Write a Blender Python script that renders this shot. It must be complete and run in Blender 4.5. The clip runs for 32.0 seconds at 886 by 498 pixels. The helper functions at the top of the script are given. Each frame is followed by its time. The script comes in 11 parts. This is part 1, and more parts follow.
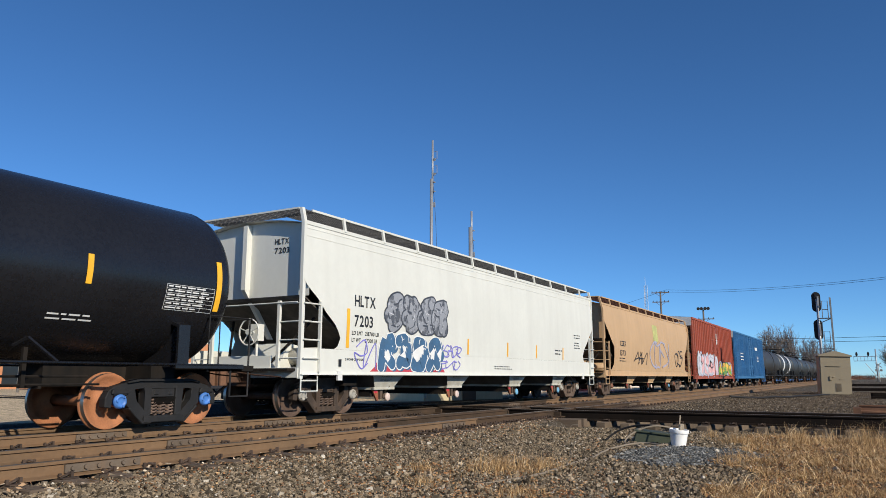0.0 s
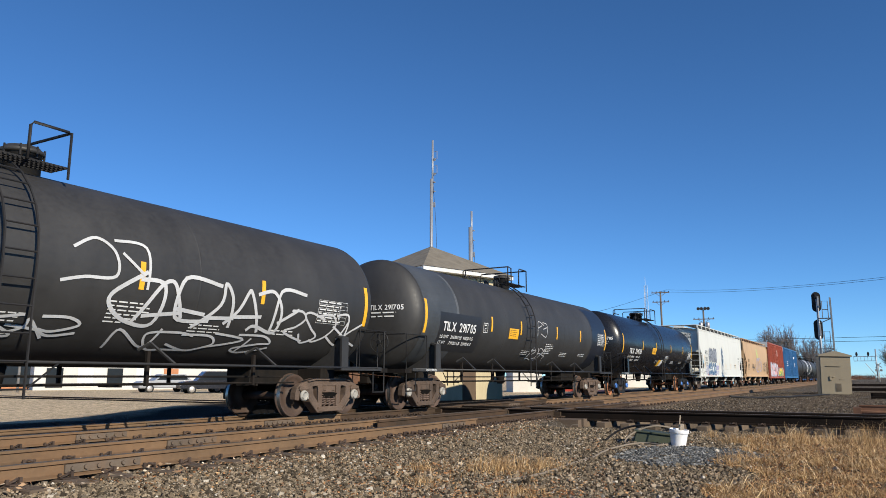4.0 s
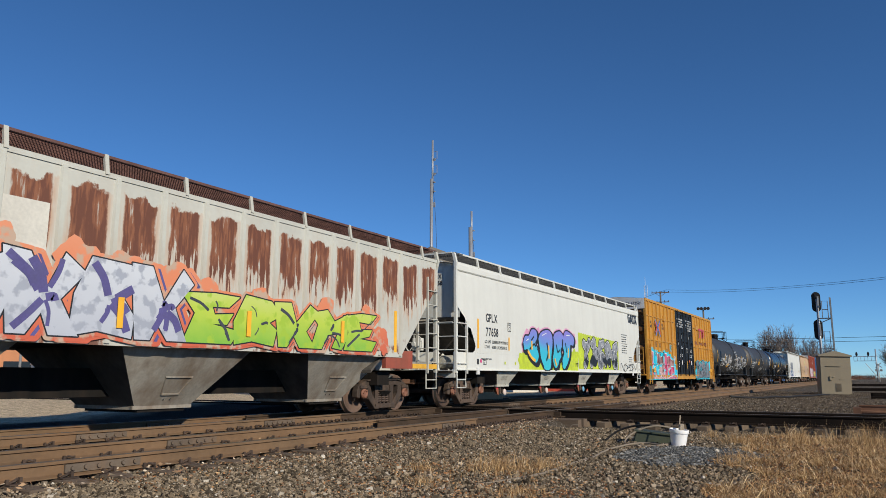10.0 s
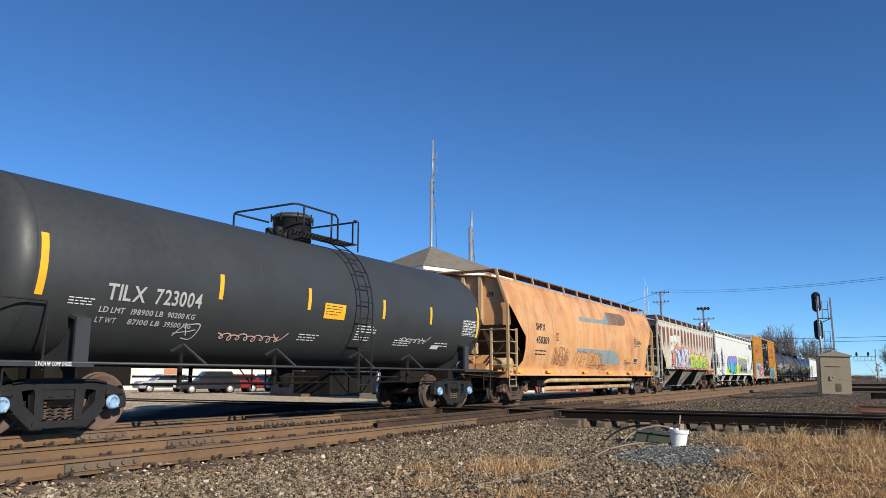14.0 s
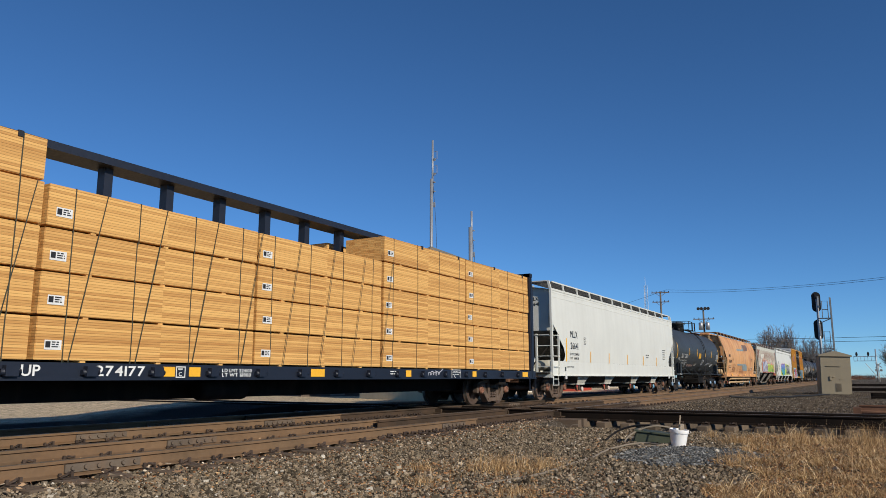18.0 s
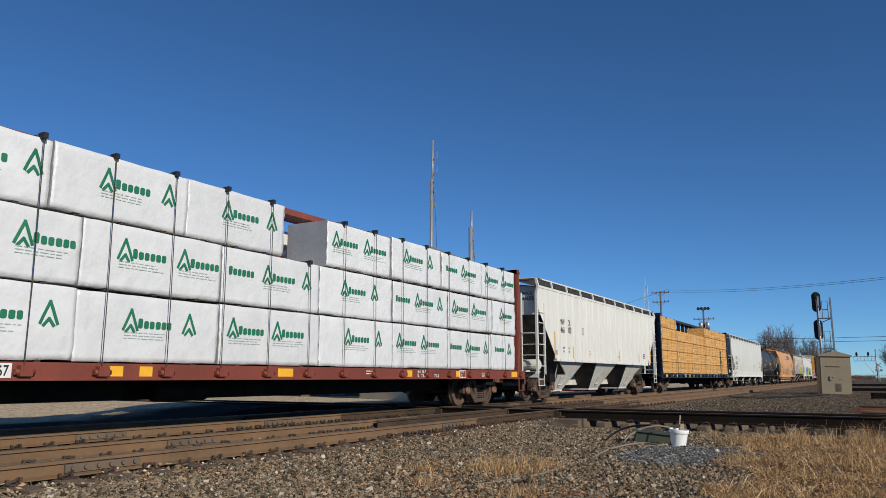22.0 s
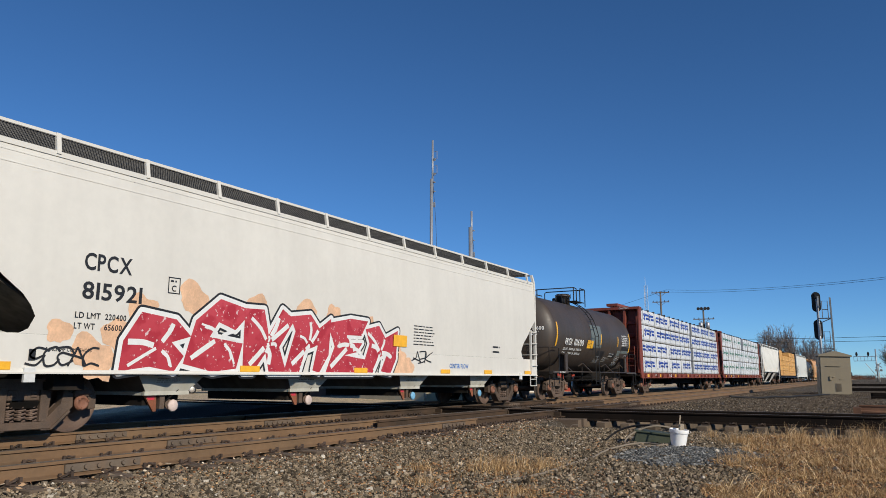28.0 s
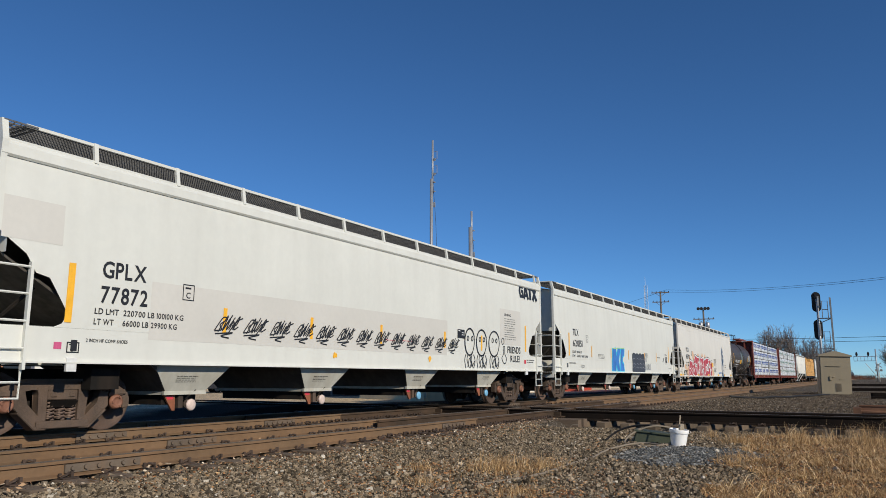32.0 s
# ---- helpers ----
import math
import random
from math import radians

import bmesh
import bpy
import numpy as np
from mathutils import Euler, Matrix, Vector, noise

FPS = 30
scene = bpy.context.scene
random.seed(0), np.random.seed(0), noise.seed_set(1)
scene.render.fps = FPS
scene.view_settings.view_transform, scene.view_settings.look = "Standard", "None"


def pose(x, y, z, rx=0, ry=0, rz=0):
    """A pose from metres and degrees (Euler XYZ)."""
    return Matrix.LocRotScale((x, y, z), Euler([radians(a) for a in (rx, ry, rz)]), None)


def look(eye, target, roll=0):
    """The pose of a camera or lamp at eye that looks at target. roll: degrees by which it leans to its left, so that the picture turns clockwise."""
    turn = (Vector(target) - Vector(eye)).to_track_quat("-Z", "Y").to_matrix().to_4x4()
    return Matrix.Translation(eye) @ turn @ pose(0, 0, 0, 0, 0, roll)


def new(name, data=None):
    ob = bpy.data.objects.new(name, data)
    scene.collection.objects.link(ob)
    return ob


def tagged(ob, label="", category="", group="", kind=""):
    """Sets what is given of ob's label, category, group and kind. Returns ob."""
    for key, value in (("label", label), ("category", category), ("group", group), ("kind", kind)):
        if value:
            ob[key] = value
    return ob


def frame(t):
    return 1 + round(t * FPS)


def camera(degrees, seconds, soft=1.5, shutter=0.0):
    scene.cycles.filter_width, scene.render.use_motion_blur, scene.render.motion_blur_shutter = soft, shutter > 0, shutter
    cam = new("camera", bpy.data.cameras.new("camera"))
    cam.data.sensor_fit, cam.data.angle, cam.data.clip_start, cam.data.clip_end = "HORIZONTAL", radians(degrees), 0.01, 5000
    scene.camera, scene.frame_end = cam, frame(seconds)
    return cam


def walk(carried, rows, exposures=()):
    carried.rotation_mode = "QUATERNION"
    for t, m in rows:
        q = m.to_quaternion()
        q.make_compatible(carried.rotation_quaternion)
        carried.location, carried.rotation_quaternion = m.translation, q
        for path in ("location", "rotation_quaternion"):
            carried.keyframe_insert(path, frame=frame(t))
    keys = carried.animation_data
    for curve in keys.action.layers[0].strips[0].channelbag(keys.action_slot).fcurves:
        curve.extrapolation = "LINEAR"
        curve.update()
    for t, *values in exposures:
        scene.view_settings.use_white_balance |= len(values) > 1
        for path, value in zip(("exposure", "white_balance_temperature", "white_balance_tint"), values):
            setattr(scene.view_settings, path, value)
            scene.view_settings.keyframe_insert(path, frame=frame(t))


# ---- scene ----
# ---- camera ----
EYE = Vector((11.77, 0.0, 0.848))
AIM = Vector((-0.493, 0.853, 0.172))
cam = camera(62.18, 32.0, soft=0.5)
still = look(EYE, EYE + AIM * 10)
walk(cam, [(0, still), (32, still)], [(t, e, 5500, 4) for t, e in ((0, 0.08), (1, 0.23), (3, 0.25), (6, 0.2), (7, -0.03), (8, -0.1), (10, -0.1), (11, -0.1), (12.3, -0.08), (13, 0.08), (14, 0.26), (17, -0.15), (19, -0.15), (20, -0.25), (22, -0.22), (24.5, -0.2), (25, -0.18), (25.6, 0.02), (26.8, 0.0), (28, -0.15), (32, -0.18))])

# ---- light ----
SUN_EL, SUN_AZ = 26.0, 111.0          # degrees; azimuth clockwise from +Y
world = bpy.data.worlds.new("sky_world")
scene.world = world
world.use_nodes = True
wn = world.node_tree.nodes
sky = wn.new("ShaderNodeTexSky")
sky.sky_type = "NISHITA"
sky.sun_disc = False
sky.sun_elevation, sky.sun_rotation = radians(SUN_EL), radians(SUN_AZ)
sky.altitude, sky.air_density, sky.dust_density, sky.ozone_density = 300.0, 0.66, 0.0, 3.2
bg = wn["Background"]
bg.inputs["Strength"].default_value = 0.095
clear = wn.new("ShaderNodeVectorMath")          # the deep blue of a dry winter day
clear.operation = "MULTIPLY"
clear.inputs[1].default_value = (0.79, 0.965, 1.09)
world.node_tree.links.new(sky.outputs[0], clear.inputs[0])
world.node_tree.links.new(clear.outputs[0], bg.inputs["Color"])
sun_way = Vector((math.sin(radians(SUN_AZ)) * math.cos(radians(SUN_EL)), math.cos(radians(SUN_AZ)) * math.cos(radians(SUN_EL)), math.sin(radians(SUN_EL))))
sun = new("sun", bpy.data.lights.new("sun", "SUN"))
sun.data.energy, sun.data.angle, sun.data.color = 5.0, radians(0.53), (1.0, 0.80, 0.58)
sun.matrix_world = look(sun_way * 100, (0, 0, 0))

# ---- materials ----
MATS = {}


def mat(name, color, rough=0.6, metal=0.0, var=0.18, scale=1.5, bump=0.0, bscale=60.0, streak=None, samount=0.5, sscale=(2.0, 2.0, 0.25), rnd=0.0, spec=0.5, patch=None, pscale=3.0, pcut=0.6):
    """Paint, wood, metal: a base colour with broad and fine variation, hanging streaks and patches of wear."""
    if name in MATS:
        return MATS[name]
    m = bpy.data.materials.new(name)
    m.use_nodes = True
    nt = m.node_tree
    n, l = nt.nodes, nt.links
    p = n["Principled BSDF"]
    p.inputs["Roughness"].default_value, p.inputs["Metallic"].default_value = rough, metal
    p.inputs["Specular IOR Level"].default_value = spec
    tc = n.new("ShaderNodeTexCoord")
    big, fine = n.new("ShaderNodeTexNoise"), n.new("ShaderNodeTexNoise")
    big.inputs["Scale"].default_value, big.inputs["Detail"].default_value = scale, 6
    fine.inputs["Scale"].default_value, fine.inputs["Detail"].default_value = scale * 14, 4
    for q in (big, fine):
        l.new(tc.outputs["Object"], q.inputs["Vector"])
    add = n.new("ShaderNodeMath")
    add.operation = "ADD"
    l.new(big.outputs["Fac"], add.inputs[0])
    half = n.new("ShaderNodeMath")
    half.operation = "MULTIPLY"
    half.inputs[1].default_value = 0.5
    l.new(fine.outputs["Fac"], half.inputs[0])
    l.new(half.outputs[0], add.inputs[1])
    mr = n.new("ShaderNodeMapRange")
    mr.inputs["From Min"].default_value, mr.inputs["From Max"].default_value = 0.45, 1.05
    mr.inputs["To Min"].default_value, mr.inputs["To Max"].default_value = 1 - var, 1 + var
    l.new(add.outputs[0], mr.inputs["Value"])
    val = mr.outputs["Result"]
    if rnd:
        oi = n.new("ShaderNodeObjectInfo")
        r2 = n.new("ShaderNodeMapRange")
        r2.inputs["To Min"].default_value, r2.inputs["To Max"].default_value = 1 - rnd, 1 + rnd
        l.new(oi.outputs["Random"], r2.inputs["Value"])
        mu = n.new("ShaderNodeMath")
        mu.operation = "MULTIPLY"
        l.new(val, mu.inputs[0])
        l.new(r2.outputs["Result"], mu.inputs[1])
        val = mu.outputs[0]
    sc = n.new("ShaderNodeVectorMath")
    sc.operation = "SCALE"
    sc.inputs[0].default_value = color
    l.new(val, sc.inputs["Scale"])
    out = sc.outputs[0]

    def over(colour, fac, out):
        mx = n.new("ShaderNodeMix")
        mx.data_type = "RGBA"
        mx.inputs["B"].default_value = (*colour, 1)
        l.new(fac, mx.inputs["Factor"])
        l.new(out, mx.inputs["A"])
        return mx.outputs["Result"]

    if streak:
        mp = n.new("ShaderNodeMapping")
        mp.inputs["Scale"].default_value = sscale
        l.new(tc.outputs["Object"], mp.inputs["Vector"])
        s = n.new("ShaderNodeTexNoise")
        s.inputs["Scale"].default_value, s.inputs["Detail"].default_value = 2.0, 6
        l.new(mp.outputs[0], s.inputs["Vector"])
        f = n.new("ShaderNodeMapRange")
        f.inputs["From Min"].default_value, f.inputs["From Max"].default_value = 0.42, 0.75
        f.inputs["To Max"].default_value = samount
        l.new(s.outputs["Fac"], f.inputs["Value"])
        out = over(streak, f.outputs["Result"], out)
    if patch:
        s = n.new("ShaderNodeTexNoise")
        s.inputs["Scale"].default_value, s.inputs["Detail"].default_value = pscale, 7
        l.new(tc.outputs["Object"], s.inputs["Vector"])
        f = n.new("ShaderNodeMapRange")
        f.inputs["From Min"].default_value, f.inputs["From Max"].default_value = pcut, pcut + 0.06
        l.new(s.outputs["Fac"], f.inputs["Value"])
        out = over(patch, f.outputs["Result"], out)
    l.new(out, p.inputs["Base Color"])
    rv = n.new("ShaderNodeMapRange")
    rv.inputs["To Min"].default_value, rv.inputs["To Max"].default_value = max(0.05, rough - 0.12), min(1.0, rough + 0.12)
    l.new(fine.outputs["Fac"], rv.inputs["Value"])
    l.new(rv.outputs["Result"], p.inputs["Roughness"])
    if bump:
        b = n.new("ShaderNodeTexNoise")
        b.inputs["Scale"].default_value, b.inputs["Detail"].default_value = bscale, 5
        l.new(tc.outputs["Object"], b.inputs["Vector"])
        bp = n.new("ShaderNodeBump")
        bp.inputs["Strength"].default_value, bp.inputs["Distance"].default_value = bump, 0.02
        l.new(b.outputs["Fac"], bp.inputs["Height"])
        l.new(bp.outputs[0], p.inputs["Normal"])
    MATS[name] = m
    return m


RUST = mat("rusty_steel", (0.13, 0.065, 0.035), 0.8, 0.0, 0.45, 2.0, 0.4, 50, rnd=0.3)
RUSTO = mat("orange_rust", (0.24, 0.085, 0.04), 0.85, 0.0, 0.4, 2.5, 0.3, 50, rnd=0.25)
TRUCK = mat("truck_steel", (0.076, 0.053, 0.038), 0.8, 0.0, 0.5, 3.0, 0.4, 40, streak=(0.17, 0.105, 0.065), samount=0.6, rnd=0.5)
WHEEL = mat("wheel_steel", (0.095, 0.06, 0.042), 0.7, 0.0, 0.4, 3.0, 0.2, 40, rnd=0.35)
WHEELO = mat("orange_wheel_steel", (0.27, 0.11, 0.045), 0.75, 0.0, 0.4, 3.0, 0.2, 40, rnd=0.25)
TREAD = mat("polished_tread", (0.45, 0.43, 0.40), 0.35, 0.9, 0.2, 4.0)
CAPS = {"blue": mat("cap_blue", (0.08, 0.20, 0.55), 0.5, 0, 0.3, 8.0), "grey": mat("cap_grey", (0.36, 0.34, 0.30), 0.6, 0, 0.3, 8.0), "rust": mat("cap_rust", (0.22, 0.10, 0.06), 0.7, 0, 0.3, 8.0), "pale": mat("cap_pale_blue", (0.28, 0.42, 0.60), 0.5, 0, 0.3, 8.0)}
BLACK = mat("black_steel", (0.018, 0.018, 0.019), 0.65, 0, 0.3, 2.0, streak=(0.045, 0.036, 0.03), samount=0.35, spec=0.3)
# Grimy underframe black, lowered further to put the under-car shade into the colour.
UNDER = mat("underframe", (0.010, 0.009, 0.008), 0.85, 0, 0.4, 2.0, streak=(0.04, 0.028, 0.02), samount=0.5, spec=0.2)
# Slope sheets face down; their shade is put into this dark colour.
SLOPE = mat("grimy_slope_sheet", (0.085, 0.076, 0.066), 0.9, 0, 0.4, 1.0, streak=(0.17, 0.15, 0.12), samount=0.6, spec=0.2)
CHROME = mat("bare_metal", (0.5, 0.49, 0.47), 0.4, 0.6, 0.2, 5.0)
YELLOW = mat("yellow_reflector", (0.85, 0.45, 0.02), 0.4, 0, 0.12, 6.0)
BOXEND = mat("grimy_boxcar_end", (0.20, 0.095, 0.028), 0.7, 0, 0.4, 1.2, streak=(0.07, 0.035, 0.02), samount=0.7)
SPRING = mat("spring_steel", (0.12, 0.082, 0.062), 0.75, 0, 0.3, 5.0, rnd=0.3)
STICKER = mat("red_sticker", (0.55, 0.04, 0.06), 0.5)
BLUSH = mat("dusty_white_knob", (0.62, 0.50, 0.44), 0.7, 0, 0.25, 9.0)
P_BAYW = mat("bay_dusty_white", (0.50, 0.485, 0.42), 0.7, 0, 0.15, 1.2, streak=(0.33, 0.29, 0.22), samount=0.5, sscale=(2, 2, 0.6))
KNOB = mat("blue_knob", (0.20, 0.42, 0.62), 0.5, 0, 0.2, 6.0)
WHITE = mat("white_lettering", (0.75, 0.75, 0.73), 0.5, 0, 0.08, 6.0)
INK = mat("black_lettering", (0.018, 0.018, 0.02), 0.5, 0, 0.2, 6.0)
GRATE = mat("walkway_grating", (0.13, 0.13, 0.132), 0.6, 0.3, 0.3, 3.0)
GRATER = mat("rusty_grating", (0.12, 0.06, 0.05), 0.8, 0.0, 0.4, 3.0)

# ---- mesh helpers ----


def part(name, bm, material, parent=None, label="", smooth=False):
    """One mesh object from a bmesh, under a thing or a part."""
    me = bpy.data.meshes.new(name)
    bm.to_mesh(me)
    bm.free()
    for m in (material if isinstance(material, (list, tuple)) else [material]):
        me.materials.append(m)
    if smooth:
        me.polygons.foreach_set("use_smooth", [True] * len(me.polygons))
    ob = new(name, me)
    if parent:
        ob.parent = parent
    if label:
        ob["label"] = label
    return ob


def again(name, mesh, parent, m=None):
    """Another object on a mesh that stands already."""
    ob = new(name, mesh)
    ob.parent = parent
    if m is not None:
        ob.matrix_basis = m
    return ob


def quad(bm, pts, mi=0, smooth=False):
    f = bm.faces.new([bm.verts.new(p) for p in pts])
    f.material_index, f.smooth = mi, smooth
    return f


def box(bm, x0, x1, y0, y1, z0, z1, mi=0):
    v = [bm.verts.new((x, y, z)) for z in (z0, z1) for y in (y0, y1) for x in (x0, x1)]
    for i in ((0, 2, 3, 1), (4, 5, 7, 6), (0, 1, 5, 4), (2, 6, 7, 3), (0, 4, 6, 2), (1, 3, 7, 5)):
        bm.faces.new([v[k] for k in i]).material_index = mi


def ring_frame(a, b):
    d = (Vector(b) - Vector(a)).normalized()
    u = d.cross(Vector((0, 0, 1)) if abs(d.z) < 0.9 else Vector((0, 1, 0))).normalized()
    return u, d.cross(u)


def rod(bm, pts, r=0.02, n=6, mi=0, r2=None):
    """A round bar along a line of points."""
    pts = [Vector(p) for p in pts]
    rings = []
    for i, p in enumerate(pts):
        a, b = pts[max(i - 1, 0)], pts[min(i + 1, len(pts) - 1)]
        u, w = ring_frame(a, b)
        q = r if r2 is None else r + (r2 - r) * i / (len(pts) - 1)
        rings.append([bm.verts.new(p + q * (math.cos(t) * u + math.sin(t) * w)) for t in [2 * math.pi * k / n for k in range(n)]])
    for a, b in zip(rings, rings[1:]):
        for k in range(n):
            f = bm.faces.new((a[k], a[(k + 1) % n], b[(k + 1) % n], b[k]))
            f.material_index, f.smooth = mi, n > 5
    for ring, flip in ((rings[0], True), (rings[-1], False)):
        bm.faces.new(ring[::-1] if flip else ring).material_index = mi


def prism(bm, poly, axis, a0, a1, mi=0):
    """A flat outline, pushed along an axis."""
    def at(p, a):
        return (a, p[0], p[1]) if axis == "x" else (p[0], a, p[1]) if axis == "y" else (p[0], p[1], a)
    lo, hi = [bm.verts.new(at(p, a0)) for p in poly], [bm.verts.new(at(p, a1)) for p in poly]
    k = len(poly)
    for i in range(k):
        bm.faces.new((lo[i], lo[(i + 1) % k], hi[(i + 1) % k], hi[i])).material_index = mi
    bm.faces.new(lo[::-1]).material_index = mi
    bm.faces.new(hi).material_index = mi


def sheet(bm, fn, nu, nv, mi=0, smooth=True, wrap=False):
    """A surface fn(u, v), u and v from 0 to 1."""
    g = [[bm.verts.new(fn(i / nu, j / nv)) for j in range(nv + 1)] for i in range(nu if wrap else nu + 1)]
    for i in range(nu):
        for j in range(nv):
            a, b = g[i], g[(i + 1) % len(g)]
            f = bm.faces.new((a[j], b[j], b[j + 1], a[j + 1]))
            f.material_index, f.smooth = mi, smooth


def lathe(bm, prof, axis, n=24, mi=0, c=(0, 0, 0), cap=True):
    """Turns (distance along the axis, radius) pairs round an axis through c."""
    def at(a, r, t):
        s, o = r * math.sin(t), r * math.cos(t)
        p = (a, s, o) if axis == "x" else (s, a, o) if axis == "y" else (s, o, a)
        return tuple(p[i] + c[i] for i in range(3))
    rings = [[bm.verts.new(at(a, r, 2 * math.pi * k / n)) for k in range(n)] for a, r in prof]
    for p, q in zip(rings, rings[1:]):
        for k in range(n):
            f = bm.faces.new((p[k], p[(k + 1) % n], q[(k + 1) % n], q[k]))
            f.material_index, f.smooth = mi, True
    if cap:
        bm.faces.new(rings[0][::-1]).material_index = mi
        bm.faces.new(rings[-1]).material_index = mi


def mended(bm):
    bmesh.ops.recalc_face_normals(bm, faces=bm.faces)
    return bm


# ---- lettering ----
GLYPH = {}


def load_glyphs(chars):
    obs = []
    for ch in chars:
        cu = bpy.data.curves.new("glyph", "FONT")
        cu.body, cu.resolution_u, cu.offset = ch, 3, 0.0 if ch in "MWNm" else 0.02
        obs.append((ch, new("glyph", cu)))
    dg = bpy.context.evaluated_depsgraph_get()
    for ch, ob in obs:
        me = bpy.data.meshes.new_from_object(ob.evaluated_get(dg))
        vs = [(v.co.x, v.co.y) for v in me.vertices]
        GLYPH[ch] = (vs, [tuple(f.vertices) for f in me.polygons], min(v[0] for v in vs), max(v[0] for v in vs))
        bpy.data.meshes.remove(me)
    for ch, ob in obs:
        cu = ob.data
        bpy.data.objects.remove(ob)
        bpy.data.curves.remove(cu)


load_glyphs("ABCDEFGHIJKLMNOPQRSTUVWXYZ0123456789abcdefghijklmnopqrstuvwxyz!.-/&")


def text(bm, at, s, u, v, h, width=None, mi=0, off=0.006):
    """Writes s from (u, v), its capitals h high, onto the surface at(u, v, off)."""
    x, run = 0.0, []
    for ch in s:
        if ch == " ":
            x += 0.3
            continue
        vs, fs, a, b = GLYPH[ch]
        run.append((ch, x - a))
        x += b - a + 0.09
    k = h / 0.69
    kx = k if width is None else width / max(x - 0.09, 0.01)
    heavy = [(ch, dx + q, 0.0002 * j) for ch, dx in run for j, q in enumerate((-0.014, 0.014) if ch in "MWNm" else (0.0,))]
    for ch, dx, lift in heavy:
        vs, fs, a, b = GLYPH[ch]
        bv = [bm.verts.new(at(u + (p[0] + dx) * kx, v + p[1] * k, off + lift)) for p in vs]
        for f in fs:
            try:
                bm.faces.new([bv[i] for i in f]).material_index = mi
            except ValueError:
                pass


def bars(bm, at, u, v, w, h, rows, mi=0, off=0.006, rng=None, gap=0.45):
    """Small writing that nobody could read: rows of short bars."""
    rng = rng or random.Random(int((u * 7 + v * 13 + rows) * 100))
    rh = h / rows
    for r in range(rows):
        x, top = 0.0, v + h - r * rh
        end = w * rng.uniform(0.72, 1.0)
        while x < end:
            seg = min(rng.uniform(0.25, 0.8) * rh * 4, end - x)
            a, b, c, d = u + x, u + x + seg, top - rh * (1 - gap), top
            quad(bm, [at(a, c, off), at(b, c, off), at(b, d, off), at(a, d, off)], mi)
            x += seg + rh * 0.5


def patch(bm, at, u0, u1, v0, v1, mi=0, off=0.005, n=1):
    for i in range(n):
        a, b = u0 + (u1 - u0) * i / n, u0 + (u1 - u0) * (i + 1) / n
        nv = max(1, int((v1 - v0) / 0.08))
        for j in range(nv):
            c, d = v0 + (v1 - v0) * j / nv, v0 + (v1 - v0) * (j + 1) / nv
            quad(bm, [at(a, c, off), at(b, c, off), at(b, d, off), at(a, d, off)], mi)


def stroke(bm, at, pts, w, off, mi=0, ends=True, hi=None):
    """A painted line of width w through points (u, v)."""
    pts = [Vector(p) for p in pts]
    left, right = [], []
    for i, p in enumerate(pts):
        d = (pts[min(i + 1, len(pts) - 1)] - pts[max(i - 1, 0)])
        d = d.normalized() if d.length > 1e-6 else Vector((1, 0))
        q = Vector((-d.y, d.x)) * w / 2
        left.append(p + q), right.append(p - q)
    if ends:
        for i, s in ((0, -1), (-1, 1)):
            d = (pts[i] - pts[1 if i == 0 else -2]).normalized() * w * 0.35
            left[i], right[i] = left[i] + d, right[i] + d
    lv = [bm.verts.new(at(p.x, p.y, off)) for p in left]
    rv = [bm.verts.new(at(p.x, p.y, off)) for p in right]
    for i in range(len(pts) - 1):
        bm.faces.new((rv[i], rv[i + 1], lv[i + 1], lv[i])).material_index = mi if hi is None or (pts[i].y + pts[i + 1].y) / 2 < hi[0] else hi[1]


def curve(pts, n=5):
    """Points of a smooth line through pts."""
    out = []
    for i in range(len(pts) - 1):
        p0, p1, p2, p3 = [Vector(pts[min(max(k, 0), len(pts) - 1)]) for k in (i - 1, i, i + 1, i + 2)]
        for j in range(n):
            t = j / n
            out.append(0.5 * (2 * p1 + (p2 - p0) * t + (2 * p0 - 5 * p1 + 4 * p2 - p3) * t * t + (3 * p1 - p0 - 3 * p2 + p3) * t ** 3))
    return out + [Vector(pts[-1])]


SKEL = [
    [[(0.9, 0.9), (0.4, 1.0), (0.1, 0.75), (0.5, 0.52), (0.9, 0.3), (0.55, 0.0), (0.05, 0.12)]],
    [[(0.5, 1.0), (0.05, 0.7), (0.1, 0.2), (0.5, 0.0), (0.9, 0.25), (0.95, 0.7), (0.5, 1.0)]],
    [[(0.15, 0.0), (0.15, 1.0), (0.95, 0.95)], [(0.15, 0.5), (0.75, 0.52)]],
    [[(0.0, 0.0), (0.35, 0.7), (0.5, 1.0), (0.7, 0.6), (1.0, 0.0)], [(0.15, 0.35), (0.9, 0.38)]],
    [[(0.95, 0.85), (0.5, 1.0), (0.1, 0.6), (0.2, 0.1), (0.7, 0.0), (1.0, 0.2)]],
    [[(0.1, 0.0), (0.1, 1.0)], [(0.95, 1.0), (0.2, 0.5), (0.95, 0.0)]],
    [[(0.05, 0.0), (0.1, 1.0), (0.85, 0.05), (0.95, 1.0)]],
    [[(0.9, 1.0), (0.1, 0.95), (0.12, 0.0), (0.95, 0.05)], [(0.12, 0.5), (0.8, 0.5)]],
]


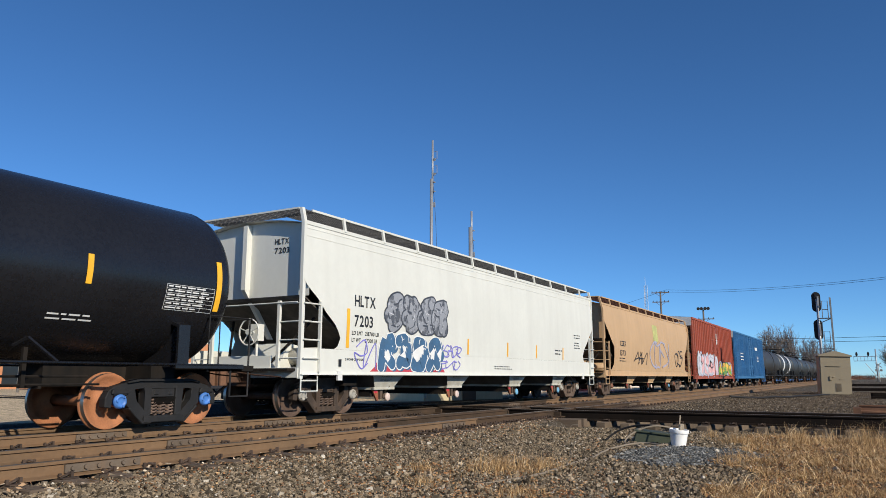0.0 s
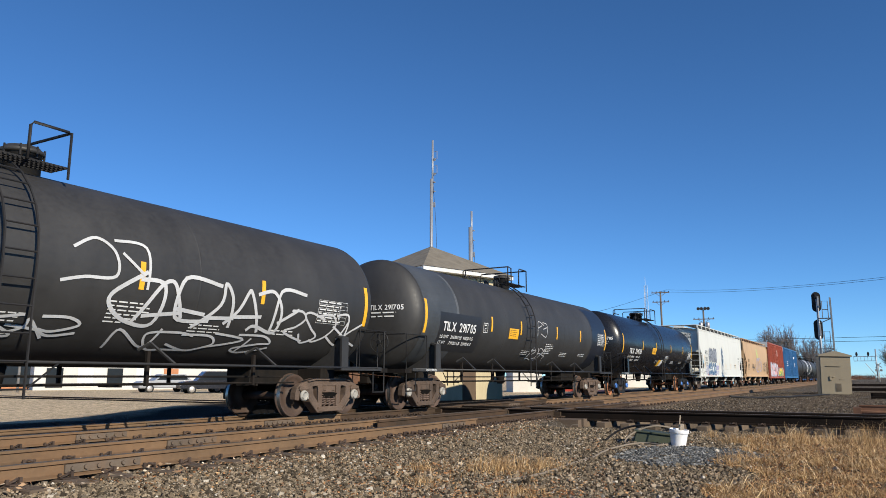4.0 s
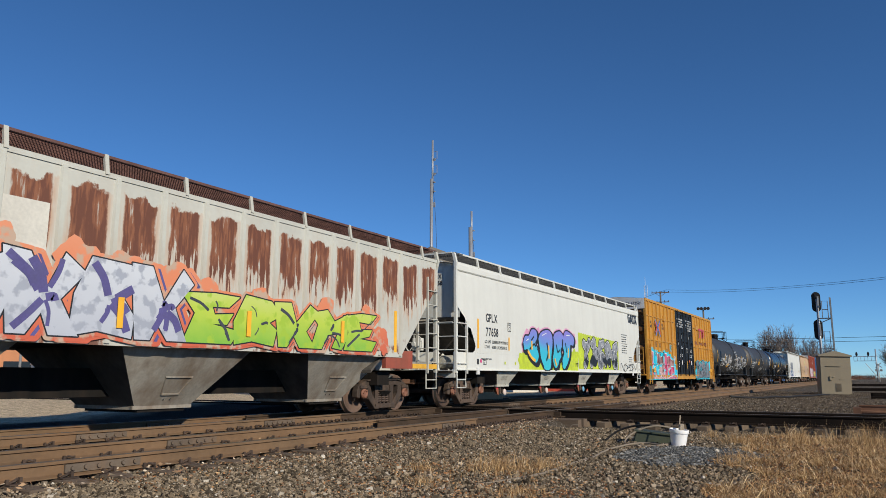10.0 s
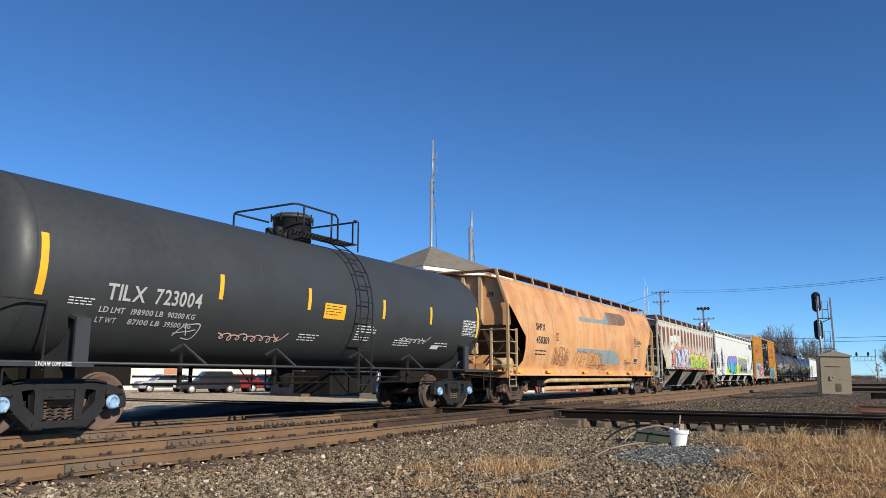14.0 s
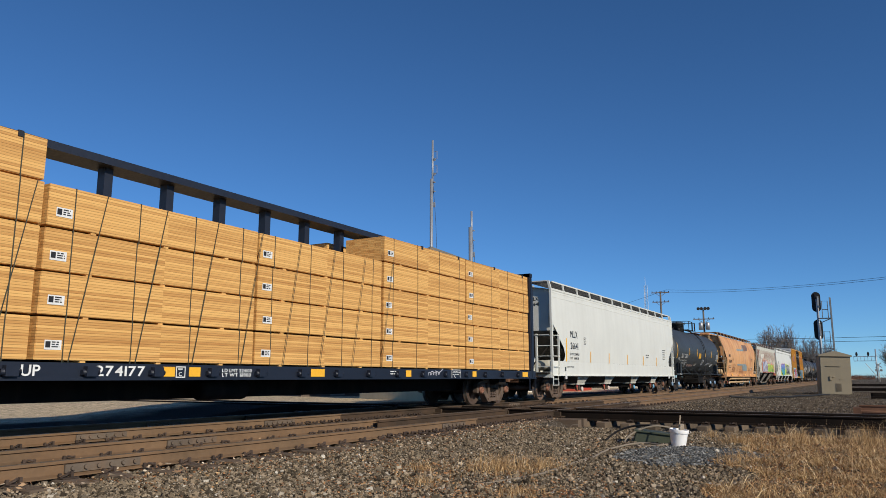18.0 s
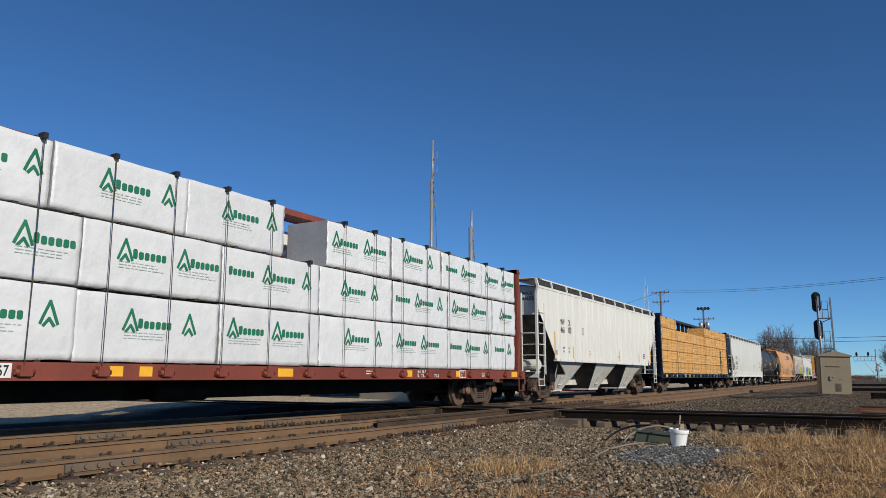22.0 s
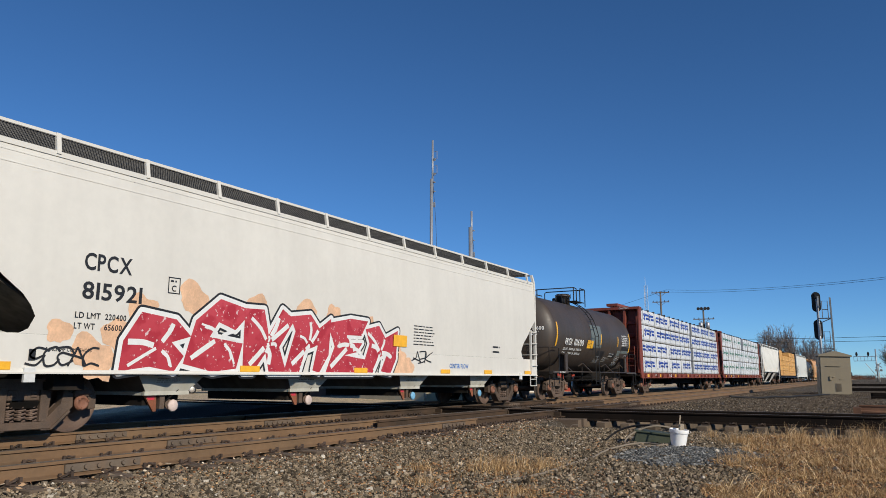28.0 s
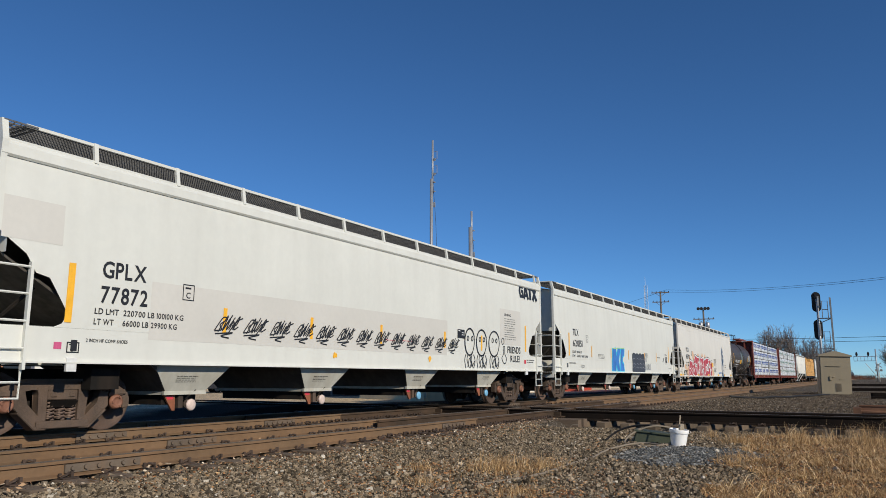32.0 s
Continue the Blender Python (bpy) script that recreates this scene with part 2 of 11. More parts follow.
def graffiti(name, parent, at, u0, u1, v0, v1, letters, fills, outline, cloud=None, shine=None, rim=None, seed=1, weight=0.42, lean=0.12, label="", split=None, cbox=None, dots=0, wild=0):
    """Big spray-painted lettering: a cloud, then each letter with its dark outline, rim, two-tone fill, highlights and dots."""
    rng = random.Random(seed)
    w, h = u1 - u0, v1 - v0
    piece = None
    if cloud:
        bm = bmesh.new()
        k = 22
        a0, a1, b0, b1 = cbox or (u0 - 0.03 * w, u1 + 0.03 * w, v0, v1)
        nl = max(4, int((a1 - a0) / 0.7))
        for lobe in range(nl):
            cx, cy = a0 + (a1 - a0) * (lobe + 0.5) / nl, b0 + (b1 - b0) * rng.uniform(0.42, 0.55)
            rx, ry = (a1 - a0) / nl * rng.uniform(0.8, 1.05), (b1 - b0) * rng.uniform(0.45, 0.62)
            e = 0.004 + 0.0003 * lobe
            rim_pts = [(cx + rx * math.cos(2 * math.pi * i / k) * rng.uniform(0.92, 1.06), min(b1 + 0.08 * h, max(b0, cy + ry * math.sin(2 * math.pi * i / k) * rng.uniform(0.82, 1.12)))) for i in range(k)]
            c = bm.verts.new(at(cx, cy, e))
            vs = [bm.verts.new(at(*p, e)) for p in rim_pts]
            for i in range(k):
                bm.faces.new((c, vs[i], vs[(i + 1) % k]))
        piece = part(name, bm, cloud, parent, label)
    else:
        piece = new(name)
        piece.parent = parent
    mats = [outline, *fills]
    ri = len(mats)
    mats.append(rim or outline)
    si = len(mats)
    mats.append(shine or fills[0])
    lw = w / letters
    wt = weight * min(lw, h)
    last = -1
    e = 0.0
    for i in range(letters):
        pick = rng.randrange(len(SKEL))
        while pick == last:
            pick = rng.randrange(len(SKEL))
        last = pick
        dx, dy, sx, sy = u0 + i * lw + wt * 0.5, v0 + wt * 0.5, lw * 1.02 - wt * 0.8, h * rng.uniform(0.80, 1.0) - wt
        strokes = []
        for line in SKEL[pick] + (SKEL[rng.randrange(len(SKEL))][:1] if wild else []):
            strokes.append(curve([(dx + p[0] * sx + lean * (p[1] - 0.5) * sy + rng.uniform(-0.07, 0.07) * lw, min(v1 - wt * 0.5, max(v0 + wt * 0.5, dy + p[1] * sy + rng.uniform(-0.06, 0.06) * h))) for p in line], 6))
        for q in range(wild):
            p0 = rng.choice(rng.choice(strokes))
            ang = rng.choice((0.6, 1.1, 2.0, 2.6, -0.5, -2.4)) + rng.uniform(-0.3, 0.3)
            ln = rng.uniform(0.25, 0.5) * h
            tip = Vector((p0.x + ln * math.cos(ang), min(v1, max(v0 + 0.04, p0.y + ln * math.sin(ang)))))
            strokes.append([p0, p0.lerp(tip, 0.5) + Vector((0.05, 0.03)), tip])
        bm = bmesh.new()
        for pts in strokes:
            e += 0.00006
            stroke(bm, at, [p + Vector((0.05 * h, -0.02 * h)) for p in pts], wt * 1.15 + 0.05, 0.007 + e, 0)
            stroke(bm, at, pts, wt + 0.08, 0.0075 + e, 0)
        if rim:
            for pts in strokes:
                e += 0.00006
                stroke(bm, at, pts, wt + 0.02, 0.010 + e, ri)
        for pts in strokes:
            e += 0.00006
            hi = None if split is None else (v0 + h * (split + rng.uniform(-0.06, 0.06)), 2)
            stroke(bm, at, pts, wt * (0.80 if rim else 0.95), 0.012 + e, 1 if split is not None else 1 + i % len(fills), True, hi)
            if split is not None and len(fills) > 2:
                cut = rng.randrange(0, max(1, len(pts) - 6))
                stroke(bm, at, pts[cut:cut + 4], wt * 0.3, 0.0145 + e, 3)
            elif split is None and len(fills) > 1:
                cut = len(pts) // 2
                stroke(bm, at, pts[cut:], wt * 0.62, 0.0145 + e, 1 + (i + 1) % len(fills))
        if shine:
            for pts in strokes:
                e += 0.00006
                a = rng.randrange(0, max(1, len(pts) // 2))
                run = pts[a:a + max(3, len(pts) // 3)]
                if len(run) > 1:
                    stroke(bm, at, [p + Vector((0.0, wt * 0.22)) for p in run], wt * 0.12, 0.0165 + e, si)
            for q in range(dots // letters):
                p, r = rng.choice(rng.choice(strokes)), rng.uniform(0.015, 0.045)
                e += 0.00006
                f = bm.faces.new([bm.verts.new(at(p.x + rng.uniform(-0.1, 0.1) + r * math.cos(t), p.y + r * math.sin(t), 0.018 + e)) for t in [0.785 * j for j in range(8)]])
                f.material_index = si
        part("painted_letter", bm, mats, piece)
    return piece


FORMS = {       # hooks, slabs and arrows of wild spray painting; none of them is a character
    "a": [[(0.95, 0.78), (0.62, 1.0), (0.14, 0.82), (0.30, 0.52), (0.86, 0.56), (0.74, 0.18), (0.30, 0.0)], [(0.02, 0.30), (0.48, 0.22)]],
    "b": [[(0.10, 0.02), (0.24, 0.62), (0.08, 0.96), (0.70, 0.88)], [(0.24, 0.46), (0.92, 0.62), (0.66, 0.04), (0.20, 0.10)]],
    "c": [[(0.02, 0.92), (0.56, 0.76), (0.94, 1.0)], [(0.56, 0.76), (0.36, 0.34), (0.72, 0.26), (0.40, 0.0)]],
    "d": [[(0.05, 0.0), (0.28, 0.88), (0.52, 0.36), (0.60, 0.98), (0.98, 0.70)], [(0.60, 0.40), (0.94, 0.06)]],
    "e": [[(0.96, 0.96), (0.30, 0.80), (0.64, 0.50), (0.06, 0.36), (0.30, 0.02), (0.92, 0.12)], [(0.64, 0.50), (1.0, 0.40)]],
    "f": [[(0.08, 0.86), (0.50, 1.0), (0.44, 0.52), (0.92, 0.66), (0.84, 0.08), (0.40, 0.18), (0.10, 0.02)]],
    "g": [[(0.04, 0.60), (0.40, 0.98), (0.90, 0.86), (0.62, 0.48), (0.96, 0.04)], [(0.12, 0.12), (0.62, 0.48)]],
    "h": [[(0.90, 0.98), (0.16, 0.74), (0.10, 0.16), (0.58, 0.02), (0.56, 0.44), (0.96, 0.36)], [(0.30, 0.98), (0.44, 0.80)]],
}


def spray_fade(name, stops, patch=None, flecks=None, scale=2.5, at_y=False):
    """Sprayed paint that blends from colour to colour up its height, with drifts of a second colour."""
    m = bpy.data.materials.new(name)
    m.use_nodes = True
    n, l = m.node_tree.nodes, m.node_tree.links
    p = n["Principled BSDF"]
    p.inputs["Roughness"].default_value = 0.5
    tc = n.new("ShaderNodeTexCoord")
    sep = n.new("ShaderNodeSeparateXYZ")
    l.new(tc.outputs["Object"], sep.inputs[0])
    ns = n.new("ShaderNodeTexNoise")
    ns.inputs["Scale"].default_value, ns.inputs["Detail"].default_value = scale, 5
    l.new(tc.outputs["Object"], ns.inputs["Vector"])
    mx = n.new("ShaderNodeMath")
    mx.operation = "MULTIPLY_ADD"
    mx.inputs[1].default_value = 0.5
    l.new(ns.outputs["Fac"], mx.inputs[0])
    l.new(sep.outputs["Z"], mx.inputs[2])
    z0, z1 = stops[0][0], stops[-1][0]
    mr = n.new("ShaderNodeMapRange")
    mr.inputs["From Min"].default_value, mr.inputs["From Max"].default_value = z0 + 0.25, z1 + 0.25
    l.new(mx.outputs[0], mr.inputs["Value"])
    r = n.new("ShaderNodeValToRGB")
    e = r.color_ramp.elements
    e[0].position, e[0].color = 0.0, (*stops[0][1], 1)
    e[1].position, e[1].color = 1.0, (*stops[-1][1], 1)
    for z, c in stops[1:-1]:
        e.new((z - z0) / (z1 - z0)).color = (*c, 1)
    l.new(mr.outputs["Result"], r.inputs[0])
    out = r.outputs["Color"]
    for k, (c, sc, lo, hi) in enumerate([(patch, scale * 1.6, 0.52, 0.60)] * bool(patch) + [(flecks, 14.0, 0.64, 0.68)] * bool(flecks)):
        q = n.new("ShaderNodeTexNoise")
        q.inputs["Scale"].default_value, q.inputs["Detail"].default_value = sc, 3
        off = n.new("ShaderNodeMapping")
        off.inputs["Location"].default_value = (3.0 * k + 1, 7, 2)
        l.new(tc.outputs["Object"], off.inputs["Vector"])
        l.new(off.outputs[0], q.inputs["Vector"])
        f = n.new("ShaderNodeMapRange")
        f.inputs["From Min"].default_value, f.inputs["From Max"].default_value = lo, hi
        l.new(q.outputs["Fac"], f.inputs["Value"])
        x = n.new("ShaderNodeMix")
        x.data_type = "RGBA"
        x.inputs["B"].default_value = (*c, 1)
        l.new(f.outputs["Result"], x.inputs["Factor"])
        l.new(out, x.inputs["A"])
        out = x.outputs["Result"]
    l.new(out, p.inputs["Base Color"])
    return m


def brush(bm, at, pts, w, off, mi=0, tip=1.0, lo=-9.0):
    """A fat sprayed stroke with round ends and joints, kept above lo."""
    pts = [Vector(p) for p in pts]
    k = len(pts)
    def put(x, y, o):
        return bm.verts.new(at(x, max(lo, y), o))
    left, right = [], []
    for i, p in enumerate(pts):
        d = pts[min(i + 1, k - 1)] - pts[max(i - 1, 0)]
        d = d.normalized() if d.length > 1e-6 else Vector((1, 0))
        q = Vector((-d.y, d.x)) * (w * (1 + (tip - 1) * i / max(1, k - 1)) / 2)
        left.append(put(p.x + q.x, p.y + q.y, off))
        right.append(put(p.x - q.x, p.y - q.y, off))
    for i in range(k - 1):
        bm.faces.new((right[i], right[i + 1], left[i + 1], left[i])).material_index = mi
    for j, i in enumerate((0, k - 1)):
        if i and tip < 0.5:
            continue
        r = w * (1 if i == 0 else tip) / 2
        o = off + 0.00002 * (j + 1)
        f = bm.faces.new([put(pts[i].x + r * math.cos(t), pts[i].y + r * math.sin(t), o) for t in [2 * math.pi * a / 14 for a in range(14)]])
        f.material_index = mi


def piece(parent, at, u0, u1, v0, v1, keys, fill, edge, rim=None, halo=None, cloud=None, cbox=None, square=False, weight=0.28, ew=0.05, smooth=True, drop=None, dropx=0.08, accent=None, shine=None, spikes=0, over=1.12, seed=1, lean=0.08, label=""):
    """A large painted word: background cloud, halo, then each letter with drop shade, outline, rim, fill, accents."""
    rng = random.Random(seed)
    w, h = u1 - u0, v1 - v0
    if cloud:
        bm = bmesh.new()
        a0, a1, b0, b1 = cbox or (u0, u1, v0, v1)
        lobes = [(rng.uniform(a0 + 0.2, a1 - 0.2), rng.uniform(0.25, 0.6), rng.uniform(0.6, 1.05)) for q in range(max(5, int((a1 - a0) / 0.45)))]

        def top_of(u):
            if square:
                return b1 - 0.12 * (b1 - b0) * (u - a0) / (a1 - a0) + 0.015 * math.sin(u * 23) + 0.01 * math.sin(u * 57)
            best = 0.18
            for c, r, hgt in lobes:
                if abs(u - c) < r:
                    best = max(best, hgt * math.sqrt(1 - ((u - c) / r) ** 2))
            ends = min(1.0, min(u - a0, a1 - u) / 0.25 + 0.05)
            return b0 + (b1 - b0) * best * ends + 0.012 * math.sin(u * 41)
        n, nv = int((a1 - a0) / 0.06), max(3, int((b1 - b0) / 0.1))
        cols = []
        for i in range(n + 1):
            u = a0 + (a1 - a0) * i / n
            t = max(b0 + 0.01, top_of(u))
            cols.append([bm.verts.new(at(u, b0 + (t - b0) * j / nv, 0.004)) for j in range(nv + 1)])
        for a, b in zip(cols, cols[1:]):
            for j in range(nv):
                bm.faces.new((a[j], b[j], b[j + 1], a[j + 1]))
        ob = part("graffiti", bm, cloud, parent, label)
    else:
        ob = new("graffiti")
        ob.parent = parent
        if label:
            ob["label"] = label
    n = len(keys)
    lw = w / n
    wt = weight * h
    every = []
    for i, key in enumerate(keys):
        x0, sx = u0 + lw * i + wt * 0.5 - (over - 1) * lw * 0.5, lw * over - wt
        sy = (h - wt) * rng.uniform(0.86, 1.0)
        y0 = v0 + wt * 0.45 + rng.uniform(0, 0.04) * h
        lines = []
        flip = rng.random() < 0.5
        for line in FORMS[key]:
            pts = [Vector((x0 + ((1 - p[0] if flip else p[0]) + lean * (p[1] - 0.5)) * sx + rng.uniform(-0.07, 0.07) * lw, y0 + min(1.0, max(0.0, p[1] + rng.uniform(-0.07, 0.07))) * sy)) for p in line]
            lines.append((curve(pts, 5) if smooth else curve(pts, 2), 1.0))
        for q in range(spikes):
            src = rng.choice(lines[:len(FORMS[key])])[0]
            p0 = src[rng.choice((0, -1))]
            ang = rng.choice((0.5, 1.3, 2.2, -0.6, -2.5))
            ln = h * rng.uniform(0.22, 0.38)
            tip = Vector((p0.x + ln * math.cos(ang), min(v1 + 0.05, max(v0 + 0.02, p0.y + ln * math.sin(ang)))))
            lines.append(([p0, p0.lerp(tip, 0.5) + Vector((0.04, 0.02)) * h, tip], 0.08))
        every.append(lines)
    e = 0.0
    if halo:
        bm = bmesh.new()
        for lines in every:
            for pts, tip in lines:
                e += 0.00005
                brush(bm, at, pts, wt + 2 * ew + 0.07, 0.0075 + e, 0, tip, v0)
        part("paint_halo", bm, halo, ob)
    for i, lines in enumerate(every):
        bm = bmesh.new()
        o = 0.010 + e + 0.0011 * i
        for layer, (dx, wide, mi) in enumerate((((dropx, wt + ew, 4),) if drop else ()) + ((0.0, wt + 2 * ew, 0),) + (((0.0, wt + 0.002, 1),) if rim else ()) + ((0.0, wt - (0.055 if rim else 0.0), 2),)):
            for j, (pts, tip) in enumerate(lines):
                brush(bm, at, [p + Vector((dx, -dx * 0.5)) for p in pts], wide, o + 0.00025 * layer + 0.00004 * j, mi, tip if mi != 2 else max(tip, 0.02), v0)
        if accent:
            for q in range(3):
                pts = rng.choice(lines)[0]
                c = rng.randrange(0, max(1, len(pts) - 3))
                brush(bm, at, pts[c:c + 2], wt * 0.6, o + 0.00115 + 0.00003 * q, 3, 1.0, v0)
        if shine:
            for pts, tip in lines[:len(FORMS[keys[i]])]:
                c = len(pts) // 3
                brush(bm, at, [p + Vector((-wt * 0.3, wt * 0.22)) for p in pts[c:c + 3]], 0.022, o + 0.0013, 5, 1.0, v0)
        part("painted_letter", bm, [edge, rim or edge, fill, accent or fill, drop or edge, shine or fill], ob)
    return ob


def scrawl(name, parent, at, u0, u1, v0, v1, n, material, seed, w=0.035, label=""):
    """Thin hand-sprayed scribbles."""
    rng = random.Random(seed)
    bm = bmesh.new()
    for i in range(n):
        a = u0 + (u1 - u0) * i / n
        sk = SKEL[rng.randrange(len(SKEL))]
        flip = rng.random() < 0.5
        for j, line in enumerate(sk):
            s = (u1 - u0) / n
            stroke(bm, at, curve([(a + ((1 - p[0] if flip else p[0]) * 1.5 - 0.2 + 0.2 * p[1]) * s + rng.uniform(-0.18, 0.18) * s, v0 + (v1 - v0) * min(1, max(0, p[1] + rng.uniform(-0.25, 0.25)))) for p in line], 6), w, 0.012 + 0.0003 * (i * 3 + j), 0)
    return part(name, bm, material, parent, label)
# ---- rail vehicles ----
MOVERS = []      # (thing, place along the train)
WHEELS = []      # (wheelset, place along the train)


def travel(t):
    """How far the train has rolled at t seconds, counted from 16 s."""
    u = t - 16.0
    return 10.079 * u - 0.00271 * u * u + 0.0003707 * u ** 3 + 0.00001242 * u ** 4


def vehicle(name, label, category, c0, c1, group="cars of the freight train"):
    root = tagged(new(name), label, category, group)
    root.empty_display_size = 0.5
    mid = (c0 + c1) / 2
    root.location = (0, mid + travel(0), 0)
    MOVERS.append((root, mid, 0.0, 0.0))
    return root


SHARED = {}


def wheelset_mesh(cap):
    key = "wheelset_" + cap
    if key not in SHARED:
        bm = bmesh.new()
        for s in (-1, 1):
            prof = [(0.64, 0.10), (0.64, 0.15), (0.70, 0.18), (0.69, 0.37), (0.665, 0.40), (0.665, 0.470), (0.68, 0.482), (0.70, 0.478), (0.715, 0.459)]
            lathe(bm, [(s * a, r) for a, r in prof], "x", 32, 0, cap=False)
            lathe(bm, [(s * a, r) for a, r in ((0.715, 0.459), (0.80, 0.453))], "x", 32, 1, cap=False)
            lathe(bm, [(s * a, r) for a, r in ((0.80, 0.453), (0.805, 0.40), (0.775, 0.375), (0.755, 0.20), (0.83, 0.17), (0.83, 0.08))], "x", 32, 0, cap=False)
            lathe(bm, [(s * 0.83, 0.085), (s * 1.02, 0.085)], "x", 12, 0, cap=False)
            lathe(bm, [(s * a, r) for a, r in ((1.06, 0.118), (1.105, 0.118), (1.115, 0.105), (1.135, 0.10), (1.138, 0.075), (1.125, 0.07), (1.125, 0.03))], "x", 18, 2)
            for k in range(3):
                t = k * 2.094
                box(bm, *sorted((s * 1.13, s * 1.152)), 0.085 * math.sin(t) - 0.015, 0.085 * math.sin(t) + 0.015, 0.085 * math.cos(t) - 0.015, 0.085 * math.cos(t) + 0.015, 2)
        rod(bm, [(-0.70, 0, 0), (0.70, 0, 0)], 0.085, 12, 0)
        me = bpy.data.meshes.new("wheelset")
        mended(bm).to_mesh(me)
        bm.free()
        for m in (WHEELO if cap == "blue" else WHEEL, TREAD, CAPS[cap]):
            me.materials.append(m)
        SHARED[key] = me
    return SHARED[key]


def frame_mesh():
    if "frame" not in SHARED:
        bm = bmesh.new()
        # cast side frame: arched top chord, jaws over the bearings, sloping tension arms, columns and spring seat
        prism(bm, [(-1.10, 0.62), (-0.98, 0.70), (-0.76, 0.76), (-0.52, 0.81), (0.52, 0.81), (0.76, 0.76), (0.98, 0.70), (1.10, 0.62), (1.04, 0.575), (0.76, 0.615), (0.50, 0.675), (-0.50, 0.675), (-0.76, 0.615), (-1.04, 0.575)], "x", 0.90, 1.06)
        prism(bm, [(-0.76, 0.745), (-0.52, 0.785), (0.52, 0.785), (0.76, 0.745), (0.76, 0.775), (0.52, 0.825), (-0.52, 0.825), (-0.76, 0.775)], "x", 0.88, 1.11)
        for s in (-1, 1):
            prism(bm, [(s * 1.10, 0.62), (s * 1.15, 0.52), (s * 1.15, 0.37), (s * 1.03, 0.35), (s * 1.00, 0.575)][::s], "x", 0.92, 1.08)
            prism(bm, [(s * 0.76, 0.62), (s * 0.765, 0.40), (s * 0.70, 0.35), (s * 0.44, 0.11), (s * 0.28, 0.11), (s * 0.28, 0.22), (s * 0.38, 0.26), (s * 0.57, 0.45), (s * 0.60, 0.66)][::s], "x", 0.91, 1.08)
            prism(bm, [(s * 0.72, 0.33), (s * 0.44, 0.075), (s * 0.26, 0.075), (s * 0.26, 0.115), (s * 0.43, 0.115), (s * 0.69, 0.36)][::s], "x", 0.89, 1.11)
            prism(bm, [(s * 0.25, 0.20), (s * 0.25, 0.70), (s * 0.43, 0.70), (s * 0.39, 0.60), (s * 0.38, 0.20)][::s], "x", 0.91, 1.07)
            prism(bm, [(s * 0.74, 0.575), (s * 1.06, 0.575), (s * 1.04, 0.655), (s * 0.78, 0.665)][::s], "x", 0.92, 1.12)
            box(bm, 0.95, 1.10, s * 0.889 - 0.13, s * 0.889 + 0.13, 0.55, 0.585)
        box(bm, 0.89, 1.12, -0.42, 0.42, 0.095, 0.205)
        box(bm, 0.86, 1.05, -0.24, 0.24, 0.51, 0.665)
        for q in (-0.15, 0.15):
            box(bm, 1.04, 1.065, q - 0.05, q + 0.05, 0.55, 0.63)
        bmesh.ops.bevel(bm, geom=bm.edges[:], offset=0.012, segments=1, affect="EDGES")
        me = bpy.data.meshes.new("side_frame")
        mended(bm).to_mesh(me)
        bm.free()
        me.materials.append(TRUCK)
        SHARED["frame"] = me
        me = me.copy()
        me.materials.clear()
        me.materials.append(BLACK)
        SHARED["frame_black"] = me
        bm = bmesh.new()
        for y in (-0.17, 0.0, 0.17):
            rod(bm, [(0.99 + 0.068 * math.cos(0.7854 * i), y + 0.068 * math.sin(0.7854 * i), 0.215 + 0.285 * i / 44) for i in range(45)], 0.0165, 5)
        me = bpy.data.meshes.new("spring_nest")
        bm.to_mesh(me)
        bm.free()
        me.materials.append(SPRING)
        SHARED["spring"] = me
        bm = bmesh.new()
        prism(bm, [(-1.14, 0.50), (1.14, 0.50), (1.05, 0.40), (0.5, 0.33), (-0.5, 0.33), (-1.05, 0.40)], "y", -0.2, 0.2)
        lathe(bm, [(0.50, 0.2), (0.68, 0.2)], "z", 14)
        for s in (-1, 1):
            rod(bm, [(-0.9, s * 0.42, 0.36), (0.9, s * 0.42, 0.36)], 0.04)
            rod(bm, [(-0.7, s * 0.42, 0.36), (0, s * 0.25, 0.36), (0.7, s * 0.42, 0.36)], 0.03)
            box(bm, -0.80, -0.70, *sorted((s * 0.36, s * 0.43)), 0.28, 0.50)
            box(bm, 0.70, 0.80, *sorted((s * 0.36, s * 0.43)), 0.28, 0.50)
        me = bpy.data.meshes.new("truck")
        mended(bm).to_mesh(me)
        bm.free()
        me.materials.append(UNDER)
        SHARED["truck"] = me
    return SHARED["frame"]


def truck(root, y, mid, cap="grey", detail=True):
    """A two-axle truck: bolster, side frames, springs and wheelsets."""
    fm = frame_mesh()
    t = again("truck", SHARED["truck"], root, pose(0, y, 0))
    for s in (0, 180):
        again("side_frame", SHARED["frame_black"] if cap in ("blue", "pale") else fm, t, pose(0, 0, 0, 0, 0, s))
        if detail:
            again("spring_nest", SHARED["spring"], t, pose(0, 0, 0, 0, 0, s))
    for a in (-0.889, 0.889):
        w = again("wheelset", wheelset_mesh(cap), t, pose(0, a, 0.457))
        if detail:
            WHEELS.append((w, a, mid + y + a))
    return t


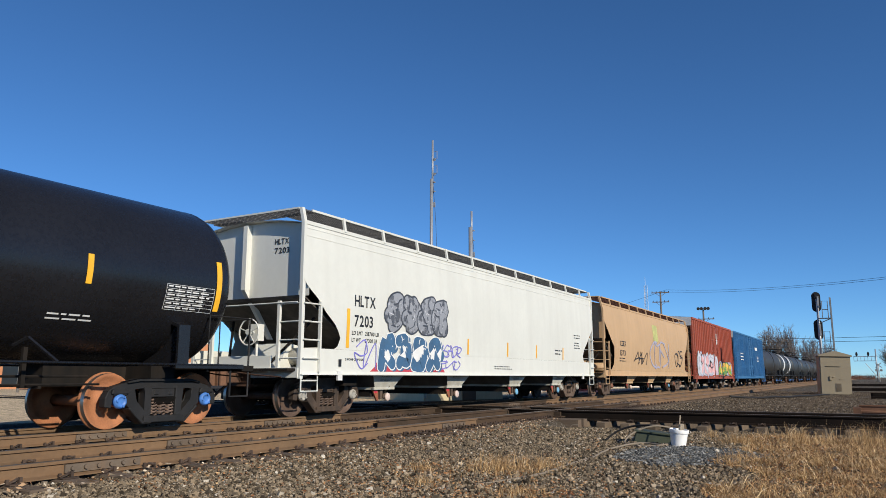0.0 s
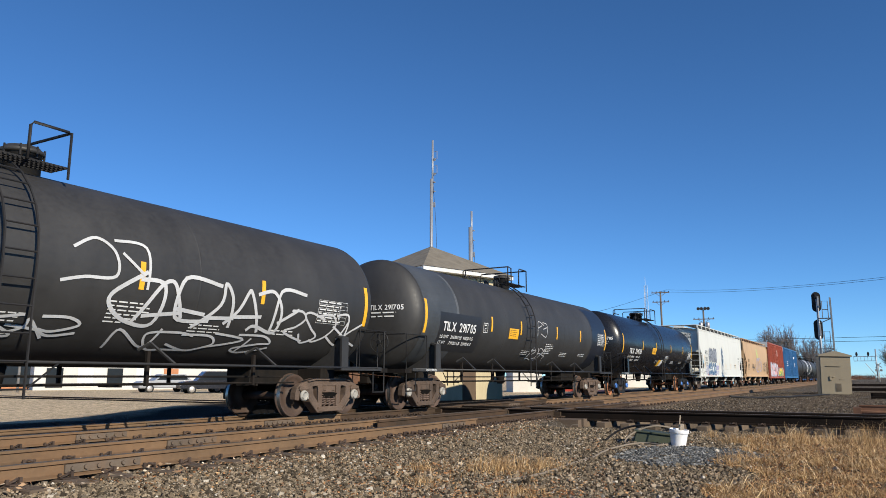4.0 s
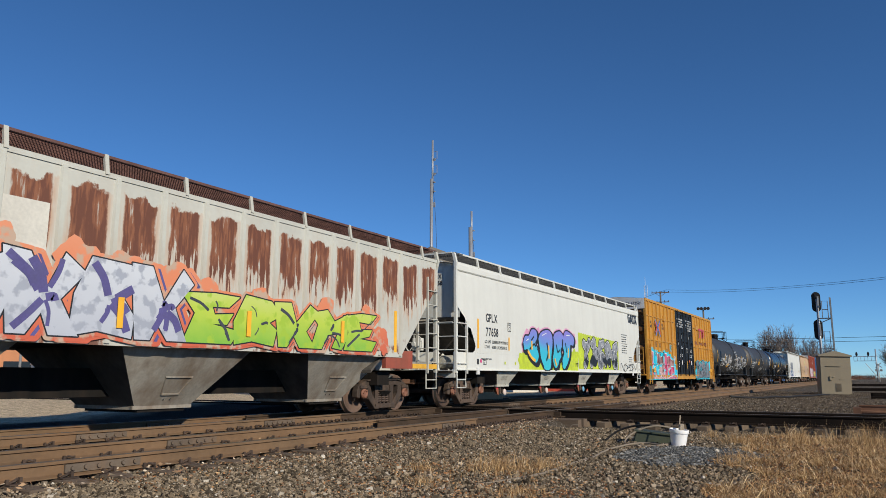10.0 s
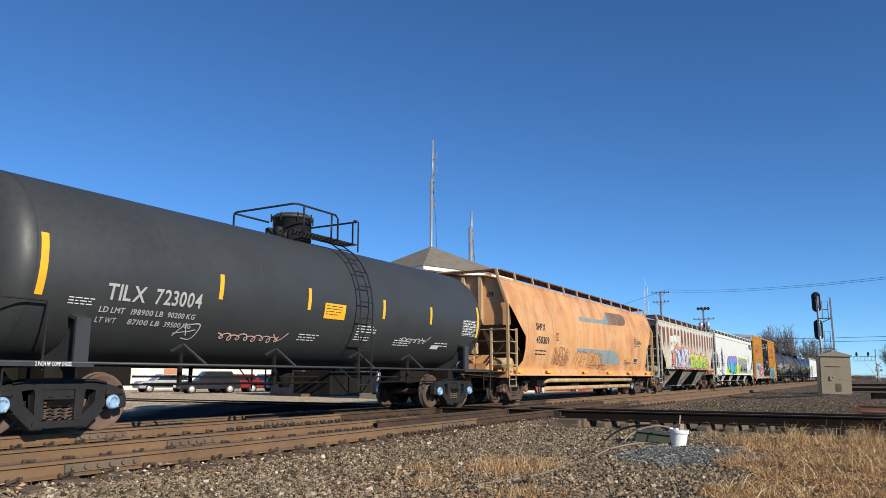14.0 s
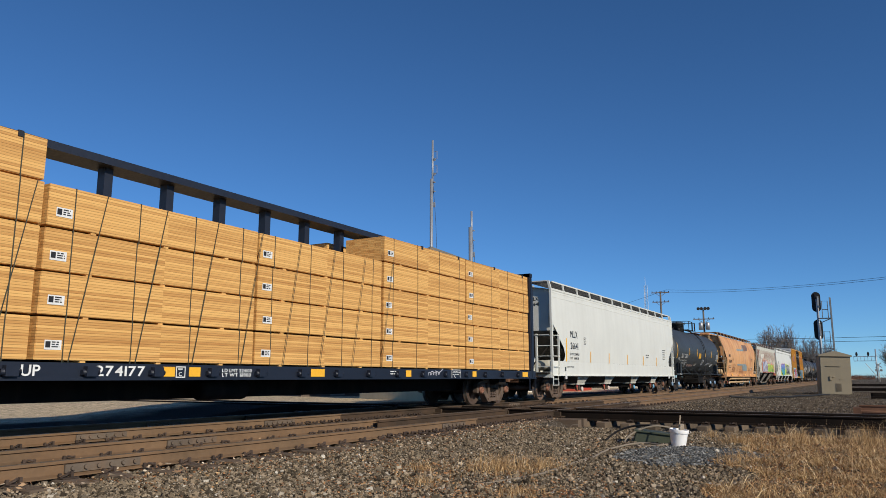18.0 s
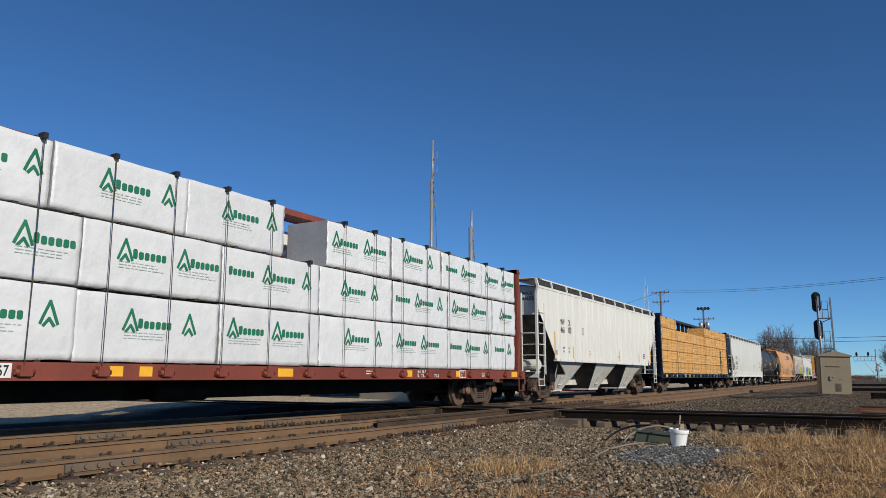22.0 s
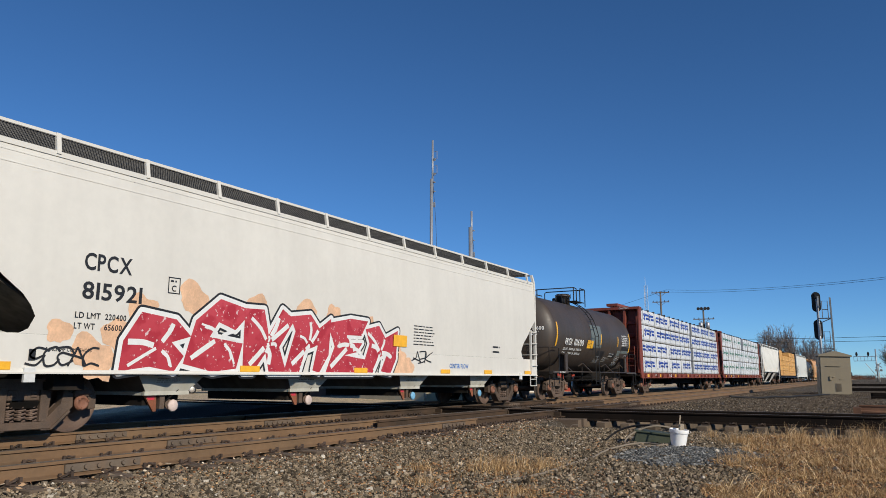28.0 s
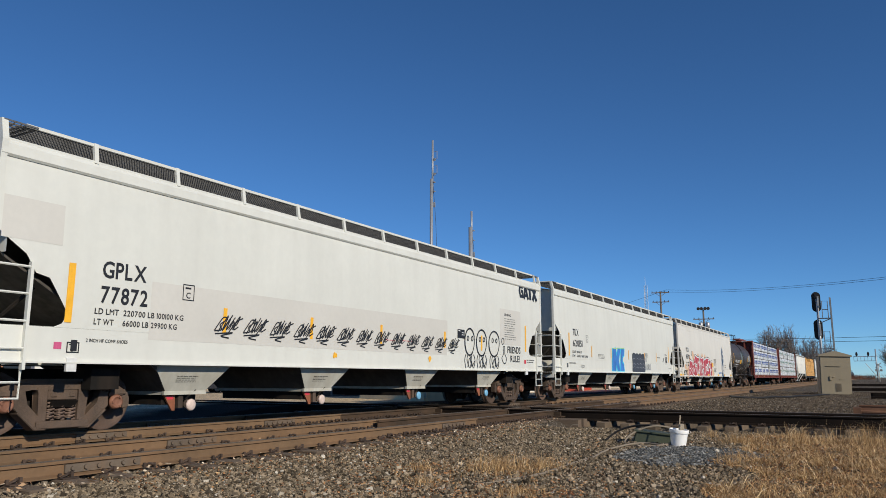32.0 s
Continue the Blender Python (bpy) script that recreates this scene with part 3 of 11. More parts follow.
def coupler(root, y, material=None):
    """Coupler with its head, draft box, air hose."""
    s = 1 if y > 0 else -1
    key = "coupler%d" % s
    if key not in SHARED:
        bm = bmesh.new()
        box(bm, -0.25, 0.25, *sorted((-s * 1.2, s * 0.02)), 0.66, 1.0)
        box(bm, -0.08, 0.08, *sorted((0, s * 0.55)), 0.74, 0.94)
        prism(bm, [(-0.16, s * 0.45), (0.10, s * 0.42), (0.18, s * 0.78), (0.05, s * 0.80), (-0.02, s * 0.66), (-0.14, s * 0.72)][::s], "z", 0.68, 1.0)
        rod(bm, curve([(-0.30, 0, 0.72), (-0.32, s * 0.25, 0.55), (-0.28, s * 0.55, 0.36), (-0.24, s * 0.75, 0.42)], 4), 0.028)
        rod(bm, [(0.15, s * 0.2, 0.95), (0.6, s * 0.15, 0.9), (1.3, s * 0.12, 0.85)], 0.014, 5)
        me = bpy.data.meshes.new("coupler")
        mended(bm).to_mesh(me)
        bm.free()
        me.materials.append(RUST)
        SHARED[key] = me
    return again("coupler", SHARED[key], root, pose(0, y, 0))


def ladder(root, at_pts, rungs, material, name="ladder", r=0.018, label=""):
    """Two stiles, each a line of points, and rungs between them."""
    bm = bmesh.new()
    a, b = [[Vector(p) for p in q] for q in at_pts]
    rod(bm, a, r * 1.3, 5)
    rod(bm, b, r * 1.3, 5)

    def along(pts, t):
        tot = sum((q - p).length for p, q in zip(pts, pts[1:]))
        d = t * tot
        for p, q in zip(pts, pts[1:]):
            if d <= (q - p).length + 1e-6:
                return p + (q - p) * (d / (q - p).length)
            d -= (q - p).length
        return pts[-1]
    for i in range(rungs):
        t = (i + 0.35) / rungs
        rod(bm, [along(a, t), along(b, t)], r, 5)
    return part(name, bm, material, root, label)


def brake_wheel(root, x, y, z, material):
    bm = bmesh.new()
    n, r = 18, 0.28
    for k in range(n):
        t, q = 2 * math.pi * k / n, 2 * math.pi * (k + 1) / n
        rod(bm, [(x + r * math.sin(t), y, z + r * math.cos(t)), (x + r * math.sin(q), y, z + r * math.cos(q))], 0.016, 5)
    for k in range(5):
        t = 2 * math.pi * k / 5
        rod(bm, [(x, y, z), (x + r * math.sin(t), y, z + r * math.cos(t))], 0.012, 5)
    lathe(bm, [(y - 0.05, 0.06), (y + 0.05, 0.06)], "y", 10, 0, (x, 0, z))
    return part("brake_wheel", bm, material, root)


def post_mesh(key, material, h=0.33, lean=-0.06, w=0.035):
    if key not in SHARED:
        bm = bmesh.new()
        prism(bm, [(0, 0), (0.05, 0), (0.05 + lean, h), (lean, h)], "y", -w, w)
        me = bpy.data.meshes.new("post")
        mended(bm).to_mesh(me)
        bm.free()
        me.materials.append(material)
        SHARED[key] = me
    return SHARED[key]


def running_board(root, L, x0, x1, z, material, rail):
    """A walkway of bearing bars and cross bars along the roof."""
    s = 1 if x1 > 0 else -1
    bm = bmesh.new()
    a, b = sorted((x0, x1))
    for k in range(15):
        x = a + (b - a) * k / 14
        box(bm, x - 0.005, x + 0.005, -L / 2, L / 2, z - 0.028, z)
    n = int(L / 0.05)
    for k in range(n + 1):
        y = -L / 2 + L * k / n
        box(bm, a, b, y - 0.005, y + 0.005, z - 0.022, z - 0.006)
    return part("running_board", bm, material, root)


# how far the side sheet is cut back from the car's end, by height
CUT = [(1.56, 0.0), (1.565, 0.98), (1.62, 1.10), (1.75, 1.16), (1.85, 1.12), (2.05, 0.99), (2.26, 0.85), (2.31, 0.64), (2.56, 0.48), (2.72, 0.24), (2.88, 0.02), (3.3, 0.0)]
CUT_ROUND = [(1.45, 0.0), (1.455, 1.1), (1.52, 1.22), (1.70, 1.30), (1.85, 1.22), (2.0, 1.09), (2.23, 0.78), (2.5, 0.5), (2.75, 0.15), (2.88, 0.02), (3.3, 0.0)]
CUT_DEEP = [(1.15, 0.0), (1.2, 1.1), (1.42, 1.37), (1.8, 1.42), (2.23, 1.40), (2.40, 1.15), (2.52, 1.0), (2.95, 0.55), (3.3, 0.2), (3.5, 0.02), (3.6, 0.0)]


def hopper(name, label, c0, c1, paint, k=0.12, zt=4.10, zs=1.56, sill=1.07, bays=4, ribs=0, walk_mat=None, cap="rust", rail=None, bay_mat=None, gate=None, cut=(2.85, 1.62, 1.8), edge=None, rib_mat=None, far=False, pipes=False, pipe_mat=None, cuts=CUT):
    """A covered hopper car. k: how round its sides are; cut: where the side sheet is cut away over the end slopes."""
    L = c1 - c0
    root = vehicle(name, label, "railcar", c0, c1)
    mid = (c0 + c1) / 2
    walk_mat, rail, bay_mat, gate = walk_mat or GRATE, rail or paint, bay_mat or paint, gate or RUSTO
    H = L / 2

    def xs(z):
        return 1.62 * math.sqrt(max(0.05, 1 - ((z - 2.4) / 2.05) ** 2 * k))

    def at(u, v, off=0.0):
        return ((xs(zs) if not ribs and v < zs else xs(v)) + off, u, v)
    zc1, zc2, dy = cut

    def inset_at(z):
        if ribs:
            if z >= zc1:
                return 0.0
            return dy * min(1.0, (zc1 - z) / (zc1 - zc2))
        prev = cuts[0]
        for q in cuts[1:]:
            if z <= q[0]:
                t = (z - prev[0]) / (q[0] - prev[0])
                return prev[1] + (q[1] - prev[1]) * max(0.0, t)
            prev = q
        return 0.0
    if ribs:
        levels = sorted({zs, zc2, (zc1 + zc2) / 2, zc1, *[zc1 + (zt - zc1) * i / 4 for i in range(1, 5)]})
    else:
        levels = sorted({zs, *[q[0] for q in cuts], *[cuts[-2][0] + (zt - cuts[-2][0]) * i / 8 for i in range(1, 9)]})
    levels = [z for z in levels if z >= zs]
    for s in (1, -1):
        bm = bmesh.new()
        rows = []
        for z in levels:
            e = H - inset_at(z)
            rows.append([bm.verts.new((s * xs(z), -e + 2 * e * i / 16, z)) for i in range(17)])
        for a, b in zip(rows, rows[1:]):
            for i in range(16):
                f = bm.faces.new((a[i], a[i + 1], b[i + 1], b[i]) if s > 0 else (b[i], b[i + 1], a[i + 1], a[i]))
                f.smooth = k > 0
        part("side_sheet", bm, paint, root)
        bm = bmesh.new()
        x = 1.60 if s > 0 else -1.60
        if ribs:
            box(bm, *sorted((s * 1.50, s * 1.63)), -H + dy, H - dy, zs - 0.03, zs + 0.09)
        else:
            box(bm, *sorted((s * 1.50, s * (xs(zs) - 0.0005))), -H, H, sill, zs - 0.002)
        part("side_sill", bm, paint, root)
        for nm, xa, xb, za, zb_ in (() if ribs else (("sill_flange", 1.46, 1.65, sill - 0.025, sill), ("sill_lip", 1.55, xs(zs) + 0.012, sill, sill + 0.035))):
            bm = bmesh.new()
            box(bm, *sorted((s * xa, s * xb)), -H, H, za, zb_)
            part(nm, bm, paint, root)
        if cuts is CUT_ROUND:
            for z in (zt - 0.10, zt - 0.27):
                bm = bmesh.new()
                box(bm, *sorted((s * (xs(z) - 0.03), s * (xs(z) + 0.007))), -H + 0.06, H - 0.06, z - 0.008, z + 0.008)
                part("seam_weld", bm, paint, root)
        if not ribs and cuts is CUT:
            bm = bmesh.new()
            xc = xs(zt - 0.1)
            prism(bm, [(s * (xc - 0.06), zt - 0.215), (s * (xc + 0.025), zt - 0.205), (s * (xc + 0.052), zt - 0.175), (s * (xc + 0.045), zt - 0.03), (s * (xc + 0.01), zt + 0.03), (s * (xc - 0.06), zt + 0.03)][::s], "y", -H, H)
            part("top_rail", mended(bm), paint, root)
        # top chord below the walkway
        bm = bmesh.new()
        box(bm, *sorted((s * (xs(zt) - 0.04), s * (xs(zt) + 0.02))), -H, H, zt - 0.02, zt + 0.06)
        part("top_chord", bm, paint, root)
        if ribs:
            if "rib%d%s" % (ribs, paint.name) not in SHARED:
                bm = bmesh.new()
                prism(bm, [(1.62, -0.06), (1.66, -0.035), (1.66, 0.035), (1.62, 0.06)], "z", zs, zt)
                me = bpy.data.meshes.new("rib")
                mended(bm).to_mesh(me)
                bm.free()
                me.materials.append(rib_mat or paint)
                SHARED["rib%d%s" % (ribs, paint.name)] = me
            for i in range(ribs):
                again("rib", SHARED["rib%d%s" % (ribs, paint.name)], root, pose(0, (-6.12 + 0.804 * i) if ribs == 17 else -H + dy + 0.1 + (L - 2 * dy - 0.2) * i / (ribs - 1), 0, 0, 0, 0 if s > 0 else 180))
        # corner posts, ladders and steps
        for e in (1, -1):
            bm = bmesh.new()
            yp = e * (H - 0.035)
            zk = zt - 0.9 if k > 0.3 else zt - 0.25
            xk = 1.58
            for a, b, za, zb_ in ((xk, xk, sill - 0.1, zk), (xk, xs(zt) + 0.03, zk, zt + 0.02), (xs(zt) + 0.03, xs(zt) - 0.05, zt + 0.02, zt + 0.33)):
                p4 = [(s * (a - 0.05), za), (s * (a + 0.03), za), (s * (b + 0.03), zb_), (s * (b - 0.05), zb_)]
                prism(bm, p4[::s], "y", yp - 0.045, yp + 0.045)
            part("corner_post", mended(bm), rail, root)
            hi = 3.5 if ribs else 2.45
            y0, y1 = yp, e * (H - 0.56)
            bm = bmesh.new()
            box(bm, *sorted((s * 1.60, s * 1.67)), *sorted((y1 - 0.022, y1 + 0.022)), 0.95, hi)
            for z in (1.24, 1.62, 2.0, 2.38, 2.76, 3.14)[:6 if ribs else 4]:
                rod(bm, [(s * 1.645, y0, z), (s * 1.645, y1, z)], 0.017, 5)
            part("ladder", mended(bm), rail, root)
            bm = bmesh.new()
            rod(bm, [(s * 1.60, y0, 0.98), (s * 1.60, y0, 0.56), (s * 1.60, y1, 0.56), (s * 1.60, y1, 0.98)], 0.02, 5)
            rod(bm, [(s * 1.60, y0, 0.78), (s * 1.60, y1, 0.78)], 0.016, 5)
            part("sill_step", bm, rail, root)
            # ladder on the end, beside the corner
            bm = bmesh.new()
            xi = s * 0.98
            box(bm, xi - 0.035, xi + 0.035, *sorted((yp, yp + e * 0.06)), 0.98, hi + 0.35 if ribs else hi)
            for z in (1.24, 1.62, 2.0, 2.38):
                rod(bm, [(xi, yp + e * 0.03, z), (s * 1.56, yp + e * 0.03, z)], 0.016, 5)
            part("end_ladder", mended(bm), rail, root)
        pm = post_mesh("post" + rail.name, rail)
        xe = xs(zt)
        for i in range(int((L - 1.55) / 1.575) + 1):
            y = -H + 1.45 + 1.575 * i
            again("post", pm, root, pose(s * (xe - 0.01), y, zt + 0.02, 0, 0, 0 if s > 0 else 180))
        bd = running_board(root, L - 0.7, s * 0.62, s * (xe - 0.06), zt + 0.33, walk_mat, rail)
        bm = bmesh.new()
        box(bm, *sorted((s * (xe - 0.07), s * (xe - 0.03))), -H + 0.35, H - 0.35, zt + 0.30, zt + 0.345)
        part("board_edge", bm, edge or rail, root)
    # roof with a hatch trough
    bm = bmesh.new()
    xe = xs(zt)
    sheet(bm, lambda u, v: (xe - 2 * xe * u, -H + L * v, zt + 0.16 * (1 - (2 * u - 1) ** 2)), 10, 1, 0, False)
    roof = part("roof", bm, paint, root)
    bm = bmesh.new()
    box(bm, -0.32, 0.32, -H + 1.2, H - 1.2, zt + 0.13, zt + 0.30)
    for i in range(int(L / 1.2)):
        y = -H + 1.3 + 1.2 * i
        if y < H - 1.3:
            box(bm, -0.38, 0.38, y - 0.03, y + 0.03, zt + 0.29, zt + 0.34)
    part("hatch", bm, paint, roof)
    for e in (1, -1):
        # upright end sheet above, slope sheet below
        bm = bmesh.new()
        ys = e * (H - 0.19)
        zz = [zc1 - 0.3 + (zt - zc1 + 0.3) * i / 8 for i in range(9)]
        for a, b in zip(zz, zz[1:]):
            quad(bm, [(-xs(a), ys, a), (xs(a), ys, a), (xs(b), ys, b), (-xs(b), ys, b)][::-e])
        quad(bm, [(-xs(zt), ys, zt), (xs(zt), ys, zt), (0.5 * xe, ys, zt + 0.12), (0, ys, zt + 0.16), (-0.5 * xe, ys, zt + 0.12)][::-e])
        part("end_sheet", bm, paint, root)
        bm = bmesh.new()
        for q in range(6):
            yb = e * (H - 0.02 - 0.1 * q)
            box(bm, -xe + 0.1, xe - 0.1, yb - 0.006, yb + 0.006, zt + 0.30, zt + 0.335)
        for q in range(int(xe * 2 / 0.12)):
            box(bm, -xe + 0.1 + 0.12 * q, -xe + 0.112 + 0.12 * q, *sorted((e * (H - 0.02), e * (H - 0.52))), zt + 0.305, zt + 0.33)
        part("crossover_board", bm, walk_mat, root)
        bm = bmesh.new()
        box(bm, -xe + 0.1, xe - 0.1, *sorted((e * (H + 0.0), e * (H + 0.02))), zt + 0.305, zt + 0.34)
        part("board_edge", bm, rail, root)
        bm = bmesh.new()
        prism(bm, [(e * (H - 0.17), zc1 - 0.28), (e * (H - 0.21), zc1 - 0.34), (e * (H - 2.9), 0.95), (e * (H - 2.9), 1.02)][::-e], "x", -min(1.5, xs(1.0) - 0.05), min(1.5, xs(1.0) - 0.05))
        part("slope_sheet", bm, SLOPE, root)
        for xp in ((-0.95, -0.1, 0.55) if k > 0.3 else (-0.15,) if cuts is CUT_ROUND else ()):
            bm = bmesh.new()
            box(bm, xp - 0.06, xp + 0.06, *sorted((e * (H - 0.19), e * (H - 0.04))), zc1 - 0.1, zt + 0.1)
            prism(bm, [(e * (H - 0.19), zc1 - 0.1), (e * (H - 0.04), zc1 - 0.1), (e * (H - 0.9), 1.7), (e * (H - 1.0), 1.7)][::e], "x", xp - 0.05, xp + 0.05)
            part("end_post", mended(bm), rail, root)
        for x in (-0.55, 0.55):
            bm = bmesh.new()
            rod(bm, [(x, e * (H - 0.1), 1.05), (x * 2.3, e * (H - 0.9), 2.2)], 0.03, 5)
            part("end_brace", bm, UNDER, root)
        bm = bmesh.new()
        rod(bm, [(-1.5, e * (H + 0.03), 2.40), (1.5, e * (H + 0.03), 2.40)], 0.016, 5)
        part("end_handhold", bm, rail, root)
        # light-coloured shear plate over the bolster
        bm = bmesh.new()
        prism(bm, [(e * (H - 0.5), 1.03), (e * (H - 1.9), 1.03), (e * (H - 1.2), 1.55), (e * (H - 0.9), 1.6)][::-e], "x", -0.5, 0.5)
        part("bolster_web", mended(bm), paint, root)
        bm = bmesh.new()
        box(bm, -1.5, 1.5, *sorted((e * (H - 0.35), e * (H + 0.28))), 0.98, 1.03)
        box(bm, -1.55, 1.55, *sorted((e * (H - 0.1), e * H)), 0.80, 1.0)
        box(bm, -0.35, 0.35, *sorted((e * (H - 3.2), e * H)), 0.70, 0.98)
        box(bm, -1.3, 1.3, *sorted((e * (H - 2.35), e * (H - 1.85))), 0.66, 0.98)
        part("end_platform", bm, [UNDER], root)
        bm = bmesh.new()
        box(bm, -1.56, 1.56, *sorted((e * (H - 0.02), e * (H + 0.03))), 0.84, 1.04)
        box(bm, -1.50, 1.50, *sorted((e * (H - 0.5), e * (H + 0.02))), 1.031, 1.045)
        prism(bm, [(e * (H - 0.02), 1.045), (e * (H - 0.05), 1.30), (e * (H - 0.08), 1.30), (e * (H - 0.05), 1.045)][::-e], "x", -1.0, 0.75)
        part("end_sill", mended(bm), paint, root)
        coupler(root, e * (H + 0.1))
        truck(root, e * (H - (1.7 if ribs else 1.58)), mid, cap, not far)
    bm = bmesh.new()
    lathe(bm, [(-0.5, 0.12), (-0.45, 0.2), (0.45, 0.2), (0.5, 0.12)], "x", 14, 0, (0.75, -H + 1.05, 1.30))
    part("air_reservoir", bm, bay_mat if bay_mat is not UNDER else rail, root)
    bm = bmesh.new()
    box(bm, 0.15, 0.42, -H - 0.02, -H + 0.16, 1.62, 1.98)
    rod(bm, [(0.28, -H + 0.1, 1.05), (0.28, -H + 0.1, 1.65)], 0.03, 6)
    rod(bm, [(0.28, -H + 0.05, 1.8), (0.28, -H - 0.14, 1.8)], 0.035, 8)
    part("brake_gear_case", mended(bm), rail, root)
    brake_wheel(root, 0.28, -H - 0.15, 1.8, rail)
    if ribs:
        bm = bmesh.new()
        box(bm, -0.30, 0.30, -H + 1, H - 1, 0.52, 1.0)
        part("center_sill", bm, bay_mat if bay_mat is P_GREYB else UNDER, root)
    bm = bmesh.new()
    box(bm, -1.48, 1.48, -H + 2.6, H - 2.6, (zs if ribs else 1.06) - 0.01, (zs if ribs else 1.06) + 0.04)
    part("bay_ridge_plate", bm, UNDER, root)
    # discharge bays
    span = L - 5.6 if not ribs else L - 5.4
    for i in range(bays):
        yc = -span / 2 + span * (i + 0.5) / bays
        if not ribs and bays == 4:
            yc = (-5.9, -2.3, 1.70, 5.66)[i] if cuts is CUT else (-5.75, -2.2, 1.95, 5.75)[i]
        if ribs:
            yc = (-4.5, 0.0, 4.5)[i]
        hw = 1.45 if ribs else span / bays * 0.25
        bw = hw * (0.40 if ribs else 0.48)
        zt0, zb0 = (1.06, 0.58) if not ribs else (zs + 0.02, 0.33)
        bm = bmesh.new()
        top = [(-1.50, yc - hw, zt0), (1.50, yc - hw, zt0), (1.50, yc + hw, zt0), (-1.50, yc + hw, zt0)]
        bx = 1.28 if not ribs else 0.78
        low = [(-bx, yc - bw, zb0), (bx, yc - bw, zb0), (bx, yc + bw, zb0), (-bx, yc + bw, zb0)]
        # end slopes and underside take the darker SLOPE colour for shade, sides the bay paint
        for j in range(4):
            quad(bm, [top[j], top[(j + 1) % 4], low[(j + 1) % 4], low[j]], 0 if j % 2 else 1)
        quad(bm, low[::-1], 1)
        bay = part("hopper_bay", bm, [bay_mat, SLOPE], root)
        # lip round the outlet
        bm = bmesh.new()
        for q in (-1, 1):
            box(bm, *sorted((q * (bx - 0.03), q * (bx + 0.02))), yc - bw - 0.05, yc + bw + 0.05, zb0 - 0.03, zb0 + 0.035)
            box(bm, -bx, bx, yc + q * bw - 0.03, yc + q * bw + 0.03, zb0 - 0.03, zb0 + 0.03)
        part("outlet_lip", mended(bm), bay_mat, bay)
        slope_x = (1.50 - bx) / (zt0 - zb0)
        if ribs:
            bm = bmesh.new()
            za, zb_ = zb0 + 0.22, zb0 + 0.52
            pts = [(bx + slope_x * (za - zb0) + 0.004, yc - 0.17, za), (bx + slope_x * (za - zb0) + 0.004, yc + 0.20, za), (bx + slope_x * (zb_ - zb0) + 0.004, yc + 0.32, zb_), (bx + slope_x * (zb_ - zb0) + 0.004, yc - 0.26, zb_)]
            rod(bm, pts + pts[:1], 0.022, 5)
            part("hatch_frame", bm, bay_mat, bay)
            bm = bmesh.new()
            for q in (-0.07, 0.07):
                rod(bm, [(bx + 0.10, yc + q - 0.05, za + 0.12), (bx + 0.11, yc + q + 0.04, za - 0.02), (bx + 0.09, yc + q, za - 0.10)], 0.016, 5)
            part("hatch_latch", bm, BLACK, bay)
        bm = bmesh.new()
        if not ribs:
            box(bm, -bx + 0.1, bx - 0.14, yc - 0.38, yc + 0.36, zb0 - 0.20, zb0 - 0.03)
            part("gate_frame", bm, UNDER, bay)
            bm = bmesh.new()
            prism(bm, [(yc - 0.40, zb0 - 0.03), (yc - 0.16, zb0 - 0.03), (yc - 0.15, zb0 - 0.30), (yc - 0.21, zb0 - 0.30)], "x", bx - 0.10, bx - 0.06)
            part("outlet_gate", mended(bm), gate, bay)
            bm = bmesh.new()
            prism(bm, [(yc - 0.36, zb0 - 0.05), (yc - 0.20, zb0 - 0.05), (yc - 0.20, zb0 - 0.11), (yc - 0.32, zb0 - 0.11)], "x", bx - 0.06, bx - 0.056)
            part("gate_sticker", mended(bm), STICKER, bay)
            bm = bmesh.new()
            lathe(bm, [(bx - 0.25, 0.06), (bx - 0.04, 0.06), (bx - 0.03, 0.085), (bx - 0.01, 0.085)], "x", 10, 0, (0, yc + 0.08, zb0 - 0.19))
            box(bm, bx - 0.2, bx - 0.04, yc - 0.10, yc + 0.0, zb0 - 0.26, zb0 - 0.04)
            part("gate_hub", mended(bm), TRUCK, bay)
            bm = bmesh.new()
            lathe(bm, [(bx - 0.012, 0.085), (bx, 0.105), (bx + 0.03, 0.105), (bx + 0.045, 0.085), (bx + 0.05, 0.03)], "x", 9, 0, (0, yc + 0.13, zb0 - 0.21))
            part("gate_capstan", mended(bm), KNOB if i > 1 else BLUSH, bay)
            bm = bmesh.new()
            rod(bm, [(bx - 0.02, yc + 0.02, zb0 - 0.12), (bx + 0.02, yc + 0.27, zb0 + 0.10)], 0.016, 6)
            part("gate_lever", bm, UNDER, bay)
            if bay_mat is P_BAYW:
                bm = bmesh.new()
                bars(bm, lambda u, v, o=0.0: (bx + slope_x * (v - zb0) + o, u, v), yc - 0.30, zb0 + 0.16, 0.52, 0.13, 4, gap=0.72)
                part("small_print", bm, UNDER, bay)
        else:
            box(bm, -bx + 0.1, bx - 0.02, yc - bw + 0.08, yc + bw - 0.08, zb0 - 0.08, zb0 - 0.03)
            part("outlet_gate", mended(bm), UNDER, bay)
    if pipes:
        bm = bmesh.new()
        for z, x in ((0.74, 1.40), (0.44, 1.30)):
            rod(bm, [(x - 0.25, -H + 3.5, z - 0.1), (x, -H + 3.9, z), (x, H - 3.9, z), (x - 0.25, H - 3.5, z - 0.1)], 0.085, 10)
        part("unloading_pipe", bm, pipe_mat or bay_mat, root)
    return root, at, H


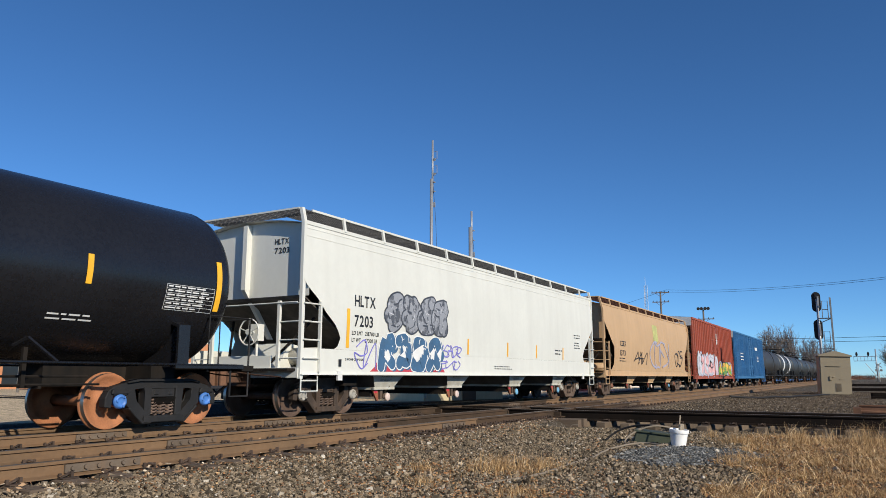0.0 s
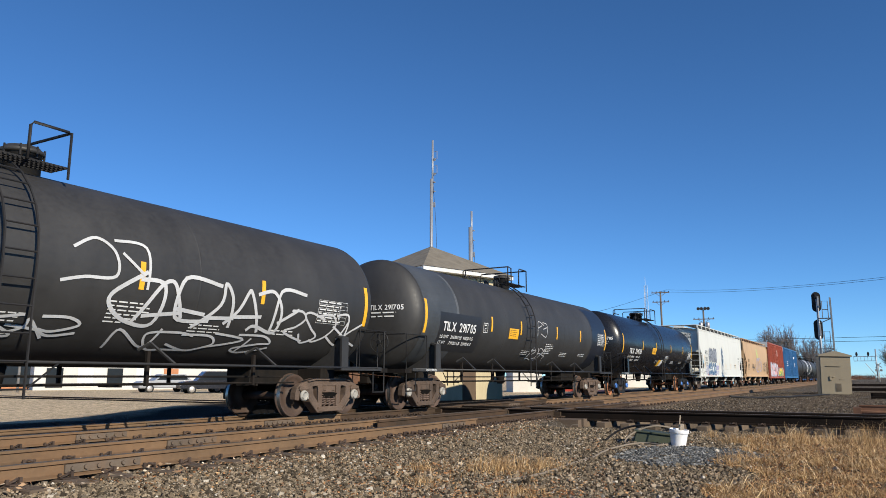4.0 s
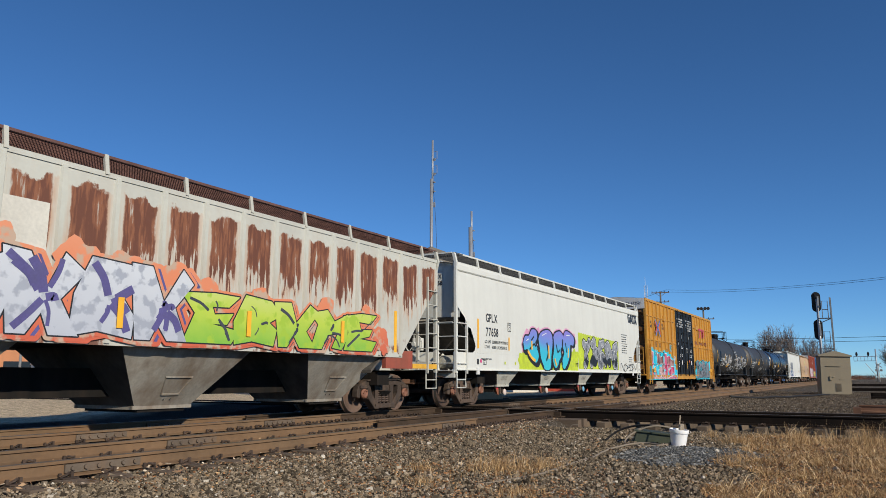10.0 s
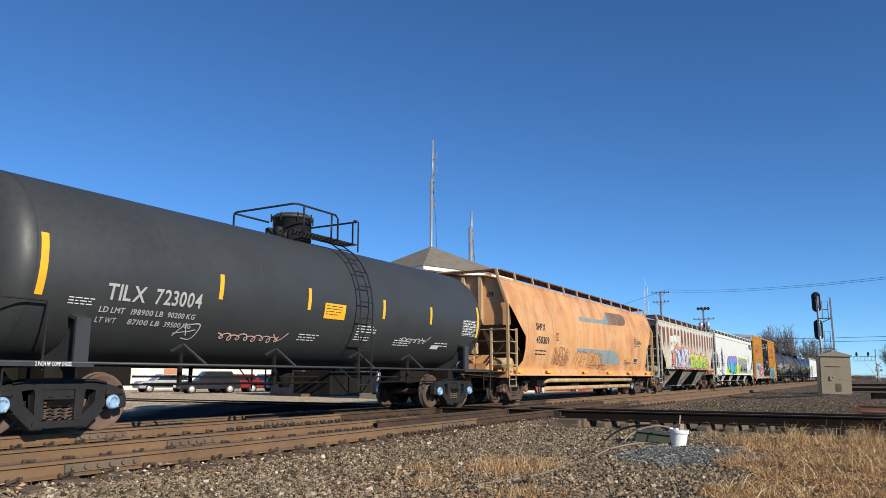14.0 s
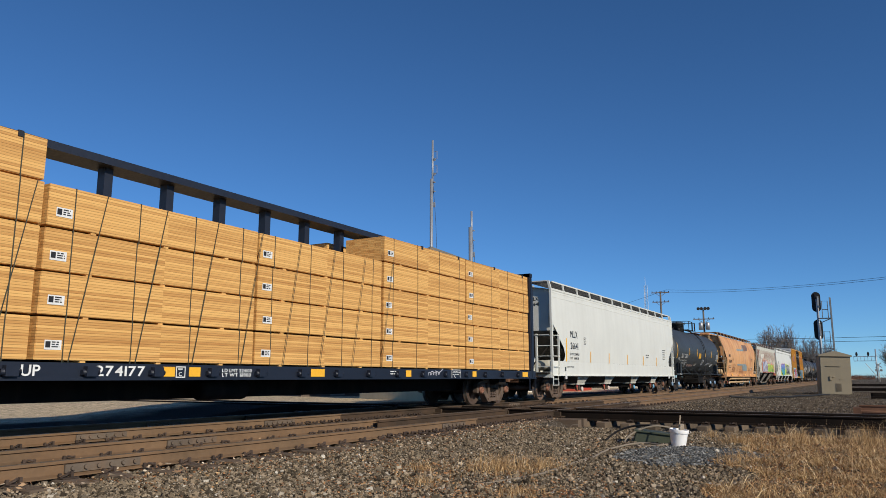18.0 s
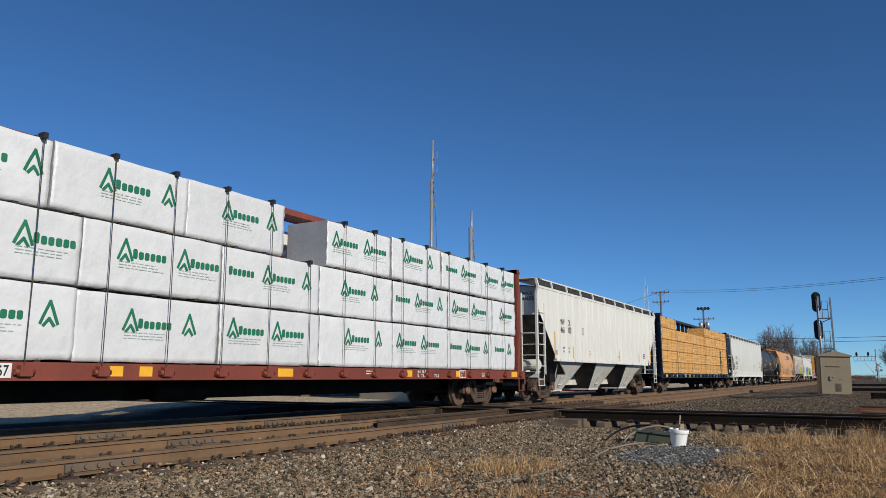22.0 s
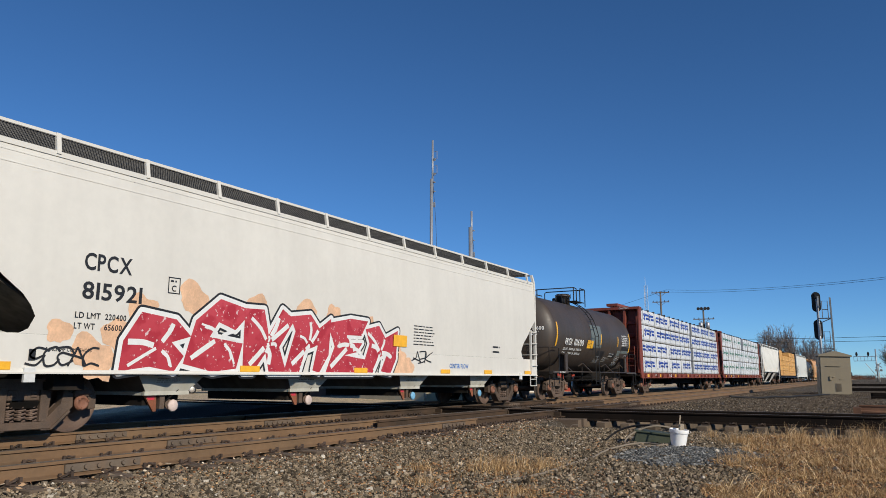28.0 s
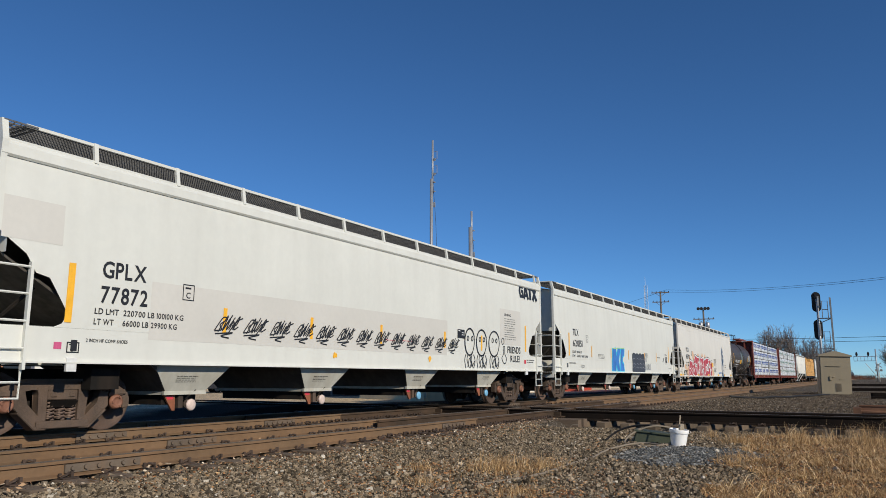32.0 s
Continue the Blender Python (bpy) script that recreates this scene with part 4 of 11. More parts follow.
def tank(name, label, c0, c1, paint, R=1.51, cz=2.56, cap="blue", platform=True, under=None, far=False, band=None, ladder_y=-0.7, dome=(0.1, 0.30, 0.46), deck=(-1.05, None, -0.34, 0.33), stays=(-0.66, -0.40, 0.24, 0.56), bolster=0.83):
    """A tank car. c0, c1: the ends of the round shell's straight part."""
    L = c1 - c0 + 0.06
    root = vehicle(name, label, "railcar", c0, c1)
    mid = (c0 + c1) / 2
    H = L / 2
    under = under or UNDER
    hd = 0.62

    def at(u, v, off=0.0):
        a = max(-1.5, min(1.5, (v - cz) / R))
        return ((R + off) * math.cos(a), u, cz + (R + off) * math.sin(a))
    bm = bmesh.new()
    prof = [(-H - hd * math.cos(t), max(0.02, R * math.sin(t))) for t in [1.5708 * i / 9 for i in range(10)]]
    prof += [(-H + L * i / 6, R) for i in range(1, 6)]
    prof += [(H + hd * math.cos(t), max(0.02, R * math.sin(t))) for t in [1.5708 * (9 - i) / 9 for i in range(10)]]
    lathe(bm, prof, "y", 56, 0, (0, 0, cz))
    shell = part("shell", mended(bm), paint, root)
    # ring welds
    for y in (-H, -H + L * 0.33, H - L * 0.33, H):
        bm = bmesh.new()
        lathe(bm, [(y - 0.02, R), (y - 0.012, R + 0.0025), (y + 0.012, R + 0.0025), (y + 0.02, R)], "y", 56, 0, (0, 0, cz), cap=False)
        part("weld_ring", bm, paint, shell)
    for e in (1, -1):
        bm = bmesh.new()
        yb = e * (H - bolster)
        prism(bm, [(-1.46, 1.02), (1.46, 1.02), (1.46, 1.70), (1.28, 1.74), (1.0, 1.36), (0.5, 1.12), (-0.5, 1.12), (-1.0, 1.36), (-1.28, 1.74), (-1.46, 1.70)], "y", yb - 0.03, yb + 0.03)
        for s in (1, -1):
            prism(bm, [(s * 1.44, 1.02), (s * 1.49, 1.02), (s * 1.49, 1.74), (s * 1.30, 1.80), (s * 1.28, 1.75), (s * 1.44, 1.70)][::s], "y", yb - 0.12, yb + 0.12)
        part("saddle", mended(bm), paint, root)
        for s in (1, -1):
            bm = bmesh.new()
            box(bm, *sorted((s * 1.47, s * 1.54)), *sorted((e * (H - 1.02), e * (H + 0.55))), 1.00, 1.08)
            part("sill_strip", bm, paint, root)
        bm = bmesh.new()
        box(bm, -0.33, 0.33, *sorted((e * (H - 2.6), e * (H + 0.85))), 0.70, 1.06)
        box(bm, -1.5, 1.5, *sorted((e * (H + 0.55), e * (H + 0.85))), 0.96, 1.06)
        box(bm, *(-1.5, 1.5), *sorted((e * (H - 0.3), e * (H + 0.55))), 0.99, 1.03)
        box(bm, -1.0, 1.0, *sorted((e * (H - bolster - 0.25), e * (H - bolster + 0.25))), 0.66, 1.04)
        part("end_platform", bm, under, root)
        for s in (1, -1):
            bm = bmesh.new()
            x = s * 1.46
            rod(bm, [(x, e * (H - 0.25), 0.95), (x, e * (H - 0.25), 1.95), (x, e * (H + 0.75), 1.95), (x, e * (H + 0.75), 0.5)], 0.02, 5)
            rod(bm, [(x, e * (H + 0.75), 0.5), (x, e * (H + 0.3), 0.5), (x, e * (H + 0.3), 1.0)], 0.02, 5)
            rod(bm, [(x, e * (H + 0.8), 1.95), (s * 0.6, e * (H + 0.8), 1.95), (s * 0.6, e * (H + 0.8), 1.0)], 0.018, 5)
            part("end_handrail", bm, BLACK, root)
        coupler(root, e * (H + 0.65))
        truck(root, e * (H - bolster), mid, cap, not far)
    for s in (1, -1):
        bm = bmesh.new()
        rod(bm, [(s * 1.52, -H - 0.4, 1.06), (s * 1.52, H + 0.4, 1.06)], 0.026, 6)
        part("side_rail", bm, paint, root)
        # bent stays from the shell to the rail, each over a pipe hanger
        for q in stays:
            y = q * H
            bm = bmesh.new()
            for a, b in (((1.26, y, 1.42), (1.52, y + 0.34, 1.05)), ((1.26, y, 1.42), (1.10, y - 0.12, 1.30))):
                rod(bm, [(s * a[0], a[1], a[2]), (s * b[0], b[1], b[2])], 0.026, 4)
            part("stay", bm, paint, root)
            bm = bmesh.new()
            box(bm, *sorted((s * 1.18, s * 1.24)), y - 0.03, y + 0.03, 0.70, 1.28)
            part("pipe_hanger", bm, UNDER, root)
        # side ladder bent over the shell
        st = []
        for y in (ladder_y - 0.24, ladder_y + 0.24):
            pts = [(s * 1.64, y, 0.55), (s * 1.66, y, cz)]
            for i in range(1, 7):
                a = 0.22 * i
                pts.append((s * (R + 0.14) * math.cos(a), y, cz + (R + 0.14) * math.sin(a)))
            st.append(pts)
        ladder(root, st, 11, BLACK, r=0.015)
        for q in (-1, 1):
            bm = bmesh.new()
            rod(bm, [(s * 1.52, ladder_y + q * 0.8, 1.06), (s * 1.64, ladder_y + q * 0.28, 0.7)], 0.015, 5)
            part("ladder_brace", bm, BLACK, root)
    if platform:
        zt = cz + R
        bm = bmesh.new()
        dy, dr, dh = dome
        d0, d1, d2, d3 = deck
        lathe(bm, [(zt - 0.15, dr), (zt + dh - 0.12, dr), (zt + dh - 0.12, dr + 0.04), (zt + dh - 0.06, dr + 0.04), (zt + dh - 0.05, dr), (zt + dh, dr * 0.9), (zt + dh + 0.02, 0.1)], "z", 20, 0, (0, dy, 0))
        man = part("manway", mended(bm), paint, root)
        for q in range(8):
            a = 0.785 * q + 0.2
            bm = bmesh.new()
            rod(bm, [(dr * 1.1 * math.cos(a), dy + dr * 1.1 * math.sin(a), zt + dh - 0.2), (dr * 1.1 * math.cos(a), dy + dr * 1.1 * math.sin(a), zt + dh - 0.01)], 0.018, 5)
            part("eye_bolt", bm, BLACK, man)
        for s in (1, -1):
            bm = bmesh.new()
            for q in range(4):
                x = s * (0.5 + 0.13 * q)
                box(bm, x - 0.01, x + 0.01, d0, d3, zt + 0.02, zt + 0.06)
            for q in range(20):
                y = d0 + (d3 - d0) * q / 19
                box(bm, *sorted((s * 0.48, s * 0.92)), y - 0.012, y + 0.012, zt + 0.03, zt + 0.05)
            part("platform_grating", bm, BLACK, root)
        top = zt + 0.62
        ends = [[(0.95, d2, zt + 0.02), (0.95, d2, top - 0.06), (0.95, d2 + 0.05, top), (0.95, d3 - 0.05, top), (0.89, d3, top), (-0.89, d3, top), (-0.95, d3, top - 0.06), (-0.95, d3, zt - 0.15)]]
        if d1 is None:
            ends.append([(-0.95, d0, zt - 0.15), (-0.95, d0, top - 0.06), (-0.89, d0, top), (0.87, d0, top), (0.95, d0 + 0.06, top - 0.06), (0.95, d0 + 0.06, zt)])
            ends += [[(s * 0.85, d0, top), (s * 0.85, d0, zt)] for s in (1, -1)]
            ends.append([(-0.95, d0 + 0.1, zt - 0.1), (-0.95, d0 + 0.1, zt + 0.36), (-0.95, d0 + 0.16, zt + 0.42), (-0.95, d2 + 0.3, zt + 0.42)])
        else:
            ends.append([(-0.95, d0, zt - 0.15), (-0.95, d0, top - 0.06), (-0.89, d0, top), (0.87, d0, top), (0.95, d0 + 0.08, top), (0.95, d1 - 0.10, top), (0.95, d1, top - 0.08), (0.95, d1, zt)])
            ends += [[(0.95, y, top), (0.95, y, zt)] for y in (d0 + 0.28, d1 - 0.24)]
            ends.append([(-0.95, d0, top - 0.02), (-0.95, dy + 0.2, top - 0.02)])
        for pts in ends:
            bm = bmesh.new()
            rod(bm, pts, 0.024, 6)
            part("platform_handrail", bm, BLACK, root)
        bm = bmesh.new()
        rod(bm, [(0.95, d3, zt - 0.15), (0.95, d3, top)], 0.022, 5)
        part("handrail_post", bm, BLACK, root)
        for x, y, h in ((0.25, d0 + 0.25, 0.18), (-0.2, d0 + 0.40, 0.22), (0.15, d0 + 0.55, 0.16)):
            bm = bmesh.new()
            lathe(bm, [(zt - 0.05, 0.09), (zt + h, 0.09), (zt + h + 0.03, 0.05)], "z", 12, 0, (x, y, 0))
            part("valve", mended(bm), BLACK, root)
    bm = bmesh.new()
    lathe(bm, [(0.62, 0.12), (cz - R + 0.1, 0.2)], "z", 14)
    part("bottom_outlet", mended(bm), UNDER, root)
    bm = bmesh.new()
    for x, z in ((0.9, 0.86), (0.4, 0.72)):
        rod(bm, [(x, -H + 2.2, z), (x, H - 2.2, z)], 0.02, 5)
    rod(bm, [(1.2, -H + 2.2, 0.74), (1.2, H - 2.2, 0.74)], 0.018, 5)
    for i in range(4):
        y = -H + 3 + (L - 6) * i / 3
        box(bm, 0.38, 0.94, y - 0.025, y + 0.025, 0.68, 0.72)
    if deck[1]:
        box(bm, 0.2, 1.25, 0.1, 1.9, 0.48, 0.98)
    part("brake_rigging", bm, UNDER, root)
    if band:
        for y0, y1 in band:
            bm = bmesh.new()
            lathe(bm, [(y0, R + 0.004), (y1, R + 0.004)], "y", 56, 0, (0, 0, cz), cap=False)
            part("painted_band", bm, WHITE, root)
    brake_wheel(root, 0.7, -H - 0.88, 1.75, BLACK)
    return root, at, H


def reflectors(root, at, us, v, h, w=0.10):
    """Upright yellow reflector strips, each one a part."""
    for u in us:
        bm = bmesh.new()
        patch(bm, at, u - w / 2, u + w / 2, v, v + h, 0, 0.008)
        part("reflector", bm, YELLOW, root)


def boxcar(name, label, c0, c1, paint, door_paint, z0=0.98, zt=4.95, door=4.9, ribs=12, far=False, cap="grey", belts=(1.57, 2.84, 4.12), door_off=0.0, dhalves=2, posts=None):
    L = c1 - c0
    root = vehicle(name, label, "railcar", c0, c1)
    mid, H, W = (c0 + c1) / 2, (c1 - c0) / 2, 1.55

    def at(u, v, off=0.0):
        return (W + off, u, v)
    for s in (1, -1):
        d0, d1 = door_off - door / 2, door_off + door / 2
        for a, b in ((-H, d0), (d1, H)):
            bm = bmesh.new()
            box(bm, *sorted((s * (W - 0.06), s * W)), a, b, z0, zt)
            wall = part("side_panel", bm, paint, root)
            n = round((b - a) / (0.92 if not far else 0.62))
            for y in [y for y in posts if a < y < b] if posts else [a + 0.04 + (b - a - 0.08) * i / n for i in range(n + 1)]:
                bm = bmesh.new()
                prism(bm, [(s * W, y - 0.045), (s * (W + 0.07), y - 0.04), (s * (W + 0.07), y + 0.04), (s * W, y + 0.045)][::s], "z", z0, zt - 0.05)
                part("side_post", bm, paint, wall)
            for z in belts:
                bm = bmesh.new()
                box(bm, *sorted((s * W, s * (W + 0.045))), a, b, z - 0.03, z + 0.03)
                part("belt_rail", bm, paint, wall)
        bm = bmesh.new()
        box(bm, *sorted((s * (W - 0.1), s * (W + 0.06))), -H, H, zt - 0.06, zt + 0.06)
        part("top_chord", bm, paint, root)
        bm = bmesh.new()
        box(bm, *sorted((s * (W - 0.06), s * (W + 0.05))), -H, H, z0 - 0.24, z0)
        box(bm, *sorted((s * (W - 0.02), s * (W + 0.09))), d0 - 0.1, d1 + 1.2, z0 - 0.03, z0 + 0.03)
        part("side_sill", bm, paint, root)
        # plug door leaves with their locking bars
        for k in range(dhalves):
            a, b = d0 + (d1 - d0) * k / dhalves + 0.03, d0 + (d1 - d0) * (k + 1) / dhalves - 0.03
            bm = bmesh.new()
            box(bm, *sorted((s * (W - 0.05), s * (W + 0.03))), a, b, z0 + 0.04, zt - 0.1)
            leaf = part("door", bm, door_paint, root)
            for z in (z0 + 0.1, 1.9, 2.75, 3.6, zt - 0.2):
                bm = bmesh.new()
                box(bm, *sorted((s * (W + 0.03), s * (W + 0.065))), a, b, z - 0.04, z + 0.04)
                part("door_rib", bm, door_paint, leaf)
            for q in (0.0, 0.33, 0.67, 1.0):
                y = a + 0.04 + (b - a - 0.08) * q
                bm = bmesh.new()
                box(bm, *sorted((s * (W + 0.03), s * (W + 0.06))), y - 0.04, y + 0.04, z0 + 0.06, zt - 0.15)
                part("door_stile", bm, door_paint, leaf)
            for q in ((0.2, 0.8) if door_paint is not paint else (0.5,)):
                y = a + (b - a) * q
                bm = bmesh.new()
                rod(bm, [(s * (W + 0.11), y, z0 - 0.05), (s * (W + 0.11), y, zt - 0.05)], 0.025, 6)
                for z in (z0 + 0.02, 1.7, 3.0, zt - 0.12):
                    box(bm, *sorted((s * (W + 0.03), s * (W + 0.13))), y - 0.06, y + 0.06, z - 0.04, z + 0.04)
                part("lock_rod", bm, door_paint, leaf)
        for e in (1, -1):
            y0, y1 = e * (H - 0.07), e * (H - 0.55)
            ladder(root, [[(s * (W + 0.1), y0, 0.5), (s * (W + 0.1), y0, 2.6)], [(s * (W + 0.1), y1, 0.5), (s * (W + 0.1), y1, 2.6)]], 5, paint)
    bm = bmesh.new()
    sheet(bm, lambda u, v: (W + 0.05 - 2 * (W + 0.05) * u, -H + L * v, zt + 0.05 + 0.14 * (1 - abs(2 * u - 1))), 2, 1, 0, False)
    part("roof", bm, mat("galvanized_roof", (0.42, 0.43, 0.44), 0.5, 0.3, 0.25, 1.5), root)
    for e in (1, -1):
        bm = bmesh.new()
        n = 24
        zz = [z0 + (zt - 0.02 - z0) * i / n for i in range(n + 1)]
        yy = [e * (H - 0.20 + (0.15 if i % 6 in (2, 3) else 0.0)) for i in range(n + 1)]
        for i in range(n):
            quad(bm, [(-W, yy[i], zz[i]), (W, yy[i], zz[i]), (W, yy[i + 1], zz[i + 1]), (-W, yy[i + 1], zz[i + 1])][::-e])
        part("end_panel", bm, BOXEND, root)
        bm = bmesh.new()
        prism(bm, [(-W, zt - 0.5), (W, zt - 0.5), (W, zt + 0.04), (0, zt + 0.18), (-W, zt + 0.04)], "y", *sorted((e * (H - 0.06), e * (H + 0.02))))
        part("end_fascia", bm, mat("pale_fascia", (0.5, 0.5, 0.5), 0.6), root)
        bm = bmesh.new()
        box(bm, -1.5, 1.5, *sorted((e * (H - 0.02), e * (H + 0.3))), 0.95, 1.0)
        box(bm, -0.33, 0.33, *sorted((e * (H - 3), e * H)), 0.66, 0.98)
        part("end_sill", bm, paint, root)
        bm = bmesh.new()
        for s in (1, -1):
            rod(bm, [(s * 1.4, e * (H + 0.1), 0.95), (s * 1.4, e * (H + 0.1), 2.4), (s * 0.9, e * (H + 0.1), 2.4), (s * 0.9, e * (H + 0.1), 0.95)], 0.02, 5)
            for z in (1.3, 1.7, 2.05):
                rod(bm, [(s * 1.4, e * (H + 0.1), z), (s * 0.9, e * (H + 0.1), z)], 0.015, 5)
        part("end_ladder", bm, paint, root)
        coupler(root, e * (H + 0.1))
        truck(root, e * (H - 2.4), mid, cap, not far)
    bm = bmesh.new()
    box(bm, -1.45, 1.45, -H + 0.1, H - 0.1, 0.88, 0.97)
    box(bm, -0.3, 0.3, -H + 1, H - 1, 0.6, 0.9)
    for i in range(7):
        y = -H + 4 + (L - 8) * i / 6
        box(bm, -1.4, 1.4, y - 0.05, y + 0.05, 0.7, 0.9)
    part("underframe", bm, UNDER, root)
    bm = bmesh.new()
    lathe(bm, [(-0.6, 0.15), (-0.55, 0.2), (0.55, 0.2), (0.6, 0.15)], "y", 12, 0, (0.9, 1.2, 0.62))
    part("brake_reservoir", mended(bm), BLACK, root)
    bm = bmesh.new()
    box(bm, 0.4, 1.2, -1.2, -0.6, 0.45, 0.85)
    part("brake_valve", bm, BLACK, root)
    brake_wheel(root, 0.6, -H - 0.12, 1.9, paint)
    return root, at, H


def centerbeam(name, label, c0, c1, paint, zb=4.45, deck=1.06):
    """A centre-beam lumber car: deck, two bulkheads and the beam down the middle."""
    L = c1 - c0
    root = vehicle(name, label, "railcar", c0, c1)
    mid, H = (c0 + c1) / 2, (c1 - c0) / 2

    def at(u, v, off=0.0):
        return (1.56 + off, u, v)
    bm = bmesh.new()
    box(bm, -1.5, 1.5, -H, H, deck - 0.08, deck - 0.02)
    part("deck", bm, paint, root)
    for s in (1, -1):
        bm = bmesh.new()
        box(bm, *sorted((s * 1.45, s * 1.56)), -H, H, deck - 0.24, deck)
        box(bm, *sorted((s * 1.45, s * 1.60)), -H, H, deck - 0.26, deck - 0.23)
        part("side_sill", bm, paint, root)
        for i in range(19):
            y = 0.14 + 1.2 * (i - 9)
            if abs(y) > H - 0.3:
                continue
            if "winch" + paint.name not in SHARED:
                bm = bmesh.new()
                box(bm, 1.56, 1.66, -0.09, 0.09, deck - 0.2, deck - 0.05)
                rod(bm, [(1.60, -0.14, deck - 0.14), (1.60, 0.14, deck - 0.14)], 0.045, 8)
                me = bpy.data.meshes.new("winch")
                bm.to_mesh(me)
                bm.free()
                me.materials.append(paint)
                SHARED["winch" + paint.name] = me
            again("winch", SHARED["winch" + paint.name], root, pose(0, y, 0, 0, 0, 0 if s > 0 else 180))
    for e in (1, -1):
        bm = bmesh.new()
        # inner and outer face of the bulkhead, in from the end of the deck
        qi, qo = (0.36, 0.13) if paint is P_NAVY else (0.32, -0.26) if e < 0 else (0.54, 0.32)
        y0, ys, y1 = e * (H - qi), e * (H - qi + 0.06), e * (H - qo)
        box(bm, -1.56, 1.56, *sorted((y0, ys)), deck, zb)
        bulk = part("bulkhead", bm, paint, root)
        for s in (1, -1):
            bm = bmesh.new()
            prism(bm, [(ys, deck - 0.24), (e * (H - qo - 0.12), deck - 0.24), (y1, deck + 0.3), (y1, zb - 0.8), (e * (H - qo - 0.08), zb - 0.12), (ys, zb - 0.12)][::-e], "x", *sorted((s * 1.52, s * 1.575)))
            box(bm, *sorted((s * 1.42, s * 1.52)), *sorted((e * (H - qo - 0.12), e * (H - qo - 0.03))), deck, zb - 0.5)
            part("corner_column", mended(bm), paint, bulk)
        bm = bmesh.new()
        box(bm, -1.59, 1.59, *sorted((y0, e * (H - qo - 0.07))), zb - 0.13, zb + 0.004)
        part("cap_beam", bm, paint, bulk)
        for x in (-0.80, 0.0, 0.80):
            bm = bmesh.new()
            prism(bm, [(ys, deck), (e * (H - qo - 0.05), deck), (e * (H - qo - 0.05), 2.6), (e * (H - qo - 0.12), zb - 0.13), (ys, zb - 0.13)][::-e], "x", x - 0.055, x + 0.055)
            part("stiffener", bm, paint, bulk)
        yr = e * (H - qi + 0.06 + 0.25 * (qi - qo))
        for z in (1.7, 2.35, 3.0, 3.65):
            for a, b in ((-1.52, -0.855), (-0.745, -0.055), (0.055, 0.745), (0.855, 1.52)):
                bm = bmesh.new()
                prism(bm, [(ys, z - 0.11), (yr, z - 0.09), (yr, z + 0.09), (ys, z + 0.11)][::-e], "x", a, b)
                part("shelf_rib", bm, paint, bulk)
        for s in (1, -1):
            ladder(root, [[(s * 1.30, e * (H + 0.30), 0.95), (s * 1.30, e * (H + 0.30), 2.4)], [(s * 0.92, e * (H + 0.30), 0.95), (s * 0.92, e * (H + 0.30), 2.4)]], 4, paint)
            bm = bmesh.new()
            rod(bm, [(s * 1.58, e * (H - 0.1), deck - 0.2), (s * 1.58, e * (H - 0.1), 0.42), (s * 1.58, e * (H - 0.55), 0.42), (s * 1.58, e * (H - 0.55), deck - 0.2)], 0.02, 5)
            part("sill_step", bm, paint, root)
        bm = bmesh.new()
        box(bm, -0.33, 0.33, *sorted((e * (H - 3), e * H)), 0.66, 0.98)
        box(bm, -1.5, 1.5, *sorted((e * (H - 0.1), e * (H + 0.3))), 0.90, 0.98)
        box(bm, -1.4, 1.4, *sorted((e * (H - 2.6), e * (H - 2.1))), 0.62, 0.98)
        part("draft_sill", bm, UNDER, root)
        coupler(root, e * (H + 0.1))
        truck(root, e * (H - 2.35), mid, "rust")
    bm = bmesh.new()
    box(bm, -0.30, 0.30, -H + 0.42, H - 0.42, zb + 0.13, zb + 0.27)
    part("top_beam", bm, paint, root)
    n = 16
    for i in range(n):
        y = -H + 1.0 + (L - 2) * i / (n - 1)
        bm = bmesh.new()
        box(bm, -0.10, 0.10, y - 0.085, y + 0.085, deck, zb + 0.13)
        part("center_post", bm, paint, root)
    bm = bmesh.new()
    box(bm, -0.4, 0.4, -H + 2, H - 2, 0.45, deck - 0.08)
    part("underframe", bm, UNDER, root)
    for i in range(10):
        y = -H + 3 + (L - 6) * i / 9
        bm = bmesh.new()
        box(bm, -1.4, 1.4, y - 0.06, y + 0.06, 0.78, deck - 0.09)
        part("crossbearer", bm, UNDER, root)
    bm = bmesh.new()
    lathe(bm, [(-0.6, 0.15), (-0.55, 0.2), (0.55, 0.2), (0.6, 0.15)], "y", 12, 0, (0.8, -2.5, 0.62))
    part("brake_reservoir", mended(bm), UNDER, root)
    brake_wheel(root, 0.45, -H - 0.36, 1.9, paint)
    return root, at, H
# ---- the train, from its far end to its near end ----
P_WHITE = mat("hopper_white", (0.67, 0.67, 0.615), 0.55, 0, 0.06, 0.6, streak=(0.50, 0.485, 0.44), samount=0.22, sscale=(1.5, 1.5, 0.12))
P_CREAM = mat("hopper_cream", (0.68, 0.655, 0.595), 0.55, 0, 0.07, 0.6, streak=(0.53, 0.50, 0.45), samount=0.22, sscale=(1.5, 1.5, 0.12))
P_TAN = mat("hopper_tan", (0.52, 0.35, 0.19), 0.6, 0, 0.1, 0.6, streak=(0.45, 0.30, 0.16), samount=0.5)
P_GREY = mat("hopper_grey_white", (0.73, 0.725, 0.68), 0.6, 0, 0.07, 0.7, streak=(0.50, 0.46, 0.39), samount=0.25)
P_GREYB = mat("bay_grey_white", (0.62, 0.60, 0.55), 0.65, 0, 0.12, 0.9, streak=(0.40, 0.35, 0.28), samount=0.45, sscale=(1.5, 1.5, 0.6))
